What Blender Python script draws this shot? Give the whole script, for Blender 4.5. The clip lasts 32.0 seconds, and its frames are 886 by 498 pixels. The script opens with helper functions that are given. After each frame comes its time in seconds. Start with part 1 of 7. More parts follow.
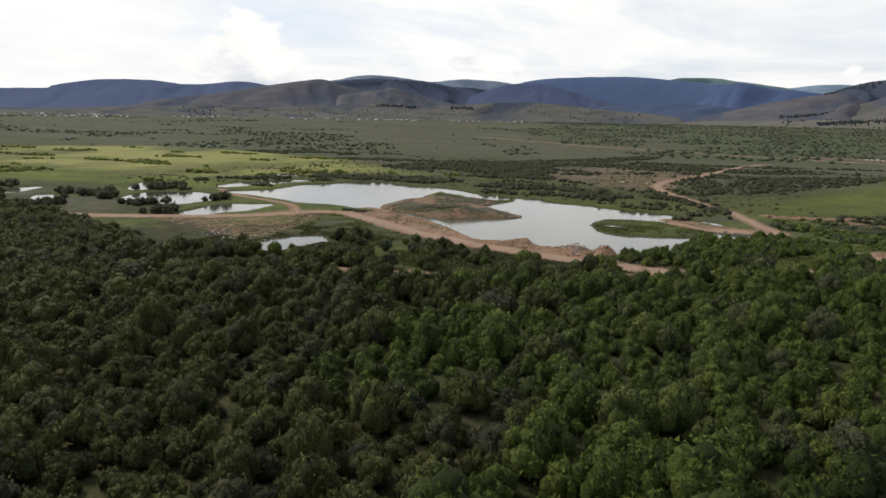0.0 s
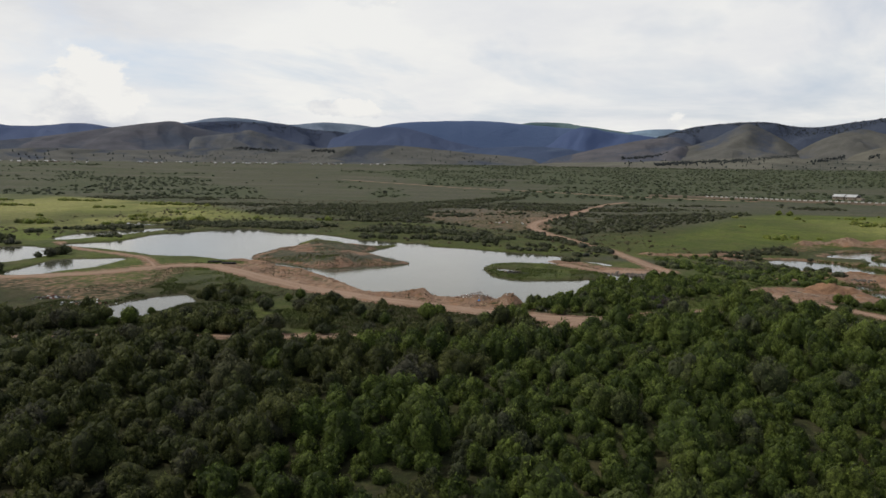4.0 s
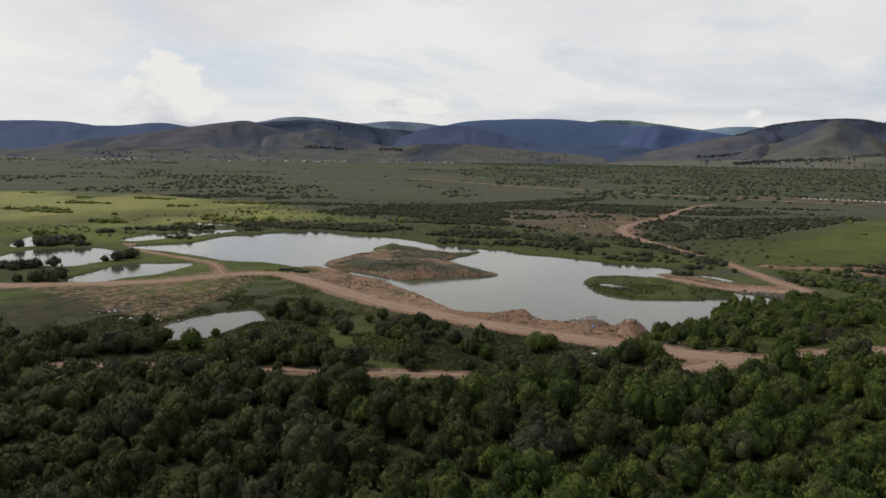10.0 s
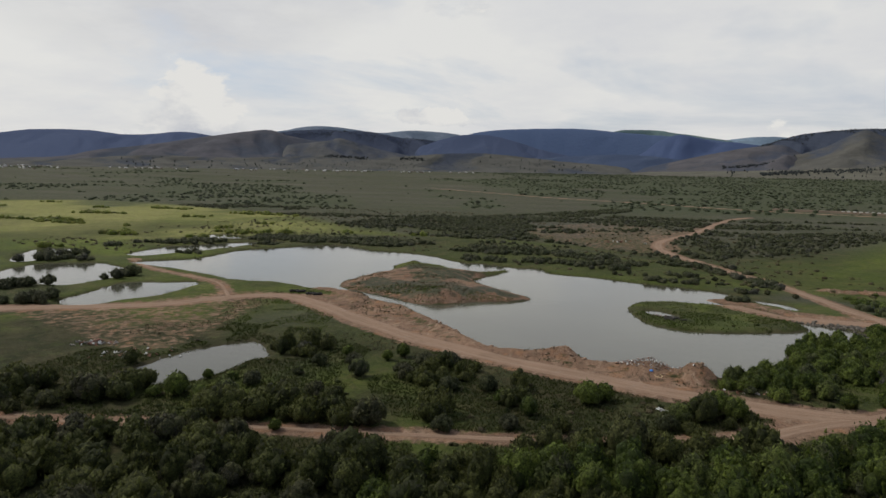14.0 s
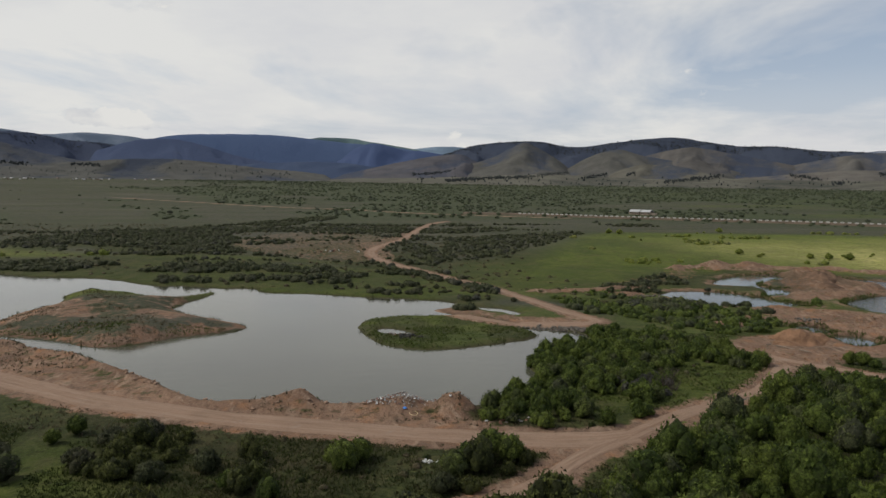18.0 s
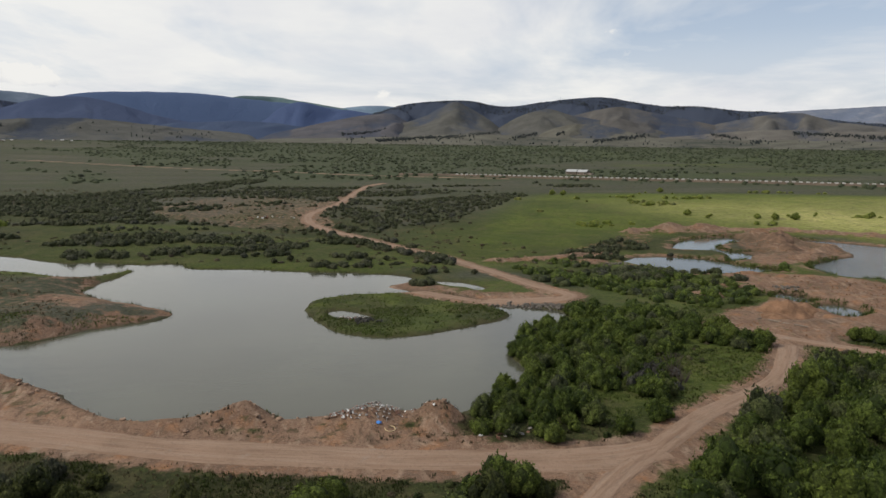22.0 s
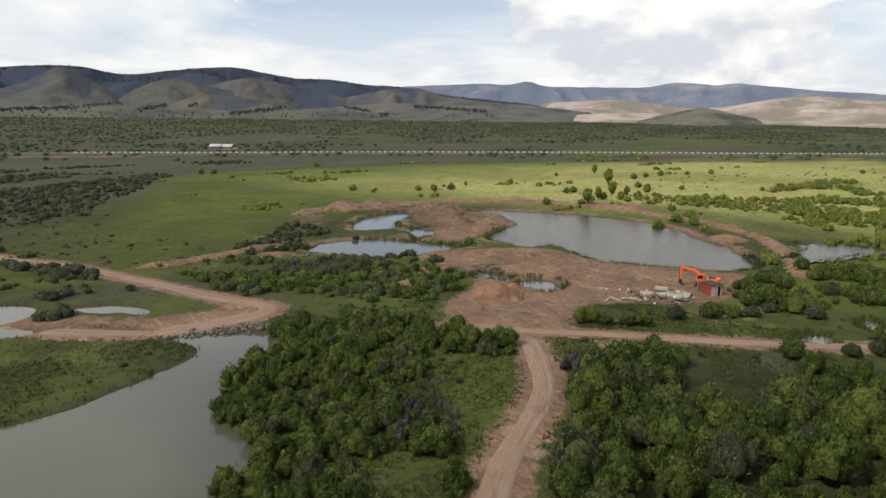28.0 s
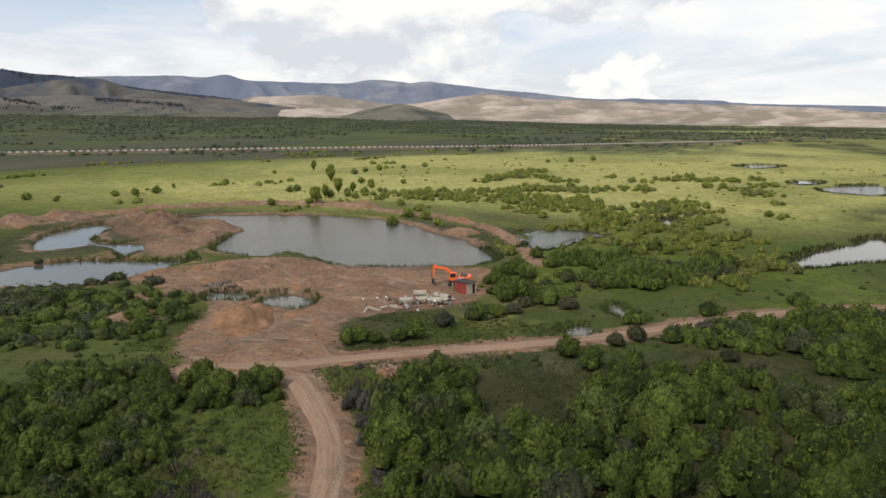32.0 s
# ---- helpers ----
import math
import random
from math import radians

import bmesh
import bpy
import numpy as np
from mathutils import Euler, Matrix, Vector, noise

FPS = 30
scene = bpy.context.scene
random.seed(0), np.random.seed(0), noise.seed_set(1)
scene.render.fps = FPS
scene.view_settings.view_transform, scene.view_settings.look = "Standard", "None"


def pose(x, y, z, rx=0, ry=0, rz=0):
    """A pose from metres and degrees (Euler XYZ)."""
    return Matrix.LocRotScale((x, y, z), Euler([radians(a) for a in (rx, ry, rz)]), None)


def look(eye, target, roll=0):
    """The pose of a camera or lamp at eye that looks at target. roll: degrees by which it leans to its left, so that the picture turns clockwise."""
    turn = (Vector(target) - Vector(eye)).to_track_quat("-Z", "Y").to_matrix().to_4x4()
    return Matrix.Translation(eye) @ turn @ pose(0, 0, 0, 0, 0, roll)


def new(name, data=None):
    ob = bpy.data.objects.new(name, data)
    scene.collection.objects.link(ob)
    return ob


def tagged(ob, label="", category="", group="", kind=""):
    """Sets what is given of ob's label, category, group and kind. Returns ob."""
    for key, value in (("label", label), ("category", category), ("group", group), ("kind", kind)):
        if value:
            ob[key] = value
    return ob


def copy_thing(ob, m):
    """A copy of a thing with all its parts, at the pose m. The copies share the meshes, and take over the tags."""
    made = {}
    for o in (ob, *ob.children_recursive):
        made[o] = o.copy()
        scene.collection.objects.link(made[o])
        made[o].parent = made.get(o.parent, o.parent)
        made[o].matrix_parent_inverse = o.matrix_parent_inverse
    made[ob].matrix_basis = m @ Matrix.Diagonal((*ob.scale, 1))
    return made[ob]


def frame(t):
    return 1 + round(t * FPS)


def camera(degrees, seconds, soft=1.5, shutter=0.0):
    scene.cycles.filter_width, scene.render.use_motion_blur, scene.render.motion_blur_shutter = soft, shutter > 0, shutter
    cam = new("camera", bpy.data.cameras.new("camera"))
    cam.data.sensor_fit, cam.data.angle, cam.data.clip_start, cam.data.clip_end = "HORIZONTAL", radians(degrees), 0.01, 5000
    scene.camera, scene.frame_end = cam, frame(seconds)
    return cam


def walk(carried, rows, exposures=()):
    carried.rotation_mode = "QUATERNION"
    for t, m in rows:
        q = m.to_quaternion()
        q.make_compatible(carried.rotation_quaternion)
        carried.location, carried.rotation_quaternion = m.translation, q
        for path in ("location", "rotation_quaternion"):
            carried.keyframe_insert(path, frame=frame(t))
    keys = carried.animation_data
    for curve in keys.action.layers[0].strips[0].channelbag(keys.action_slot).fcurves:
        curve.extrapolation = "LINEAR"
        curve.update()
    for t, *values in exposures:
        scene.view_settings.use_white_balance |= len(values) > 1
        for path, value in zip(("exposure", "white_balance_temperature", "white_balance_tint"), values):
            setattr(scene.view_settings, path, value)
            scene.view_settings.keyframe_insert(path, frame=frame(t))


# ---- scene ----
cam = camera(66.5, 32.0)
EXPOSURES = [(0,0.20),(2,0.25),(3,0.02),(6,-0.07),(9,-0.10),(13,-0.24),(17,-0.30),(19,-0.23),(21,-0.08),(23,-0.01),(26.5,0.12),(28,0.19),(32,0.20)]
ROWS = [
    (0, 0.03, -0.00, 29.79, 24.65, -10.54, 0.73),
    (0.5, -1.97, 1.28, 29.55, 17.47, -10.38, 0.67),
    (1, -4.00, 2.40, 29.27, 13.15, -10.25, 0.59),
    (1.5, -5.75, 3.85, 29.04, 12.53, -10.22, 0.59),
    (2, -7.16, 5.53, 29.10, 12.63, -9.70, 0.40),
    (2.5, -8.39, 7.24, 29.17, 12.75, -7.70, 0.22),
    (3, -9.40, 9.04, 29.21, 12.91, -6.88, 0.29),
    (3.5, -10.37, 10.76, 29.28, 13.05, -6.89, 0.35),
    (5.5, -14.78, 16.94, 29.64, 13.23, -6.96, 0.31),
    (6, -15.90, 18.45, 29.55, 13.26, -6.95, 0.41),
    (6.5, -16.96, 19.86, 29.42, 13.25, -6.91, 0.42),
    (7, -18.00, 21.28, 29.38, 13.25, -6.93, 0.45),
    (7.5, -18.96, 22.79, 29.43, 13.27, -6.95, 0.45),
    (8, -20.00, 24.42, 29.52, 13.27, -6.97, 0.45),
    (8.5, -20.97, 26.19, 29.51, 13.31, -6.95, 0.45),
    (9, -21.90, 27.90, 29.52, 13.34, -7.02, 0.44),
    (9.5, -22.96, 29.63, 29.54, 14.30, -7.00, 0.49),
    (10, -23.85, 31.50, 29.70, 18.61, -7.07, 0.43),
    (10.5, -24.74, 33.30, 29.82, 20.09, -7.10, 0.45),
    (11, -25.70, 35.20, 29.92, 20.12, -7.11, 0.48),
    (11.5, -26.63, 37.09, 29.95, 20.15, -7.07, 0.52),
    (12, -27.43, 39.08, 30.06, 20.18, -6.57, 0.55),
    (12.5, -28.18, 41.21, 30.13, 20.25, -6.54, 0.58),
    (13, -29.04, 43.31, 30.19, 20.31, -6.53, 0.60),
    (13.5, -30.07, 45.40, 30.30, 20.31, -6.31, 0.63),
    (14, -31.17, 47.64, 30.38, 20.31, -6.30, 0.64),
    (14.5, -32.15, 49.96, 30.38, 20.37, -5.38, 0.67),
    (16.5, -35.92, 58.90, 30.47, 20.50, -5.59, 0.54),
    (17, -36.52, 61.15, 30.62, 17.69, -5.70, 0.60),
    (17.5, -37.20, 63.60, 30.54, 4.28, -5.57, 0.64),
    (18, -38.18, 66.49, 30.25, -4.69, -5.50, 0.38),
    (18.5, -39.12, 69.29, 30.11, -10.06, -5.52, 0.38),
    (19, -40.00, 71.68, 30.04, -11.07, -5.53, 0.38),
    (19.5, -40.61, 73.71, 30.08, -10.97, -6.21, 0.33),
    (20, -41.05, 75.77, 30.11, -10.88, -6.51, 0.30),
    (20.5, -41.34, 77.82, 30.16, -10.78, -6.77, 0.29),
    (21, -41.55, 79.97, 30.22, -10.70, -8.33, 0.23),
    (21.5, -41.74, 82.12, 30.23, -10.67, -8.78, 0.22),
    (22, -41.87, 84.23, 30.27, -10.62, -8.81, 0.21),
    (22.5, -41.89, 86.42, 30.31, -10.57, -8.85, 0.17),
    (23, -41.89, 88.61, 30.30, -10.53, -8.86, 0.16),
    (23.5, -41.79, 90.82, 30.30, -10.49, -8.87, 0.14),
    (24, -41.60, 93.13, 30.27, -10.46, -8.87, 0.11),
    (24.5, -41.40, 95.45, 30.23, -10.44, -8.93, 0.04),
    (26.5, -40.73, 103.99, 30.41, -13.79, -10.87, 0.30),
    (27, -40.30, 106.49, 30.37, -24.44, -10.87, 0.35),
    (27.5, -39.55, 108.90, 30.53, -35.24, -10.93, 0.15),
    (28, -39.03, 111.39, 30.47, -40.40, -11.00, 0.18),
    (28.5, -38.58, 113.47, 30.38, -42.79, -11.02, 0.20),
    (29, -37.79, 115.29, 30.27, -45.43, -11.06, 0.23),
    (29.5, -37.08, 116.97, 30.35, -48.34, -11.12, 0.22),
    (30, -36.42, 118.31, 30.34, -51.49, -11.14, 0.24),
    (30.5, -35.44, 119.66, 30.26, -54.08, -11.14, 0.20),
    (31, -34.40, 121.18, 30.32, -56.06, -11.23, 0.27),
    (31.5, -33.01, 122.97, 30.28, -60.89, -11.30, 0.32),
    (32, -31.48, 124.80, 30.11, -64.76, -11.28, 0.40),
]


def aim(x, y, z, yaw, pitch, roll):
    return pose(x, y, z, 0, 0, yaw) @ pose(0, 0, 0, 90 + pitch) @ pose(0, 0, 0, 0, 0, roll)


walk(cam, [(t, aim(*row)) for t, *row in ROWS], EXPOSURES)

# ---- daylight ----
SUN_HEADING, SUN_HEIGHT = 80.0, 46.0
world = bpy.data.worlds.new("world")
scene.world = world
world.use_nodes = True


class Nodes:
    """Short-hand for building a node tree."""

    def __init__(self, tree):
        self.tree = tree

    def add(self, kind, inputs=None):
        node = self.tree.nodes.new(kind)
        for key, value in (inputs or {}).items():
            if isinstance(value, bpy.types.NodeSocket):
                self.tree.links.new(value, node.inputs[key])
            else:
                node.inputs[key].default_value = value
        return node

    def math(self, op, a, b=0.0, clamp=False):
        node = self.add("ShaderNodeMath", {0: a, 1: b})
        node.operation, node.use_clamp = op, clamp
        return node.outputs[0]

    def attribute(self, name):
        node = self.add("ShaderNodeAttribute")
        node.attribute_name = name
        return node.outputs["Fac"]

    def noise(self, vector, scale, detail=4.0, rough=0.55, out="Fac", distortion=0.0):
        return self.add("ShaderNodeTexNoise", {"Vector": vector, "Scale": scale, "Detail": detail, "Roughness": rough, "Distortion": distortion}).outputs[out]

    def ramp(self, value, low, high, a=0.0, b=1.0):
        return self.add("ShaderNodeMapRange", {"Value": value, "From Min": low, "From Max": high, "To Min": a, "To Max": b}).outputs[0]

    def mix(self, fac, a, b, blend="MIX"):
        node = self.add("ShaderNodeMix")
        node.data_type, node.blend_type = "RGBA", blend
        if isinstance(fac, bpy.types.NodeSocket):
            self.tree.links.new(fac, node.inputs[0])
        else:
            node.inputs[0].default_value = fac
        for key, value in ((6, a), (7, b)):
            if isinstance(value, bpy.types.NodeSocket):
                self.tree.links.new(value, node.inputs[key])
            else:
                node.inputs[key].default_value = (*value, 1)
        return node.outputs[2]


def build_sky():
    n = Nodes(world.node_tree)
    back = world.node_tree.nodes["Background"]
    place = n.add("ShaderNodeTexCoord").outputs["Generated"]
    clear = n.add("ShaderNodeTexSky")
    clear.sky_type, clear.sun_disc, clear.dust_density = "NISHITA", False, 2.0
    clear.sun_elevation, clear.sun_rotation = radians(SUN_HEIGHT), radians(-SUN_HEADING)
    blue = n.mix(1.0, clear.outputs[0], (0.125, 0.125, 0.125), "MULTIPLY")
    axes = n.add("ShaderNodeSeparateXYZ", {0: place})
    rise = n.math("MAXIMUM", axes.outputs[2], 0.0)
    blue = n.mix(n.ramp(rise, 0.10, 0.32, 0.55, 0.12), blue, (0.72, 0.80, 0.96))
    deep = n.math("ADD", rise, 0.16)
    flat = n.add("ShaderNodeCombineXYZ", {0: n.math("DIVIDE", axes.outputs[0], deep), 1: n.math("DIVIDE", axes.outputs[1], deep), 2: n.math("MULTIPLY", rise, 1.5)}).outputs[0]
    east = n.ramp(axes.outputs[0], -0.1, 0.75, 0.07, 0.015)
    opening = n.math("MULTIPLY", n.ramp(rise, 0.25, 0.36, 0.0, -0.25), n.ramp(axes.outputs[0], 0.12, 0.38))
    east = n.math("ADD", east, opening)
    for (px, py, pz), wide, drop in (((0.563, 0.804, 0.24), 0.93, -0.022), ((-0.135, 0.981, 0.137), 0.994, -0.07)):
        rift = n.add("ShaderNodeVectorMath", {0: place, 1: (px, py, pz)})
        rift.operation = "DOT_PRODUCT"
        east = n.math("ADD", east, n.ramp(rift.outputs["Value"], wide, 1.0 - (1.0 - wide) * 0.3, 0.0, drop))
    veil = n.ramp(n.math("ADD", n.noise(flat, 0.55, 6.0, 0.58, distortion=0.5), east), 0.37, 0.55)
    tall = n.add("ShaderNodeMapping", {"Vector": place, "Scale": (1.0, 1.0, 1.9), "Location": (0.35, 0.1, 0.0)}).outputs[0]
    above = n.add("ShaderNodeMapping", {"Vector": place, "Scale": (1.0, 1.0, 1.9), "Location": (0.35, 0.1, 0.07)}).outputs[0]
    here, over = n.noise(tall, 3.1, 9.0, 0.58), n.noise(above, 3.1, 9.0, 0.58)
    toward = n.add("ShaderNodeVectorMath", {0: place, 1: (0.894, 0.398, 0.206)})
    toward.operation = "DOT_PRODUCT"
    heaped = n.ramp(n.math("ADD", here, n.ramp(toward.outputs["Value"], 0.90, 0.968, -0.10, 0.13)), 0.535, 0.575)
    beside = n.add("ShaderNodeVectorMath", {0: place, 1: (0.934, 0.358, 0.0)})
    beside.operation = "DOT_PRODUCT"
    puffy = n.math("ADD", n.math("POWER", n.math("DIVIDE", beside.outputs["Value"], 0.065), 2.0), n.math("POWER", n.math("DIVIDE", n.math("SUBTRACT", rise, 0.084), 0.016), 2.0))
    ahead = n.ramp(axes.outputs[1], 0.0, 0.2)
    puff = n.math("MULTIPLY", ahead, n.ramp(n.math("SUBTRACT", n.math("MULTIPLY", n.noise(place, 38.0, 6.0, 0.6), 1.5), n.math("MULTIPLY", puffy, 0.5)), 0.32, 0.46))
    heaped = n.math("MAXIMUM", heaped, puff)
    haze = n.ramp(rise, 0.0, 0.15, 0.55, 0.0)
    cover = n.math("MAXIMUM", n.math("MAXIMUM", n.math("MULTIPLY", veil, 0.92), heaped), haze)
    grey = n.ramp(n.noise(flat, 1.0, 7.0, 0.6), 0.32, 0.62)
    sombre = n.add("ShaderNodeVectorMath", {0: place, 1: (-0.561, 0.623, 0.545)})
    sombre.operation = "DOT_PRODUCT"
    heavy = n.math("MULTIPLY", n.ramp(sombre.outputs["Value"], 0.90, 0.985), n.ramp(n.noise(flat, 0.8, 6.0, 0.6), 0.36, 0.56))
    white = n.mix(grey, (0.85, 0.855, 0.88), (1.0, 0.99, 0.955))
    white = n.mix(heavy, white, (0.50, 0.51, 0.56))
    lit = n.mix(n.ramp(n.math("SUBTRACT", here, over), -0.06, 0.05), (0.68, 0.705, 0.76), (0.98, 0.97, 0.94))
    white = n.mix(heaped, white, lit)
    sky = n.mix(cover, blue, white)
    world.node_tree.links.new(sky, back.inputs["Color"])
    back.inputs["Strength"].default_value = SKY_STRENGTH


SKY_STRENGTH = 0.92
build_sky()
sun_data = bpy.data.lights.new("sun", "SUN")
sun_data.energy, sun_data.angle, sun_data.color = 2.5, radians(4), (1.0, 0.94, 0.84)
sun = new("sun", sun_data)
away = Vector((-math.sin(radians(SUN_HEADING)) * math.cos(radians(SUN_HEIGHT)), math.cos(radians(SUN_HEADING)) * math.cos(radians(SUN_HEIGHT)), math.sin(radians(SUN_HEIGHT))))
sun.matrix_world = look(away * 900, (0, 0, 0))


# ---- materials ----
def material(name, rough=0.9, spec=0.25):
    mat = bpy.data.materials.new(name)
    mat.use_nodes = True
    n = Nodes(mat.node_tree)
    shader = mat.node_tree.nodes["Principled BSDF"]
    shader.inputs["Roughness"].default_value = rough
    shader.inputs["Specular IOR Level"].default_value = spec
    where = n.add("ShaderNodeTexCoord").outputs["Object"]
    return mat, n, shader, where


def put(n, shader, colour, bump=None, strength=0.5, distance=0.1):
    n.tree.links.new(colour, shader.inputs["Base Color"])
    if bump is not None:
        relief = n.add("ShaderNodeBump", {"Height": bump, "Strength": strength, "Distance": distance}).outputs[0]
        n.tree.links.new(relief, shader.inputs["Normal"])


def soil_colour(n, where, trodden=True):
    fine = n.noise(where, 2.6, 8.0, 0.65)
    broad = n.noise(where, 0.09, 5.0, 0.6)
    soil = n.mix(n.ramp(broad, 0.35, 0.65), (0.158, 0.096, 0.064), (0.250, 0.158, 0.106))
    soil = n.mix(n.ramp(n.noise(where, 0.33, 6.0, 0.6), 0.52, 0.70), soil, (0.275, 0.138, 0.070))
    soil = n.mix(n.ramp(n.noise(where, 0.17, 6.0, 0.62, distortion=1.0), 0.50, 0.66, 0.0, 0.75), soil, (0.125, 0.088, 0.064))
    trod = n.add("ShaderNodeMapping", {"Vector": where, "Scale": (1.0, 0.45, 1.0), "Rotation": (0, 0, 0.7)}).outputs[0]
    if not trodden:
        trod = n.add("ShaderNodeMapping", {"Vector": where}).outputs[0]
    soil = n.mix(n.ramp(n.noise(trod, 0.9, 6.0, 0.65, distortion=0.6), 0.50, 0.64, 0.0, 0.65), soil, (0.098, 0.064, 0.042))
    soil = n.mix(n.ramp(n.noise(trod, 0.42, 6.0, 0.6, distortion=1.2), 0.54, 0.66, 0.0, 0.6), soil, (0.345, 0.250, 0.180))
    soil = n.mix(n.ramp(fine, 0.50, 0.66, 0.0, 0.8), soil, (0.105, 0.070, 0.048))
    soil = n.mix(n.ramp(n.noise(where, 7.0, 5.0, 0.7), 0.56, 0.68, 0.0, 0.6), soil, (0.40, 0.30, 0.225))
    return soil, fine


def ground_material():
    mat, n, shader, where = material("ground_cover", 0.95, 0.12)
    mask = n.attribute
    soil, fine = soil_colour(n, where)
    tuft = n.noise(where, 1.1, 8.0, 0.7)
    broad = n.noise(where, 0.022, 6.0, 0.62, distortion=0.6)
    patch = n.noise(where, 0.17, 7.0, 0.62, distortion=0.8)
    # Near grass is darkened and meadow brightened in colour, for cloud shade and sun.
    grass = n.mix(n.ramp(patch, 0.36, 0.62), (0.032, 0.041, 0.013), (0.056, 0.062, 0.020))
    grass = n.mix(n.ramp(tuft, 0.46, 0.62), grass, (0.020, 0.029, 0.009))
    grass = n.mix(n.ramp(n.noise(where, 3.4, 6.0, 0.7), 0.52, 0.66, 0.0, 0.7), grass, (0.070, 0.076, 0.028))
    grass = n.mix(n.ramp(n.noise(where, 0.5, 7.0, 0.66), 0.54, 0.74, 0.0, 0.8), grass, (0.088, 0.072, 0.038))
    lush = n.mix(n.ramp(patch, 0.34, 0.66), (0.076, 0.108, 0.014), (0.124, 0.150, 0.022))
    lush = n.mix(n.ramp(tuft, 0.50, 0.66, 0.0, 0.40), lush, (0.055, 0.085, 0.014))
    lush = n.mix(n.ramp(n.noise(where, 0.06, 7.0, 0.7), 0.52, 0.68, 0.0, 0.7), lush, (0.150, 0.172, 0.034))
    lush = n.mix(n.ramp(broad, 0.42, 0.58, 0.0, 0.85), lush, (0.054, 0.078, 0.013))
    gold_and_sun = n.mix(n.ramp(patch, 0.35, 0.65), (0.290, 0.298, 0.082), (0.410, 0.372, 0.148))
    dry = n.mix(n.ramp(patch, 0.34, 0.64), (0.062, 0.060, 0.050), (0.090, 0.085, 0.071))
    dry = n.mix(n.ramp(tuft, 0.45, 0.72), dry, (0.060, 0.058, 0.036))
    dry = n.mix(n.ramp(broad, 0.5, 0.68, 0.0, 0.6), dry, (0.078, 0.092, 0.042))
    wide = n.add("ShaderNodeMapping", {"Vector": where, "Scale": (0.22, 1.0, 1.0), "Rotation": (0, 0, 0.25)}).outputs[0]
    dry = n.mix(n.ramp(n.noise(wide, 0.012, 7.0, 0.68), 0.42, 0.60, 0.0, 0.75), dry, (0.046, 0.054, 0.028))
    dry = n.mix(n.ramp(n.noise(wide, 0.02, 6.0, 0.6), 0.56, 0.70, 0.0, 0.6), dry, (0.118, 0.108, 0.083))
    coarse_shade = n.mix(n.ramp(patch, 0.40, 0.60), (0.022, 0.026, 0.009), (0.048, 0.042, 0.021))
    coarse_shade = n.mix(n.ramp(n.noise(where, 2.2, 7.0, 0.7), 0.50, 0.64, 0.0, 0.7), coarse_shade, (0.013, 0.017, 0.006))
    coarse_shade = n.mix(n.ramp(n.noise(where, 0.4, 7.0, 0.66), 0.55, 0.68, 0.0, 0.75), coarse_shade, (0.050, 0.064, 0.016))
    turf = n.mix(mask("dry"), grass, dry)
    turf = n.mix(mask("lush"), turf, lush)
    turf = n.mix(mask("gold_and_sun"), turf, gold_and_sun)
    turf = n.mix(mask("coarse_shade"), turf, coarse_shade)
    turf = n.mix(n.ramp(n.noise(where, 2.4, 8.0, 0.75), 0.52, 0.70, 0.0, 0.45), turf, (0.022, 0.030, 0.009))
    brush = n.math("MULTIPLY", mask("scrub"), n.ramp(n.noise(wide, 0.09, 7.0, 0.7), 0.34, 0.56, 0.25, 0.95))
    turf = n.mix(brush, turf, (0.046, 0.060, 0.028))
    mottle = n.noise(where, 0.75, 9.0, 0.78, distortion=0.4)
    turf = n.mix(n.ramp(mottle, 0.50, 0.40, 0.0, 0.62), turf, (0.016, 0.023, 0.007))
    turf = n.mix(n.ramp(n.noise(where, 0.13, 8.0, 0.7, distortion=0.8), 0.52, 0.62, 0.0, 0.42), turf, (0.088, 0.074, 0.036))
    turf = n.mix(n.ramp(n.noise(where, 1.9, 6.0, 0.75), 0.54, 0.66, 0.0, 0.35), turf, (0.150, 0.155, 0.055))
    edge = n.math("ADD", mask("dirt"), n.ramp(n.noise(where, 0.55, 7.0, 0.68), 0.25, 0.75, -0.42, 0.42))
    bare = n.ramp(edge, 0.36, 0.62)
    colour = n.mix(bare, turf, soil)
    colour = n.mix(mask("wet"), colour, (0.055, 0.045, 0.028))
    put(n, shader, colour, n.math("ADD", n.math("MULTIPLY", tuft, 1.2), fine), 0.8, 0.22)
    return mat


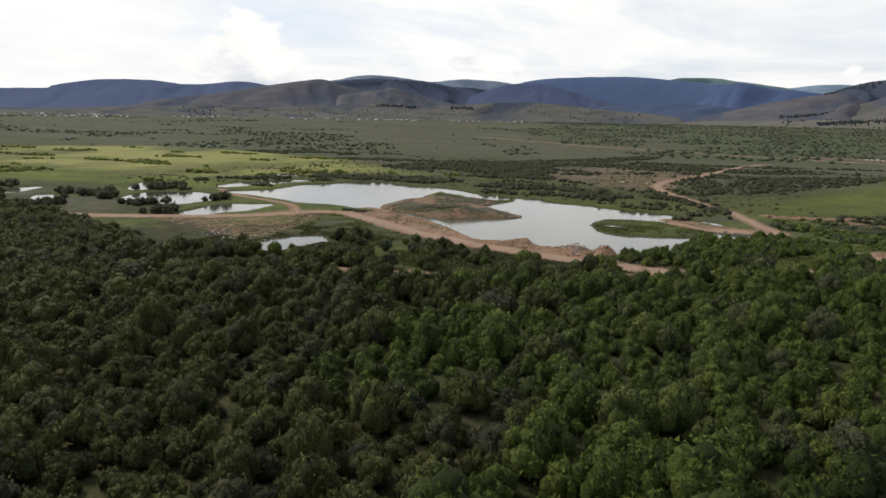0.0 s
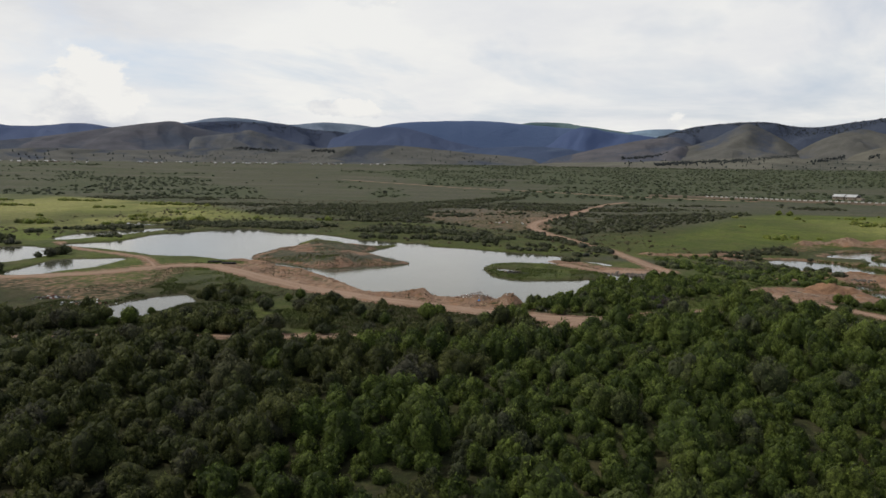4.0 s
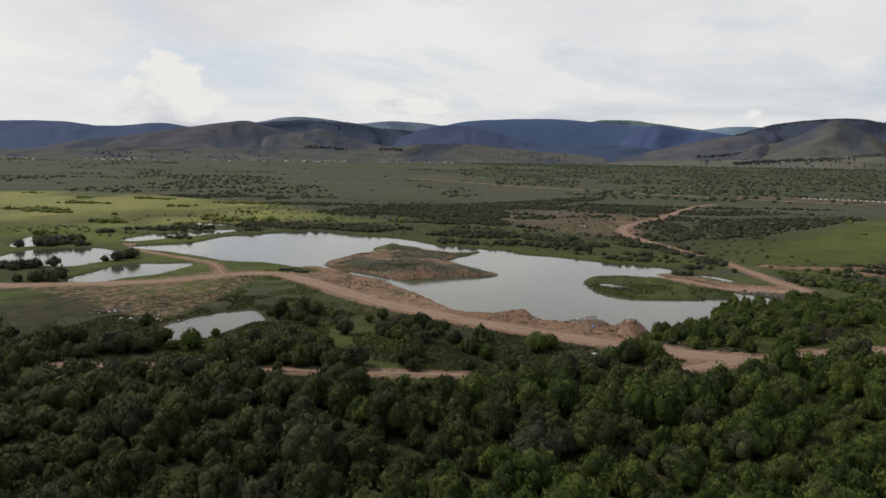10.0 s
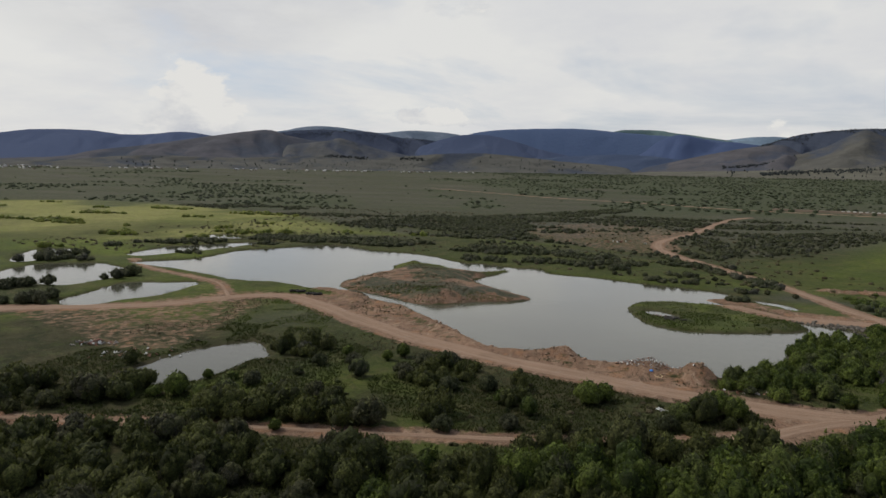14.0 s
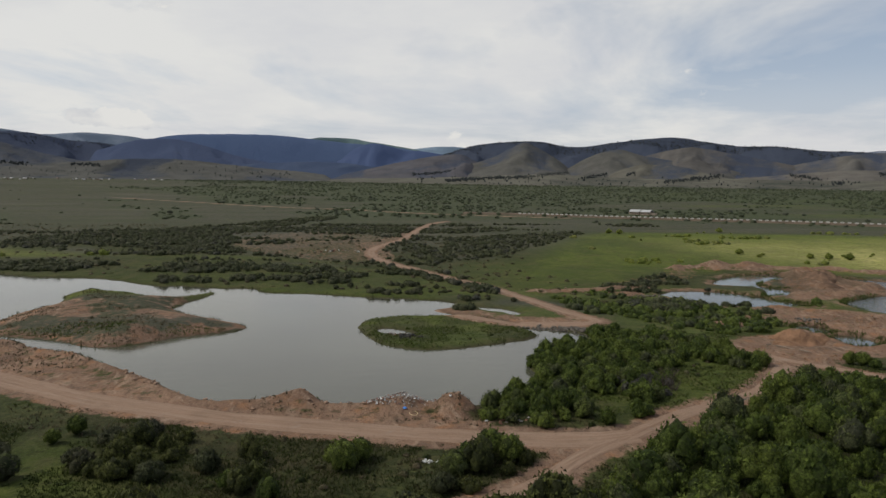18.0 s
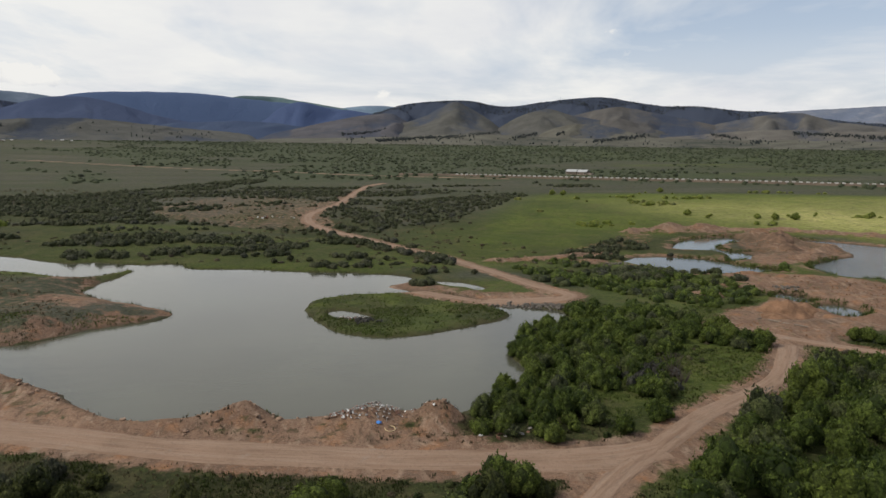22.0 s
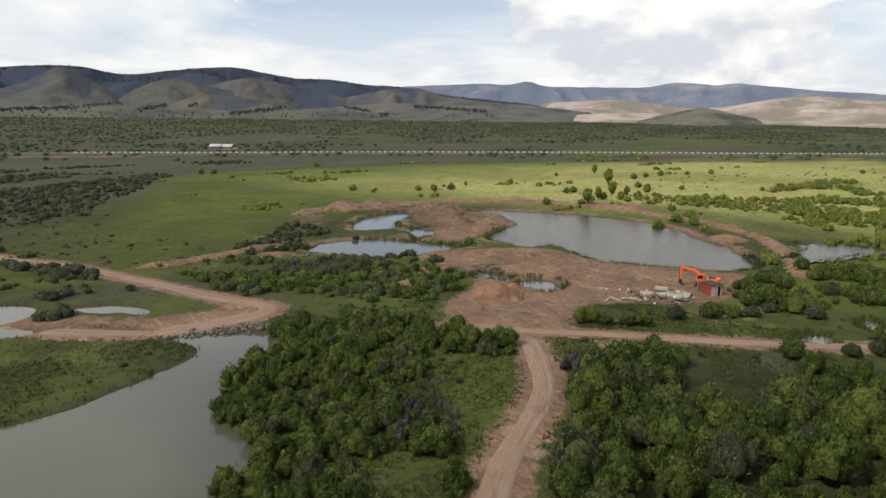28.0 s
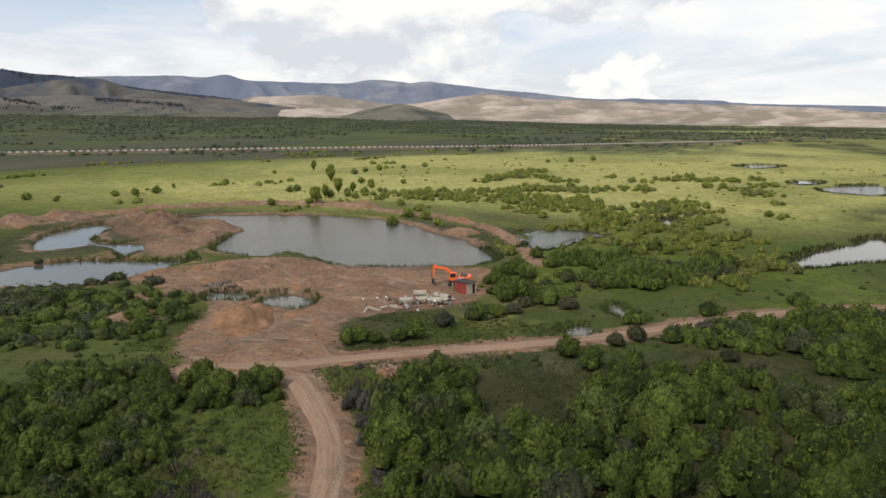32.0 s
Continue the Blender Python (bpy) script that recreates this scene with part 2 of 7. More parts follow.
def road_material():
    mat, n, shader, where = material("packed_earth", 0.95, 0.15)
    fine = n.noise(where, 2.6, 8.0, 0.65)
    rut = n.attribute("rut")
    trail = n.add("ShaderNodeCombineXYZ", {0: n.attribute("across"), 1: n.math("MULTIPLY", n.attribute("along"), 0.07), 2: 0.0}).outputs[0]
    streak = n.noise(trail, 2.3, 5.0, 0.6, distortion=0.3)
    colour = n.mix(n.ramp(n.noise(where, 0.12, 5.0, 0.6), 0.36, 0.64), (0.205, 0.130, 0.088), (0.262, 0.172, 0.120))
    colour = n.mix(n.ramp(streak, 0.40, 0.66, 0.0, 0.7), colour, (0.300, 0.216, 0.155))
    colour = n.mix(n.ramp(n.noise(trail, 4.1, 4.0, 0.6), 0.54, 0.70, 0.0, 0.6), colour, (0.150, 0.102, 0.072))
    worn = n.math("ADD", rut, n.ramp(n.noise(where, 0.5, 6.0, 0.65), 0.3, 0.7, -0.35, 0.35))
    colour = n.mix(n.ramp(worn, 0.35, 0.85, 0.0, 0.35), colour, (0.305, 0.222, 0.162))
    colour = n.mix(n.ramp(n.noise(where, 0.22, 6.0, 0.7), 0.60, 0.72, 0.0, 0.5), colour, (0.27, 0.24, 0.205))
    colour = n.mix(n.ramp(fine, 0.54, 0.70, 0.0, 0.45), colour, (0.130, 0.088, 0.062))
    put(n, shader, colour, n.math("ADD", fine, n.math("MULTIPLY", streak, 1.2)), 0.9, 0.14)
    return mat


def leaf_material(name, shades, scale=1.3, thinness=0.22, core_shade=0.0):
    """Leaves in four shades, picked plant by plant; last argument: how much near-black is painted for shade in the gaps
    between the sprigs.
    """
    mat, n, shader, where = material(name, 0.75, 0.18)
    tint = n.attribute("tint")
    own = n.add("ShaderNodeObjectInfo").outputs["Random"]
    pick = n.math("FRACT", n.math("ADD", tint, own))
    one = n.mix(n.ramp(pick, 0.0, 0.33), shades[0], shades[1])
    two = n.mix(n.ramp(pick, 0.33, 0.66), one, shades[2])
    three = n.mix(n.ramp(pick, 0.80, 0.95), two, shades[3])
    leafy = n.add("ShaderNodeNewGeometry").outputs["Random Per Island"]
    colour = n.mix(n.ramp(leafy, 0.5, 1.0, 0.0, 0.55), three, tuple(min(v * 1.6, 0.4) for v in shades[2]))
    colour = n.mix(n.ramp(leafy, 0.45, 0.0, 0.0, 0.75), colour, tuple(v * 0.45 for v in shades[0]))
    speck = n.noise(where, scale * 3.0, 5.0, 0.72)
    colour = n.mix(n.ramp(speck, 0.48, 0.56, 0.0, 0.65), colour, tuple(v * 0.45 for v in shades[0]))
    # Near-black mixed into the inner lobes stands in for shade inside the crown.
    if core_shade:
        gaps = n.math("MULTIPLY", n.ramp(n.noise(where, scale * 2.2, 4.0, 0.7), 0.42, 0.56), n.ramp(n.attribute("leaf"), 0.0, 1.0, core_shade, 0.0))
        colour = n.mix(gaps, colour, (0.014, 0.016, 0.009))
    put(n, shader, colour, n.noise(where, scale * 4.0, 4.0, 0.75), 1.0, 0.30)
    thin = n.add("ShaderNodeBsdfTranslucent", {"Color": colour}).outputs[0]
    both = n.add("ShaderNodeMixShader", {0: thinness, 1: shader.outputs[0], 2: thin}).outputs[0]
    n.tree.links.new(both, n.tree.nodes["Material Output"].inputs["Surface"])
    return mat


def plain_material(name, one, two, rough=0.8, spec=0.3, scale=3.0, metal=0.0, bump=0.3):
    mat, n, shader, where = material(name, rough, spec)
    shader.inputs["Metallic"].default_value = metal
    broad, fine = n.noise(where, scale * 0.3, 5.0, 0.6), n.noise(where, scale * 3.0, 7.0, 0.65)
    colour = n.mix(n.ramp(n.math("ADD", n.math("MULTIPLY", broad, 0.6), n.math("MULTIPLY", fine, 0.4)), 0.38, 0.62), one, two)
    put(n, shader, colour, fine, bump, 0.05)
    return mat


def water_material(name, rippled, film, tall, silty):
    mat, n, shader, where = material(name, 0.07, 0.5)
    silt = n.mix(n.ramp(n.noise(where, 0.03, 4.0, 0.5), 0.35, 0.65), tuple(v * silty for v in (0.052, 0.052, 0.038)), tuple(v * silty for v in (0.070, 0.072, 0.052)))
    shader.inputs["IOR"].default_value = 1.33
    fold = n.add("ShaderNodeMapping", {"Vector": where, "Scale": (1.0, 2.2, 1.0), "Rotation": (0, 0, 0.5)}).outputs[0]
    ripple = n.math("ADD", n.noise(fold, 1.6, 3.0, 0.55), n.math("MULTIPLY", n.noise(fold, 0.22, 3.0, 0.5), 1.6))
    put(n, shader, silt, ripple, rippled, tall)
    shader.inputs["Coat Weight"].default_value, shader.inputs["Coat Roughness"].default_value = film, 0.06
    n.tree.links.new(shader.inputs["Normal"].links[0].from_socket, shader.inputs["Coat Normal"])
    return mat


def hill_material(name, grass, wood, cover, scale=0.004):
    """Grassy slopes with woods in the hollows, in colours that already hold painted haze; cover: the share of wood."""
    mat, n, shader, where = material(name, 1.0, 0.05)
    long = n.add("ShaderNodeMapping", {"Vector": where, "Scale": (1.0, 1.0, 1.6)}).outputs[0]
    a = n.noise(long, scale, 7.0, 0.62, distortion=0.5)
    b = n.noise(long, scale * 9, 6.0, 0.7)
    fold = n.attribute("fold")
    here = n.math("ADD", n.math("ADD", n.math("MULTIPLY", a, 0.6), n.math("MULTIPLY", b, 0.22)), n.math("MULTIPLY", fold, 0.24))
    turf = n.mix(n.ramp(n.noise(long, scale * 2.5, 6.0, 0.65), 0.36, 0.66), grass, tuple(v * 1.45 for v in grass))
    colour = n.mix(n.ramp(here, 0.60 - cover * 0.4, 0.74 - cover * 0.4), turf, wood)
    put(n, shader, colour, b, 0.6, 12.0)
    return mat


GROUND, ROAD, WATER, RIPPLED = ground_material(), road_material(), water_material("lake_water", 0.08, 0.10, 0.12, 1.2), water_material("rippled_water", 0.55, 0.0, 0.14, 0.7)
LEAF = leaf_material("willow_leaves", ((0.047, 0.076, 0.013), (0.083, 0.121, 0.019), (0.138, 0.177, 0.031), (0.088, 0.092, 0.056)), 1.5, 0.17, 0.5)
# Browner, darker leaves; part of the darkness stands in for cloud shade.
DARKLEAF = leaf_material("dusky_shaded_leaves", ((0.041, 0.053, 0.014), (0.068, 0.081, 0.021), (0.107, 0.118, 0.030), (0.084, 0.078, 0.056)), 1.5, 0.17, 0.5)
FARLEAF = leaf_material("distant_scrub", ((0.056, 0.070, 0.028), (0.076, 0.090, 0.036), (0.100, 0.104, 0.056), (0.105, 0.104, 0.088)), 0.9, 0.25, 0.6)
FARBRUSH = leaf_material("far_brush", ((0.056, 0.072, 0.038), (0.070, 0.086, 0.044), (0.088, 0.100, 0.054), (0.092, 0.096, 0.072)), 0.5, 0.25, 0.2)
LIGHTLEAF = leaf_material("meadow_scrub", ((0.165, 0.215, 0.034), (0.230, 0.280, 0.048), (0.290, 0.320, 0.068), (0.205, 0.210, 0.090)), 1.2, 0.30, 0.5)
TURF = leaf_material("grass_blades", ((0.066, 0.100, 0.022), (0.090, 0.124, 0.028), (0.122, 0.150, 0.038), (0.130, 0.115, 0.060)), 1.0, 0.40)
REED = leaf_material("reed_blades", ((0.036, 0.054, 0.014), (0.052, 0.070, 0.019), (0.072, 0.086, 0.027), (0.100, 0.088, 0.048)), 1.0, 0.40)
DRYWEED = leaf_material("dry_weeds", ((0.105, 0.085, 0.050), (0.130, 0.105, 0.064), (0.090, 0.088, 0.040), (0.075, 0.066, 0.048)), 1.0)
GREYLEAF = leaf_material("grey_twigs", ((0.070, 0.068, 0.060), (0.098, 0.094, 0.086), (0.130, 0.125, 0.112), (0.085, 0.090, 0.060)), 1.5, 0.10, 0.5)
BARK = plain_material("grey_bark", (0.055, 0.045, 0.036), (0.12, 0.10, 0.085), 0.9, 0.1, 6.0)


# ---- the plan: waters, roads and bare ground, in metres ----
LAKE = [(-207, 223), (-194.5, 238), (-196, 265), (-185, 285), (-180, 295), (-168, 298), (-150, 288), (-129, 284.5), (-106, 268), (-99.5, 268), (-86, 263), (-75.5, 261), (-73, 255), (-58, 251), (-42.5, 245.5), (-32.5, 242), (-23, 237.5), (-21, 232), (-24.5, 227.8), (-27.5, 226.5), (-21.5, 220), (-13.5, 214), (-9.7, 206.5), (-2.5, 202), (2.2, 197), (-3, 189.5), (-11, 181.5), (-14.8, 175.6), (-14.3, 169.7), (-16, 166), (-20.6, 161), (-22.8, 158), (-26.5, 155.7), (-31.8, 157), (-40.3, 157), (-46, 156.6), (-47.4, 159), (-50.5, 161), (-53.7, 158.8), (-58, 158.8), (-62, 159.5), (-66.6, 161.7), (-72, 168), (-91, 186.5), (-102.5, 192), (-109, 198)]
LAKE += [(-116, 199.7), (-124, 201), (-138, 206), (-153, 205), (-176.5, 214), (-194, 218)]
ISLAND_EARTH = [(-122, 210.7), (-122.5, 225), (-120, 240), (-124, 253), (-116, 257), (-102.6, 250.6), (-94.6, 244.2), (-86.7, 255), (-85.3, 250), (-88.8, 237.6), (-87.7, 228.4), (-74, 215.4), (-68, 209), (-71, 204), (-78.6, 200), (-85.2, 194), (-92.3, 193), (-102.7, 199), (-114.8, 203.3)]
ISLAND_GREEN = [(-44, 209.6), (-41.6, 215.8), (-34, 219), (-25, 218.7), (-17.3, 217.3), (-11.5, 208.3), (-8.7, 197.5), (-13.4, 193), (-21.7, 189.4), (-30.8, 187.3), (-35.8, 189.4), (-40, 193.2), (-43, 201.6)]
ISLAND_POOL = [(-40, 205), (-37.5, 206.3), (-34.5, 204), (-33, 200.5), (-36, 199.5), (-39, 201)]
PONDS = {
    "a": [(-175, 187), (-166.5, 193), (-158.4, 195.5), (-155, 182.5), (-155.4, 175), (-157.5, 168), (-159.4, 160.7), (-167, 162), (-172, 175)],
    "b": [(-220, 183), (-229, 201), (-226, 209), (-214.5, 214.5), (-200, 210), (-188, 197), (-186, 186.5), (-187, 179), (-200, 178), (-210, 176)],
    "c": [(-247, 209), (-266.7, 233.6), (-262, 242.6), (-247.7, 240.6), (-244.4, 229.5), (-240, 216), (-237, 207.4)],
    "d": [(-226, 242), (-230, 263), (-221, 280), (-211, 293.6), (-201, 301), (-198, 295), (-206, 281), (-208, 261), (-214.5, 245), (-217, 236)],
    "e": [(-253, 307), (-247, 320), (-225.6, 314), (-227, 303), (-240.5, 300)],
    "f": [(-111, 121.7), (-112, 126.6), (-111.4, 134), (-110, 140.5), (-106, 147), (-103, 147), (-98.4, 143), (-96.5, 140), (-97, 133), (-97.5, 127), (-101, 122.5), (-105, 120.5)],
    "g": [(-290, 181.5), (-290, 196.5), (-283, 194.7), (-271.4, 176), (-270, 169)],
    "h": [(-248, 164), (-258, 176.7), (-249, 177), (-230.5, 163.5), (-232, 156.4)],
    "i": [(119, 286), (126.6, 279.7), (137, 265.5), (143.5, 246.5), (144.5, 230), (140, 215.5), (130, 203), (124.4, 192), (110.7, 179), (103.5, 177.7), (97.7, 181), (92.7, 187.4), (89.5, 195), (86.7, 204), (89.5, 214.4), (93, 221), (87, 225), (84.6, 237), (91.5, 244), (110.7, 253), (117.4, 267.7)],
    "j": [(67.4, 275), (79.4, 290.7), (95.5, 297.6), (100, 290.6), (85, 280), (80.4, 268), (84.3, 261), (79, 254), (72, 252), (69.4, 246.5), (75, 235.7), (63, 236.3), (52.6, 236), (45.4, 239.5), (43, 248), (42, 258), (53.7, 262.6), (64.3, 257), (67.7, 251), (72.4, 254), (77.8, 270)],
    "k": [(54.3, 212), (58.5, 211), (59.5, 207), (58.5, 204.6), (55, 204.8), (53.2, 208)],
    "v": [(56.8, 200.8), (60.8, 201.2), (62.2, 197.5), (61.3, 193.6), (57.8, 192), (54, 195.8)],
    "l": [(120, 173), (136, 177), (146, 172), (148, 163), (138, 167), (127, 169.6)],
    "m": [(170.5, 152), (177, 149.5), (172, 144.8), (163, 145.3), (165, 149.5)],
    "n": [(120.7, 119), (133, 115.4), (148, 108), (169, 96), (141.7, 95), (128, 107), (119.4, 116)],
    "o": [(288.6, 103), (316, 90.4), (321.6, 75.7), (278, 81.3), (275.3, 94)],
    "p": [(420, 141), (443.7, 128.7), (436, 114.3), (409, 125)],
    "q": [(318, 113), (333.7, 106), (325, 99.8), (309.4, 107.4)],
    "r": [(90, 167), (88, 162.5), (80.4, 155.2), (78.6, 157.2), (84, 163.5)],
    "s": [(58.7, 148.6), (61.8, 147.4), (61.3, 144.8), (58.3, 145.8)],
    "u": [(-16.8, 230.4), (-11, 228), (-6.7, 220.6), (-9.4, 218.8), (-10.6, 222), (-14.8, 225.6)],
    "t": [(72, 144.5), (75, 144), (73, 142), (68.9, 139.3), (67.6, 140.5)],
}
ROADS = {  # half width, line
    "dike": (2.7, [(-250, 132), (-195, 140), (-172, 148), (-157.5, 156.5), (-143, 166), (-135, 179), (-125, 186.5), (-113, 182), (-98, 172), (-86, 164.5), (-77, 159), (-68.5, 155.5), (-60, 152), (-50, 148.5), (-37, 145), (-28.5, 143.3), (-22, 142), (-15, 141.3), (-8, 142.5)]),
    "south": (1.5, [(-33, 124), (-27.5, 127.2), (-22.3, 131), (-16.5, 137), (-9, 142.5), (-1, 148.5), (5.5, 152.3), (11.3, 155.3), (16.6, 159), (22, 164.7), (28, 172)]),
    "east": (1.3, [(22, 184), (26, 180), (30, 174), (36.4, 167), (43.5, 158.5), (51, 149.5), (59.5, 140.3), (71, 130.3), (80, 121.3), (89.5, 107.7), (100, 88), (125, 60)]),
    "north": (1.9, [(-8, 206.9), (2, 205.5), (7.5, 209), (4.5, 217), (1, 230), (-3, 249), (-8.5, 271), (-17.5, 288), (-28, 311.5), (-38.5, 335), (-45, 360), (-44, 388), (-32, 422), (-24, 467), (-8, 560), (8, 600)]),
    "spit": (2.0, [(3, 206.3), (-7.5, 207), (-17, 212), (-23.7, 220), (-27, 226)]),
    "low": (0.6, [(-120, 101), (-102, 104.5), (-90, 108.3), (-81, 111), (-71.5, 113.7), (-60, 116.8), (-45, 120.9), (-33, 124)]),
    "back": (0.55, [(-135, 180), (-152, 197), (-170, 204), (-190, 212), (-210, 226)]),
    "far": (2.2, [(-460, 1150), (-315, 1035), (-191, 921), (-90, 844), (-10, 752), (53.5, 700), (122, 659)]),
}
ROAD_LABELS = {
    "dike": "reddish packed-earth road along the lake dike", "south": "pale dirt road with wheel ruts through willow scrub",
    "east": "narrow sandy dirt road past the digging yard", "north": "winding dirt road across the green flats",
    "spit": "bare earth spit reaching into the lake", "low": "faint sandy wheel track in the grass",
    "back": "narrow earth path between the ponds", "far": "distant pale gravel road over the steppe",
}
BARE = [  # outlines of bare earth
    [(30, 194), (45, 203), (52, 211), (55, 233), (70, 232), (84, 224.5), (87.4, 214.4), (85, 201), (91, 185), (97, 174.5), (84, 168.5), (73, 166.5), (64, 169.5), (57, 176), (48.7, 178), (37, 170), (27.5, 171.5), (23, 181)],
    [(99, 301), (114, 298), (110, 281), (113, 267.4), (112.5, 255.5), (92.6, 245), (73.7, 240), (76, 255), (87.5, 272)],
    [(-166, 145.7), (-148, 141), (-128, 134), (-116, 132.5), (-112.5, 137), (-115, 150), (-118, 163), (-126, 190), (-140, 190), (-150, 170), (-163, 154)],
    [(33, 250), (42, 268), (62, 284), (76, 303), (68, 311), (54, 294), (32, 276), (22, 262)],
    [(-117, 421), (-102, 470), (-71, 485), (-30, 430), (-36, 395), (-42, 360), (-48, 336), (-80, 348), (-108, 382)],
    [(-56, 402), (-47, 356), (-40, 340), (-33, 350), (-37, 388), (-27, 425), (-14, 505), (-22, 522), (-38, 442)],
    [(-29.5, 227.7), (-22.2, 231.4), (-17, 226), (-9, 217), (-0.4, 214.4), (8.8, 212), (6.5, 204.3), (-2.1, 204.6), (-10.8, 207), (-18.5, 213.2), (-26.7, 219.6)],
    [(-22, 143), (-37, 147), (-60, 154), (-77, 161), (-98, 174), (-113, 184), (-122, 192), (-108, 194), (-94, 184), (-80, 172), (-68, 161), (-60, 157), (-50, 157), (-40, 153.5), (-30, 152), (-24, 148)],
]
BANKS = [  # ridges of thrown-up earth: height, half width, line
    (0.95, 1.5, [(-31, 153.5), (-40, 154.6), (-47, 154.8), (-50.5, 158.6), (-55, 156.6), (-63, 157.3), (-70, 163.5), (-80, 174), (-94, 185.3), (-108, 194.5), (-121, 198)]),
    (1.7, 3.0, [(68, 308), (75, 311), (92, 311), (105, 308.5), (132.5, 299), (149, 283), (157, 264), (157, 242)]),
    (1.1, 2.0, [(157, 242), (155, 221), (147, 200.5), (137, 188), (120, 175), (104, 166)]),
    (1.3, 2.5, [(100, 295), (108, 280), (114, 265), (106, 258), (94, 250)]),
    (0.9, 2.0, [(4, 258), (26, 262), (40, 266)]),
    (0.7, 1.3, [(34, 163), (29, 157.5), (23, 150), (16, 141)]),
]
HEAPS = [  # x, y, radius, height
    (-29.2, 152.6, 2.6, 2.2), (-37, 153.6, 3.0, 0.7), (104, 276, 7.0, 2.2), (106, 289, 6.0, 1.7), (95, 262, 6.0, 1.2), (-51, 158, 3.4, 1.0),
    (118, 191, 4.0, 1.2), (133, 197, 5.0, 1.3), (85, 312, 7.0, 1.6), (98, 307, 6.0, 1.2), (39, 211, 4.0, 0.9), (50, 219, 3.0, 0.6), (31, 254, 4.0, 0.8),
]
MEADOW = [(-14, 310), (-11, 331), (21, 350), (84, 464), (146, 474), (257, 450), (362, 391), (454, 336), (560, 270), (760, 120), (560, 30), (330, 40), (225, 95), (178, 125), (160, 150), (164, 200), (170, 245), (156, 271), (128.7, 294), (92, 309), (60, 302), (27, 272), (4, 267), (-8, 286)]
MEADOW_WEST = [(-760, 330), (-420, 250), (-290, 215), (-230, 310), (-180, 345), (-60, 330), (-90, 345), (-150, 351), (-205, 375), (-260, 425), (-330, 470), (-620, 560)]


def lattice(ix, iy, seed):
    h = (ix.astype(np.int64) * 374761393 + iy.astype(np.int64) * 668265263 + seed * 974711) & 0x7FFFFFFF
    h = ((h ^ (h >> 13)) * 1274126177) & 0x7FFFFFFF
    return ((h ^ (h >> 16)) & 0xFFFF) / 65535.0


def bumps(x, y, size, octaves=4, seed=0):
    """Smooth noise from 0 to 1."""
    total, weight, scale = 0.0, 0.0, 1.0
    for k in range(octaves):
        u, v = x / size / 0.5**k, y / size / 0.5**k
        i, j = np.floor(u), np.floor(v)
        a, b = u - i, v - j
        a, b = a * a * (3 - 2 * a), b * b * (3 - 2 * b)
        s = seed + 17 * k
        low = lattice(i, j, s) * (1 - a) + lattice(i + 1, j, s) * a
        high = lattice(i, j + 1, s) * (1 - a) + lattice(i + 1, j + 1, s) * a
        total, weight, scale = total + scale * (low * (1 - b) + high * b), weight + scale, scale * 0.55
    return total / weight


def rounded(points, closed=True, steps=4):
    """A smooth line through plan points."""
    p = np.array(points, float)
    n = len(p)
    out = []
    for i in range(n if closed else n - 1):
        if closed:
            a, b, c, d = p[i - 1], p[i], p[(i + 1) % n], p[(i + 2) % n]
        else:
            a, b, c, d = p[max(i - 1, 0)], p[i], p[i + 1], p[min(i + 2, n - 1)]
        for k in range(steps):
            t = k / steps
            out.append(0.5 * (2 * b + (c - a) * t + (2 * a - 5 * b + 4 * c - d) * t * t + (3 * b - a - 3 * c + d) * t**3))
    if not closed:
        out.append(p[-1])
    return np.array(out)


def line_distance(x, y, line, closed=False):
    best = np.full(x.shape, 1e9)
    pairs = list(zip(line, np.roll(line, -1, 0))) if closed else list(zip(line[:-1], line[1:]))
    for a, b in pairs:
        dx, dy = b - a
        t = np.clip(((x - a[0]) * dx + (y - a[1]) * dy) / (dx * dx + dy * dy + 1e-9), 0, 1)
        best = np.minimum(best, (x - a[0] - t * dx) ** 2 + (y - a[1] - t * dy) ** 2)
    return np.sqrt(best)


def within(x, y, line):
    inside = np.zeros(x.shape, bool)
    for a, b in zip(line, np.roll(line, -1, 0)):
        if a[1] == b[1]:
            continue
        hit = ((a[1] > y) != (b[1] > y)) & (x < (b[0] - a[0]) * (y - a[1]) / (b[1] - a[1]) + a[0])
        inside ^= hit
    return inside


def outline_distance(x, y, outline, reach=14.0):
    """Distance to a closed outline, negative inside, at most reach."""
    line = np.asarray(outline)
    out = np.full(x.shape, reach)
    near = (x > line[:, 0].min() - reach) & (x < line[:, 0].max() + reach) & (y > line[:, 1].min() - reach) & (y < line[:, 1].max() + reach)
    if near.any():
        d = line_distance(x[near], y[near], line, True)
        out[near] = np.clip(np.where(within(x[near], y[near], line), -d, d), -reach, reach)
    return out


def ease(v, low, high):
    t = np.clip((v - low) / (high - low), 0, 1)
    return t * t * (3 - 2 * t)


SHORES = {"lake": rounded(LAKE)} | {key: rounded(line) for key, line in PONDS.items()}
EARTH_ISLE, GREEN_ISLE, ISLE_POOL = rounded(ISLAND_EARTH), rounded(ISLAND_GREEN), rounded(ISLAND_POOL)
TRACKS = {key: (half, rounded(line, False)) for key, (half, line) in ROADS.items()}
RIDGES = [(h, w, rounded(line, False)) for h, w, line in BANKS]
BARES = [rounded(line) for line in BARE]
MEADOWS = [rounded(MEADOW), rounded(MEADOW_WEST)]


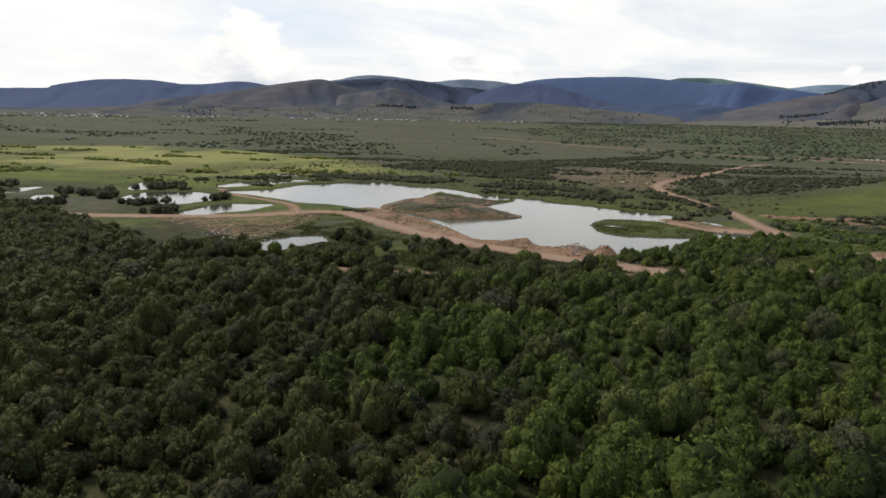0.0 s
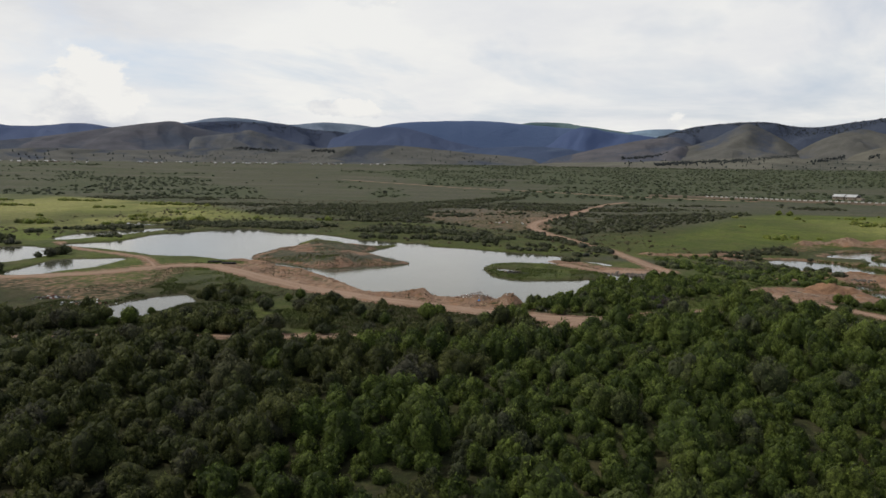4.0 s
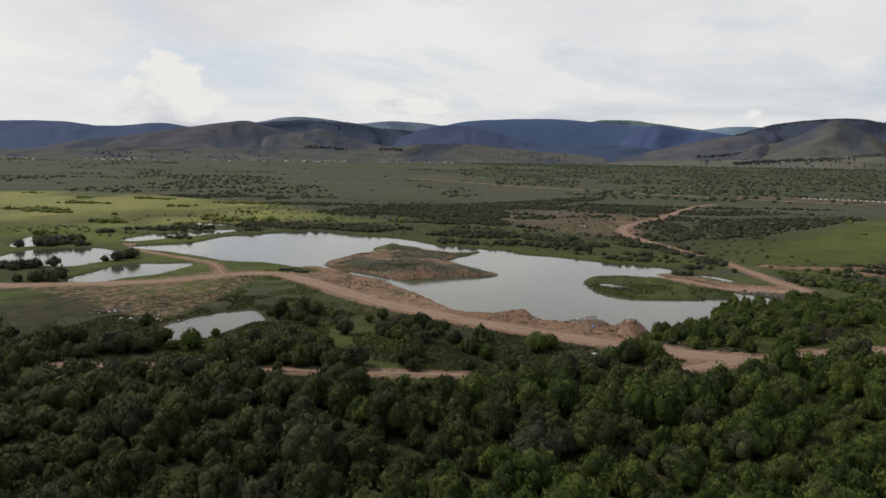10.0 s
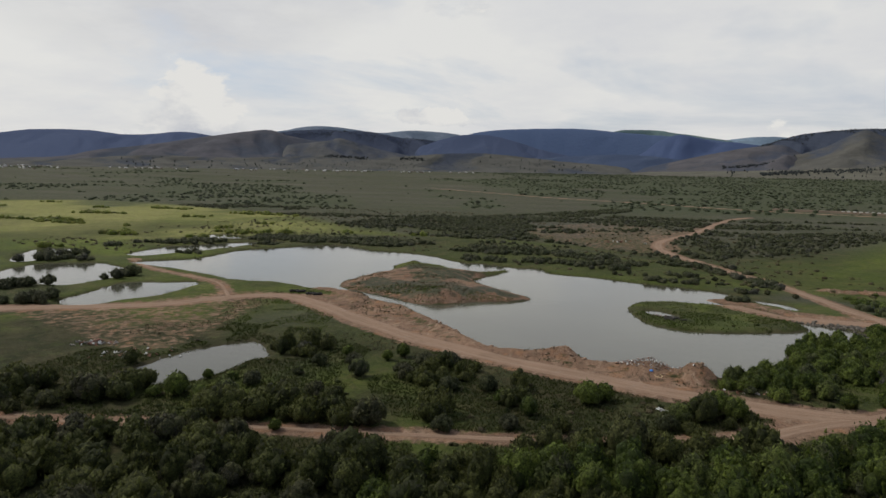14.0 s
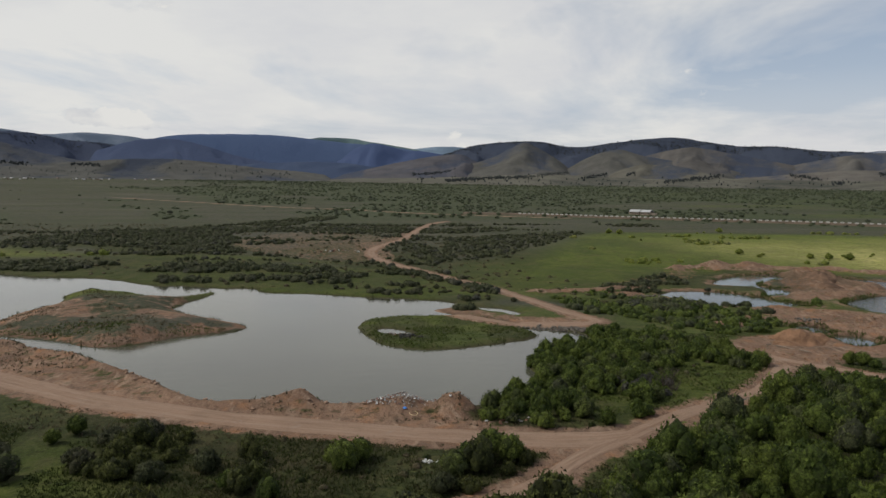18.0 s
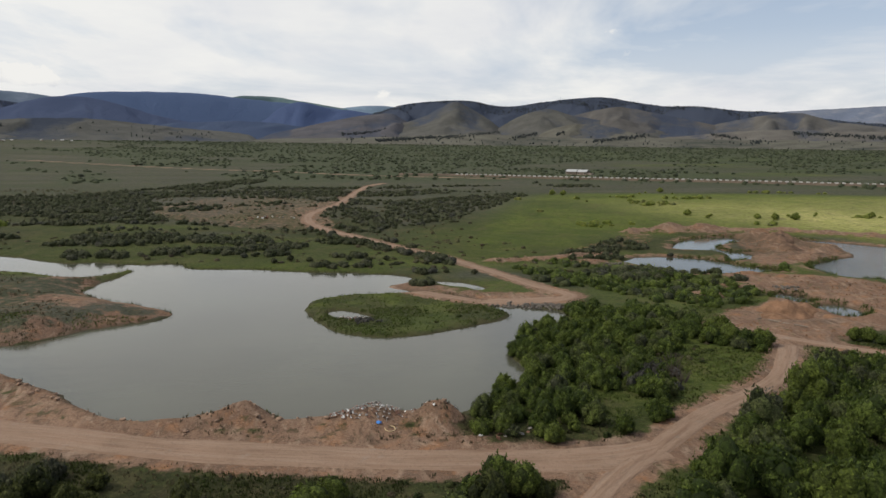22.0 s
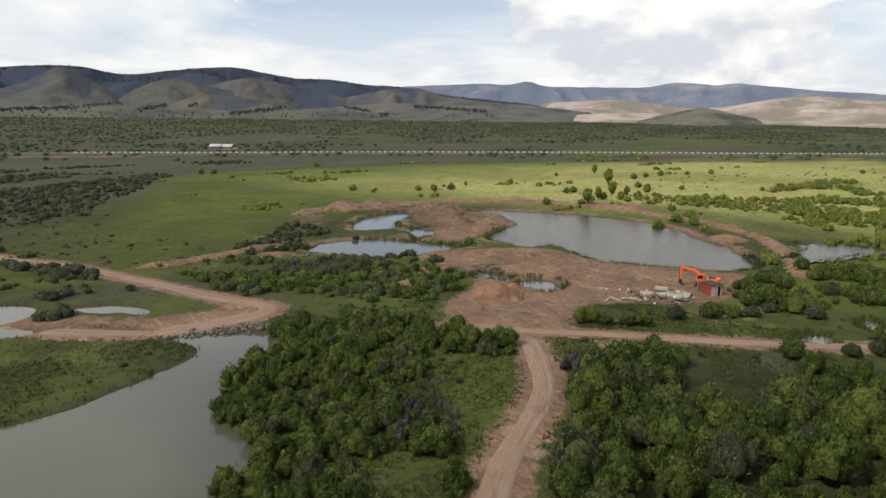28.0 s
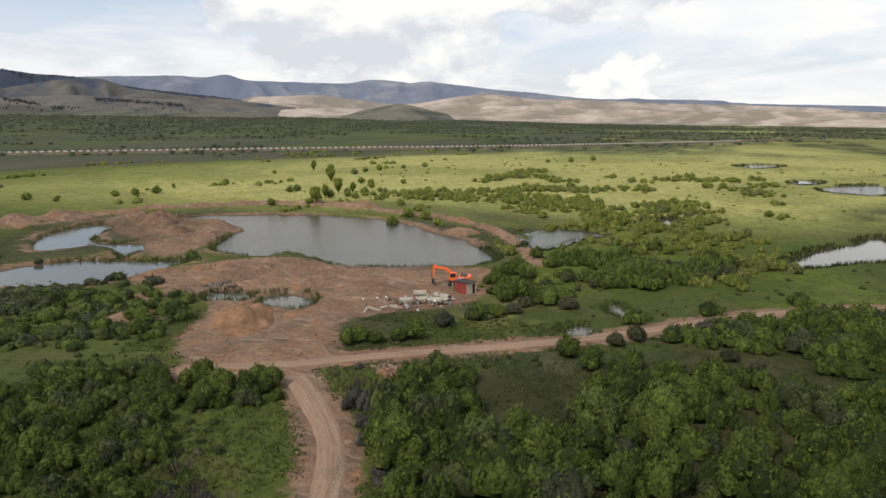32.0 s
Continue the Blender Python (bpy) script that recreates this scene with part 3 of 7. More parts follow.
def waters(x, y):
    """Distance to the nearest water's edge, negative in the water, and which water it is."""
    best, which = np.full(x.shape, 14.0), np.zeros(x.shape, int)
    ragged = (bumps(x, y, 5.0, 3, 5) - 0.5) * 2.2
    for k, (key, line) in enumerate(SHORES.items()):
        d = outline_distance(x, y, line)
        if key == "lake":
            d = np.maximum(d, -outline_distance(x, y, EARTH_ISLE))
            d = np.maximum(d, -np.maximum(outline_distance(x, y, GREEN_ISLE), -outline_distance(x, y, ISLE_POOL)))
        if key != "lake" and (len(line) > 30 or key in "lmnopq"):
            d = d + np.where(np.abs(d) < 10, (bumps(x, y, 8.0, 3, 6) - 0.5) * 3.0 - (0.9 if key in "abcdegh" else 0.0), 0)
        which = np.where(d < best, k, which)
        best = np.minimum(best, d)
    return best + ragged * np.clip(1 - np.abs(best) / 8, 0, 1), which


def far_rise(x, y):
    heading = np.degrees(np.arctan2(-(x + 25), y - 60))
    top = np.interp(heading, [-100, -75, -65, -43, -20, 0, 20, 57], [0, 3, 11, 20, 29, 35, 39, 44])
    return top * ease(np.hypot(x + 25, y - 60), 750, 2500)


def sunk(x, y):
    """How far the dug yard and its ponds lie below the lake."""
    s = (x - 30) * 0.8 + (y - 171) * 0.6
    return -1.7 * ease(s, 3, 34) * ease(y, 140, 164) * (1 - 0.6 * ease(x, 148, 170)) * (1 - ease(y, 320, 440))


LEVELS = {"i": -1.7, "j": -1.7, "k": -1.7, "v": -1.7, "r": -1.6, "l": -0.8}


def road_distance(x, y):
    best = np.full(x.shape, 99.0)
    for half, line in TRACKS.values():
        near = (x > line[:, 0].min() - 12) & (x < line[:, 0].max() + 12) & (y > line[:, 1].min() - 12) & (y < line[:, 1].max() + 12)
        if near.any():
            best[near] = np.minimum(best[near], line_distance(x[near], y[near], line) - half)
    return best


def height(x, y, shore=None):
    """The ground's height; water stands at 0."""
    x, y = np.asarray(x, float), np.asarray(y, float)
    shore = waters(x, y)[0] if shore is None else shore
    road = road_distance(x, y)
    rough = ease(road, 0.0, 3.0)
    land = 0.55 + 0.35 * (bumps(x, y, 30, 3, 2) - 0.4) + 0.22 * (bumps(x, y, 4.0, 3, 3) - 0.5) * (0.2 + 0.8 * rough)
    for top, half, line in RIDGES:
        near = (x > line[:, 0].min() - 20) & (x < line[:, 0].max() + 20) & (y > line[:, 1].min() - 20) & (y < line[:, 1].max() + 20)
        if near.any():
            d = line_distance(x[near], y[near], line)
            land[near] += top * np.exp(-((d / half) ** 2)) * (0.35 + 1.2 * bumps(x[near], y[near], 6.0, 3, 11)) * rough[near]
    for px, py, r, top in HEAPS:
        d2 = ((x - px) ** 2 + (y - py) ** 2) / (r * r)
        land += top * np.exp(-(d2**1.4) * 1.6) * (0.6 + 0.8 * bumps(x, y, 2.8, 3, 12))
    isle = -outline_distance(x, y, EARTH_ISLE)
    land += np.where(isle > 0, ease(isle, 0, 9) * 1.7 * (0.5 + bumps(x, y, 8.0, 3, 13)), 0)
    for k in (0, 1):
        spot = -outline_distance(x, y, BARES[k])
        land += np.where(spot > 0, ease(spot, 0, 4) * 2.1 * (bumps(x, y, 5.0, 3, 14) - 0.45) * rough, 0)
    bank = np.where(shore > 0, land * (1 - np.exp(-np.maximum(shore, 0) / 1.1)), np.maximum(0.45 * shore, -1.8))
    return bank + far_rise(x, y) + sunk(x, y)


def spread(centre_low, centre_high, step, low, high, grow):
    """Grid lines, close together in the middle and ever wider outwards."""
    mid = np.arange(centre_low, centre_high + step, step)
    down, up, gap = [], [], step
    while not down or down[-1] > low:
        gap *= grow
        down.append((down[-1] if down else mid[0]) - gap)
    gap = step
    while not up or up[-1] < high:
        gap *= grow
        up.append((up[-1] if up else mid[-1]) + gap)
    return np.concatenate([down[::-1], mid, up])


def mesh_object(name, verts, faces, mat, smooth=False, parent=None, **fields):
    """One mesh from arrays; faces: an array of quads or of triangles; fields: a value for every corner point."""
    verts, faces = np.asarray(verts, np.float32), np.asarray(faces, np.int32)
    data = bpy.data.meshes.new(name)
    sides = faces.shape[1]
    data.vertices.add(len(verts))
    data.vertices.foreach_set("co", verts.ravel())
    data.loops.add(faces.size)
    data.loops.foreach_set("vertex_index", faces.ravel())
    data.polygons.add(len(faces))
    data.polygons.foreach_set("loop_start", np.arange(0, faces.size, sides, dtype=np.int32))
    data.polygons.foreach_set("use_smooth", np.full(len(faces), smooth))
    for key, values in fields.items():
        data.attributes.new(key, "FLOAT", "POINT").data.foreach_set("value", np.asarray(values, np.float32))
    data.materials.append(mat)
    data.update(calc_edges=True)
    ob = new(name, data)
    ob.parent = parent
    return ob


def grid_faces(nx, ny):
    i = np.arange(nx * ny).reshape(ny, nx)
    return np.stack([i[:-1, :-1], i[:-1, 1:], i[1:, 1:], i[1:, :-1]], -1).reshape(-1, 4)


def far_share(x, y):
    """How much of the distant plain is under scrub."""
    r = np.hypot(x + 25, y - 60)
    heading = np.degrees(np.arctan2(-(x + 25), y - 60))
    streak = bumps(heading * 5.0, r * 0.24, 60, 3, 60) * 0.6 + bumps(heading * 14.0, r * 0.55, 60, 3, 62) * 0.4
    woods = ease(r, 1080, 1330) * (1 - ease(r, 2150, 2400)) * ease(heading, -75, -50) * (1 - ease(heading, 13, 20))
    plain = 0.09 + 0.10 * ease(-heading, -14, 6) + 0.10 * ease(-heading, 12, 24) * ease(r, 560, 760)
    return np.clip((streak - 0.545 + 0.22 * woods + 0.5 * plain) * 12.0, 0.0, 1) * (r < 2350) * ease(r, 500, 620)


def build_ground():
    xs, ys = spread(-262, 178, 1.3, -4900, 4900, 1.045), spread(92, 312, 1.3, -600, 4950, 1.035)
    gx, gy = np.meshgrid(xs, ys)
    x, y = gx.ravel(), gy.ravel()
    shore, which = waters(x, y)
    z = height(x, y, shore)
    road = road_distance(x, y)
    dirt = np.clip(1.0 - ease(road, -0.5, 3.4), 0, 1) * 0.92
    for top, half, line in RIDGES:
        dirt = np.maximum(dirt, 1.05 * np.exp(-((line_distance(x, y, line) / (half * 1.3)) ** 2)))
    for k, line in enumerate(BARES):
        d = outline_distance(x, y, line)
        dirt = np.maximum(dirt, (0.74, 0.70, 0.44, 0.40, 0.41, 0.52, 0.66, 0.70)[k] * ease(-d, -1.5, 2.5))
    for px, py, r, top in HEAPS:
        dirt = np.maximum(dirt, 1.1 * np.exp(-(((x - px) ** 2 + (y - py) ** 2) / (r * r)) * 0.8))
    for key in "ijkv":
        d = outline_distance(x, y, SHORES[key])
        dirt = np.maximum(dirt, 0.72 * np.exp(-(np.maximum(d, 0) / 4.5) ** 2) * ease(bumps(x, y, 11, 2, 38), 0.30, 0.48))
    isle = -outline_distance(x, y, EARTH_ISLE)
    dirt = np.maximum(dirt, np.where(isle > 0, 0.31 + 0.34 * ease(bumps(x, y, 12, 3, 21), 0.48, 0.62) + 0.40 * ease(-isle, -3.0, -0.6), 0) * ease(-y, -249, -236))
    weedy = np.where(isle > 0, ease(-y, -249, -236), 0)
    deck = np.hypot(x + 25, y - 60)
    heading = np.degrees(np.arctan2(-(x + 25), y - 60))
    lush = np.maximum(*[ease(-outline_distance(x, y, m, 40.0), -12, 14) for m in MEADOWS])
    green_isle = ease(-outline_distance(x, y, GREEN_ISLE), -1, 1)
    lush = np.maximum(lush, 0.55 * ease(bumps(x, y, 40, 3, 31), 0.45, 0.66) * (1 - ease(y, 310, 360)))
    lush = np.maximum(np.maximum(lush * (1 - green_isle), 0.55 * green_isle), 0.92 * ease(y - 0.1 * x, 236, 262) * (1 - ease(y - 0.15 * x, 300, 335)) * (x < 40))
    # Rough brown-olive grass below the dike, darkened partly for cloud shade.
    coarse_shade = 0.95 * ease(-x, 8, 24) * ease(-y, -160, -148) * ease(bumps(x, y, 17, 3, 37), 0.24, 0.46) * ease(x, -260, -215)
    edge = np.interp(x, [-300, -200, -150, -125, -108, -80, -60, -45, -30, -20, 0, 28, 34, 60, 95, 160], [158, 140, 122, 113, 108, 103, 108, 113, 116, 120, 138, 158, 158, 130, 93, 55])
    # Thicket floor painted dark too, deepening the shade between the bushes.
    coarse_shade = np.maximum(coarse_shade, 0.9 * ease(edge - y, 0, 8) * (1 - 0.6 * ease(x, 45, 70)))
    coarse_shade = np.maximum(coarse_shade, 0.16 * ease(-x, -150, -80) * ease(y, 262, 300) * lush)
    coarse_shade = coarse_shade * (1 - 0.7 * ease(x, 110, 160))
    coarse_shade = np.maximum(coarse_shade, 0.42 * ease(-x, -85, 10) * ease(y, 245, 262) * ease(-y, -400, -330) * ease(bumps(x, y, 45, 3, 93), 0.25, 0.5))
    coarse_shade = np.maximum(coarse_shade, 0.5 * green_isle * ease(bumps(x, y, 7, 2, 39), 0.4, 0.6))
    lush = np.maximum(lush, 0.6 * ease(bumps(x * 0.35, y, 70, 3, 44), 0.46, 0.62) * ease(x - 0.2 * y, 60, 300) * ease(deck, 480, 620) * (1 - ease(deck, 1700, 2300)))
    lush = lush * (1 - weedy) * (1 - 0.6 * coarse_shade)
    lush = np.maximum(lush, 0.8 * ease(x, 50, 90) * ease(y, 90, 110) * ease(-y, -180, -168))
    # Yellow-green pasture and dry grass; the wide areas are brightened to imitate sunlight.
    gold_and_sun = ease(x + 0.25 * y, 165, 250) * ease(-y, -470, -330) * lush * (0.62 + 0.38 * ease(bumps(x, y, 60, 3, 33), 0.3, 0.6))
    gold_and_sun = np.maximum(gold_and_sun, 0.75 * np.exp(-(((x - 66) / 9) ** 2 + ((y - 159) / 6) ** 2)) * ease(bumps(x, y, 5, 2, 92), 0.3, 0.6))
    gold_and_sun = np.maximum(gold_and_sun, 0.75 * ease(-x, 150, 280) * lush * ease(y, 250, 310) * (0.3 + 0.7 * ease(bumps(x, y, 60, 3, 34), 0.25, 0.5)))
    dry = ease(y + 0.25 * x, 330, 430) * (0.75 + 0.25 * bumps(x, y, 140, 3, 35))
    dry = np.maximum(dry, weedy * 0.9)
    dry = np.maximum(dry, 0.9 * ease(bumps(x, y, 22, 3, 36), 0.5, 0.68) * (1 - lush))
    wet = np.clip(ease(-shore, -1.0, 0.1) * 0.85, 0, 1)
    wet = np.maximum(wet, 0.55 * ease(-outline_distance(x, y, BARES[1]), -2, 3) * ease(bumps(x, y, 14, 3, 94), 0.32, 0.58))
    ob = mesh_object("ground", np.stack([x, y, z], -1), grid_faces(len(xs), len(ys)), GROUND, True, dirt=dirt, lush=lush, gold_and_sun=gold_and_sun, dry=dry, coarse_shade=coarse_shade, wet=wet, scrub=far_share(x, y))
    tagged(ob, "grassy river flats with bare earth and open steppe", "ground", kind="structure")
    cell = grid_faces(len(xs), len(ys))
    for k, key in enumerate(SHORES):
        mine = (which == k) & (shore < 3.5)
        take = cell[mine[cell].any(1) & (shore[cell] < 4).all(1)]
        if not len(take):
            continue
        used, back = np.unique(take, return_inverse=True)
        flat = np.stack([x[used], y[used], np.full(len(used), LEVELS.get(key, 0.0))], -1)
        water = mesh_object("lake_water" if key == "lake" else "pond_water", flat, back.reshape(-1, 4), RIPPLED if key in "ilop" else WATER)
        tagged(water, "calm grey-green lake water mirroring the clouds" if key == "lake" else "still pond water mirroring the pale sky", "water", kind="structure")


build_ground()


def build_road(key):
    half, line = TRACKS[key]
    step = np.linalg.norm(np.diff(line, axis=0), axis=1)
    along = np.concatenate([[0], np.cumsum(step)])
    s = np.arange(0, along[-1], 1.6 if key != "far" else 12.0)
    cx, cy = np.interp(s, along, line[:, 0]), np.interp(s, along, line[:, 1])
    tx, ty = np.gradient(cx), np.gradient(cy)
    size = np.hypot(tx, ty)
    nx, ny = -ty / size, tx / size
    wobble = 1 + 0.35 * (bumps(s, s * 0 + half, 9, 3, 41) - 0.5)
    wobble = wobble - 0.12
    places = np.array([-1.25, -1.0, -0.72, -0.5, -0.28, 0.0, 0.28, 0.5, 0.72, 1.0, 1.25])
    lift = np.array([-0.30, -0.04, 0.07, 0.03, 0.08, 0.10, 0.08, 0.03, 0.07, -0.04, -0.30])
    rut = np.array([0, 0.1, 0.4, 1.0, 0.35, 0.15, 0.35, 1.0, 0.4, 0.1, 0])
    off = places[None] * (half * wobble)[:, None]
    x, y = cx[:, None] + nx[:, None] * off, cy[:, None] + ny[:, None] * off
    z = height(x.ravel(), y.ravel()).reshape(x.shape)
    z = z * 0.5 + 0.5 * z[:, 5:6] + lift[None] + 0.06 * (bumps(x, y, 1.6, 2, 42) - 0.5) + 0.03
    ob = mesh_object("road", np.stack([x, y, z], -1).reshape(-1, 3), grid_faces(11, len(s)), ROAD, True, rut=np.tile(rut, len(s)), across=off.ravel(), along=np.repeat(s, 11))
    tagged(ob, ROAD_LABELS[key], "road", kind="structure")


for key in TRACKS:
    build_road(key)


# ---- hills ----
# Distance haze is painted into the slope colours: bluer and paler farther off.
PURPLE, OLIVE, PINEDARK = (0.070, 0.068, 0.074), (0.074, 0.073, 0.066), (0.052, 0.063, 0.090)
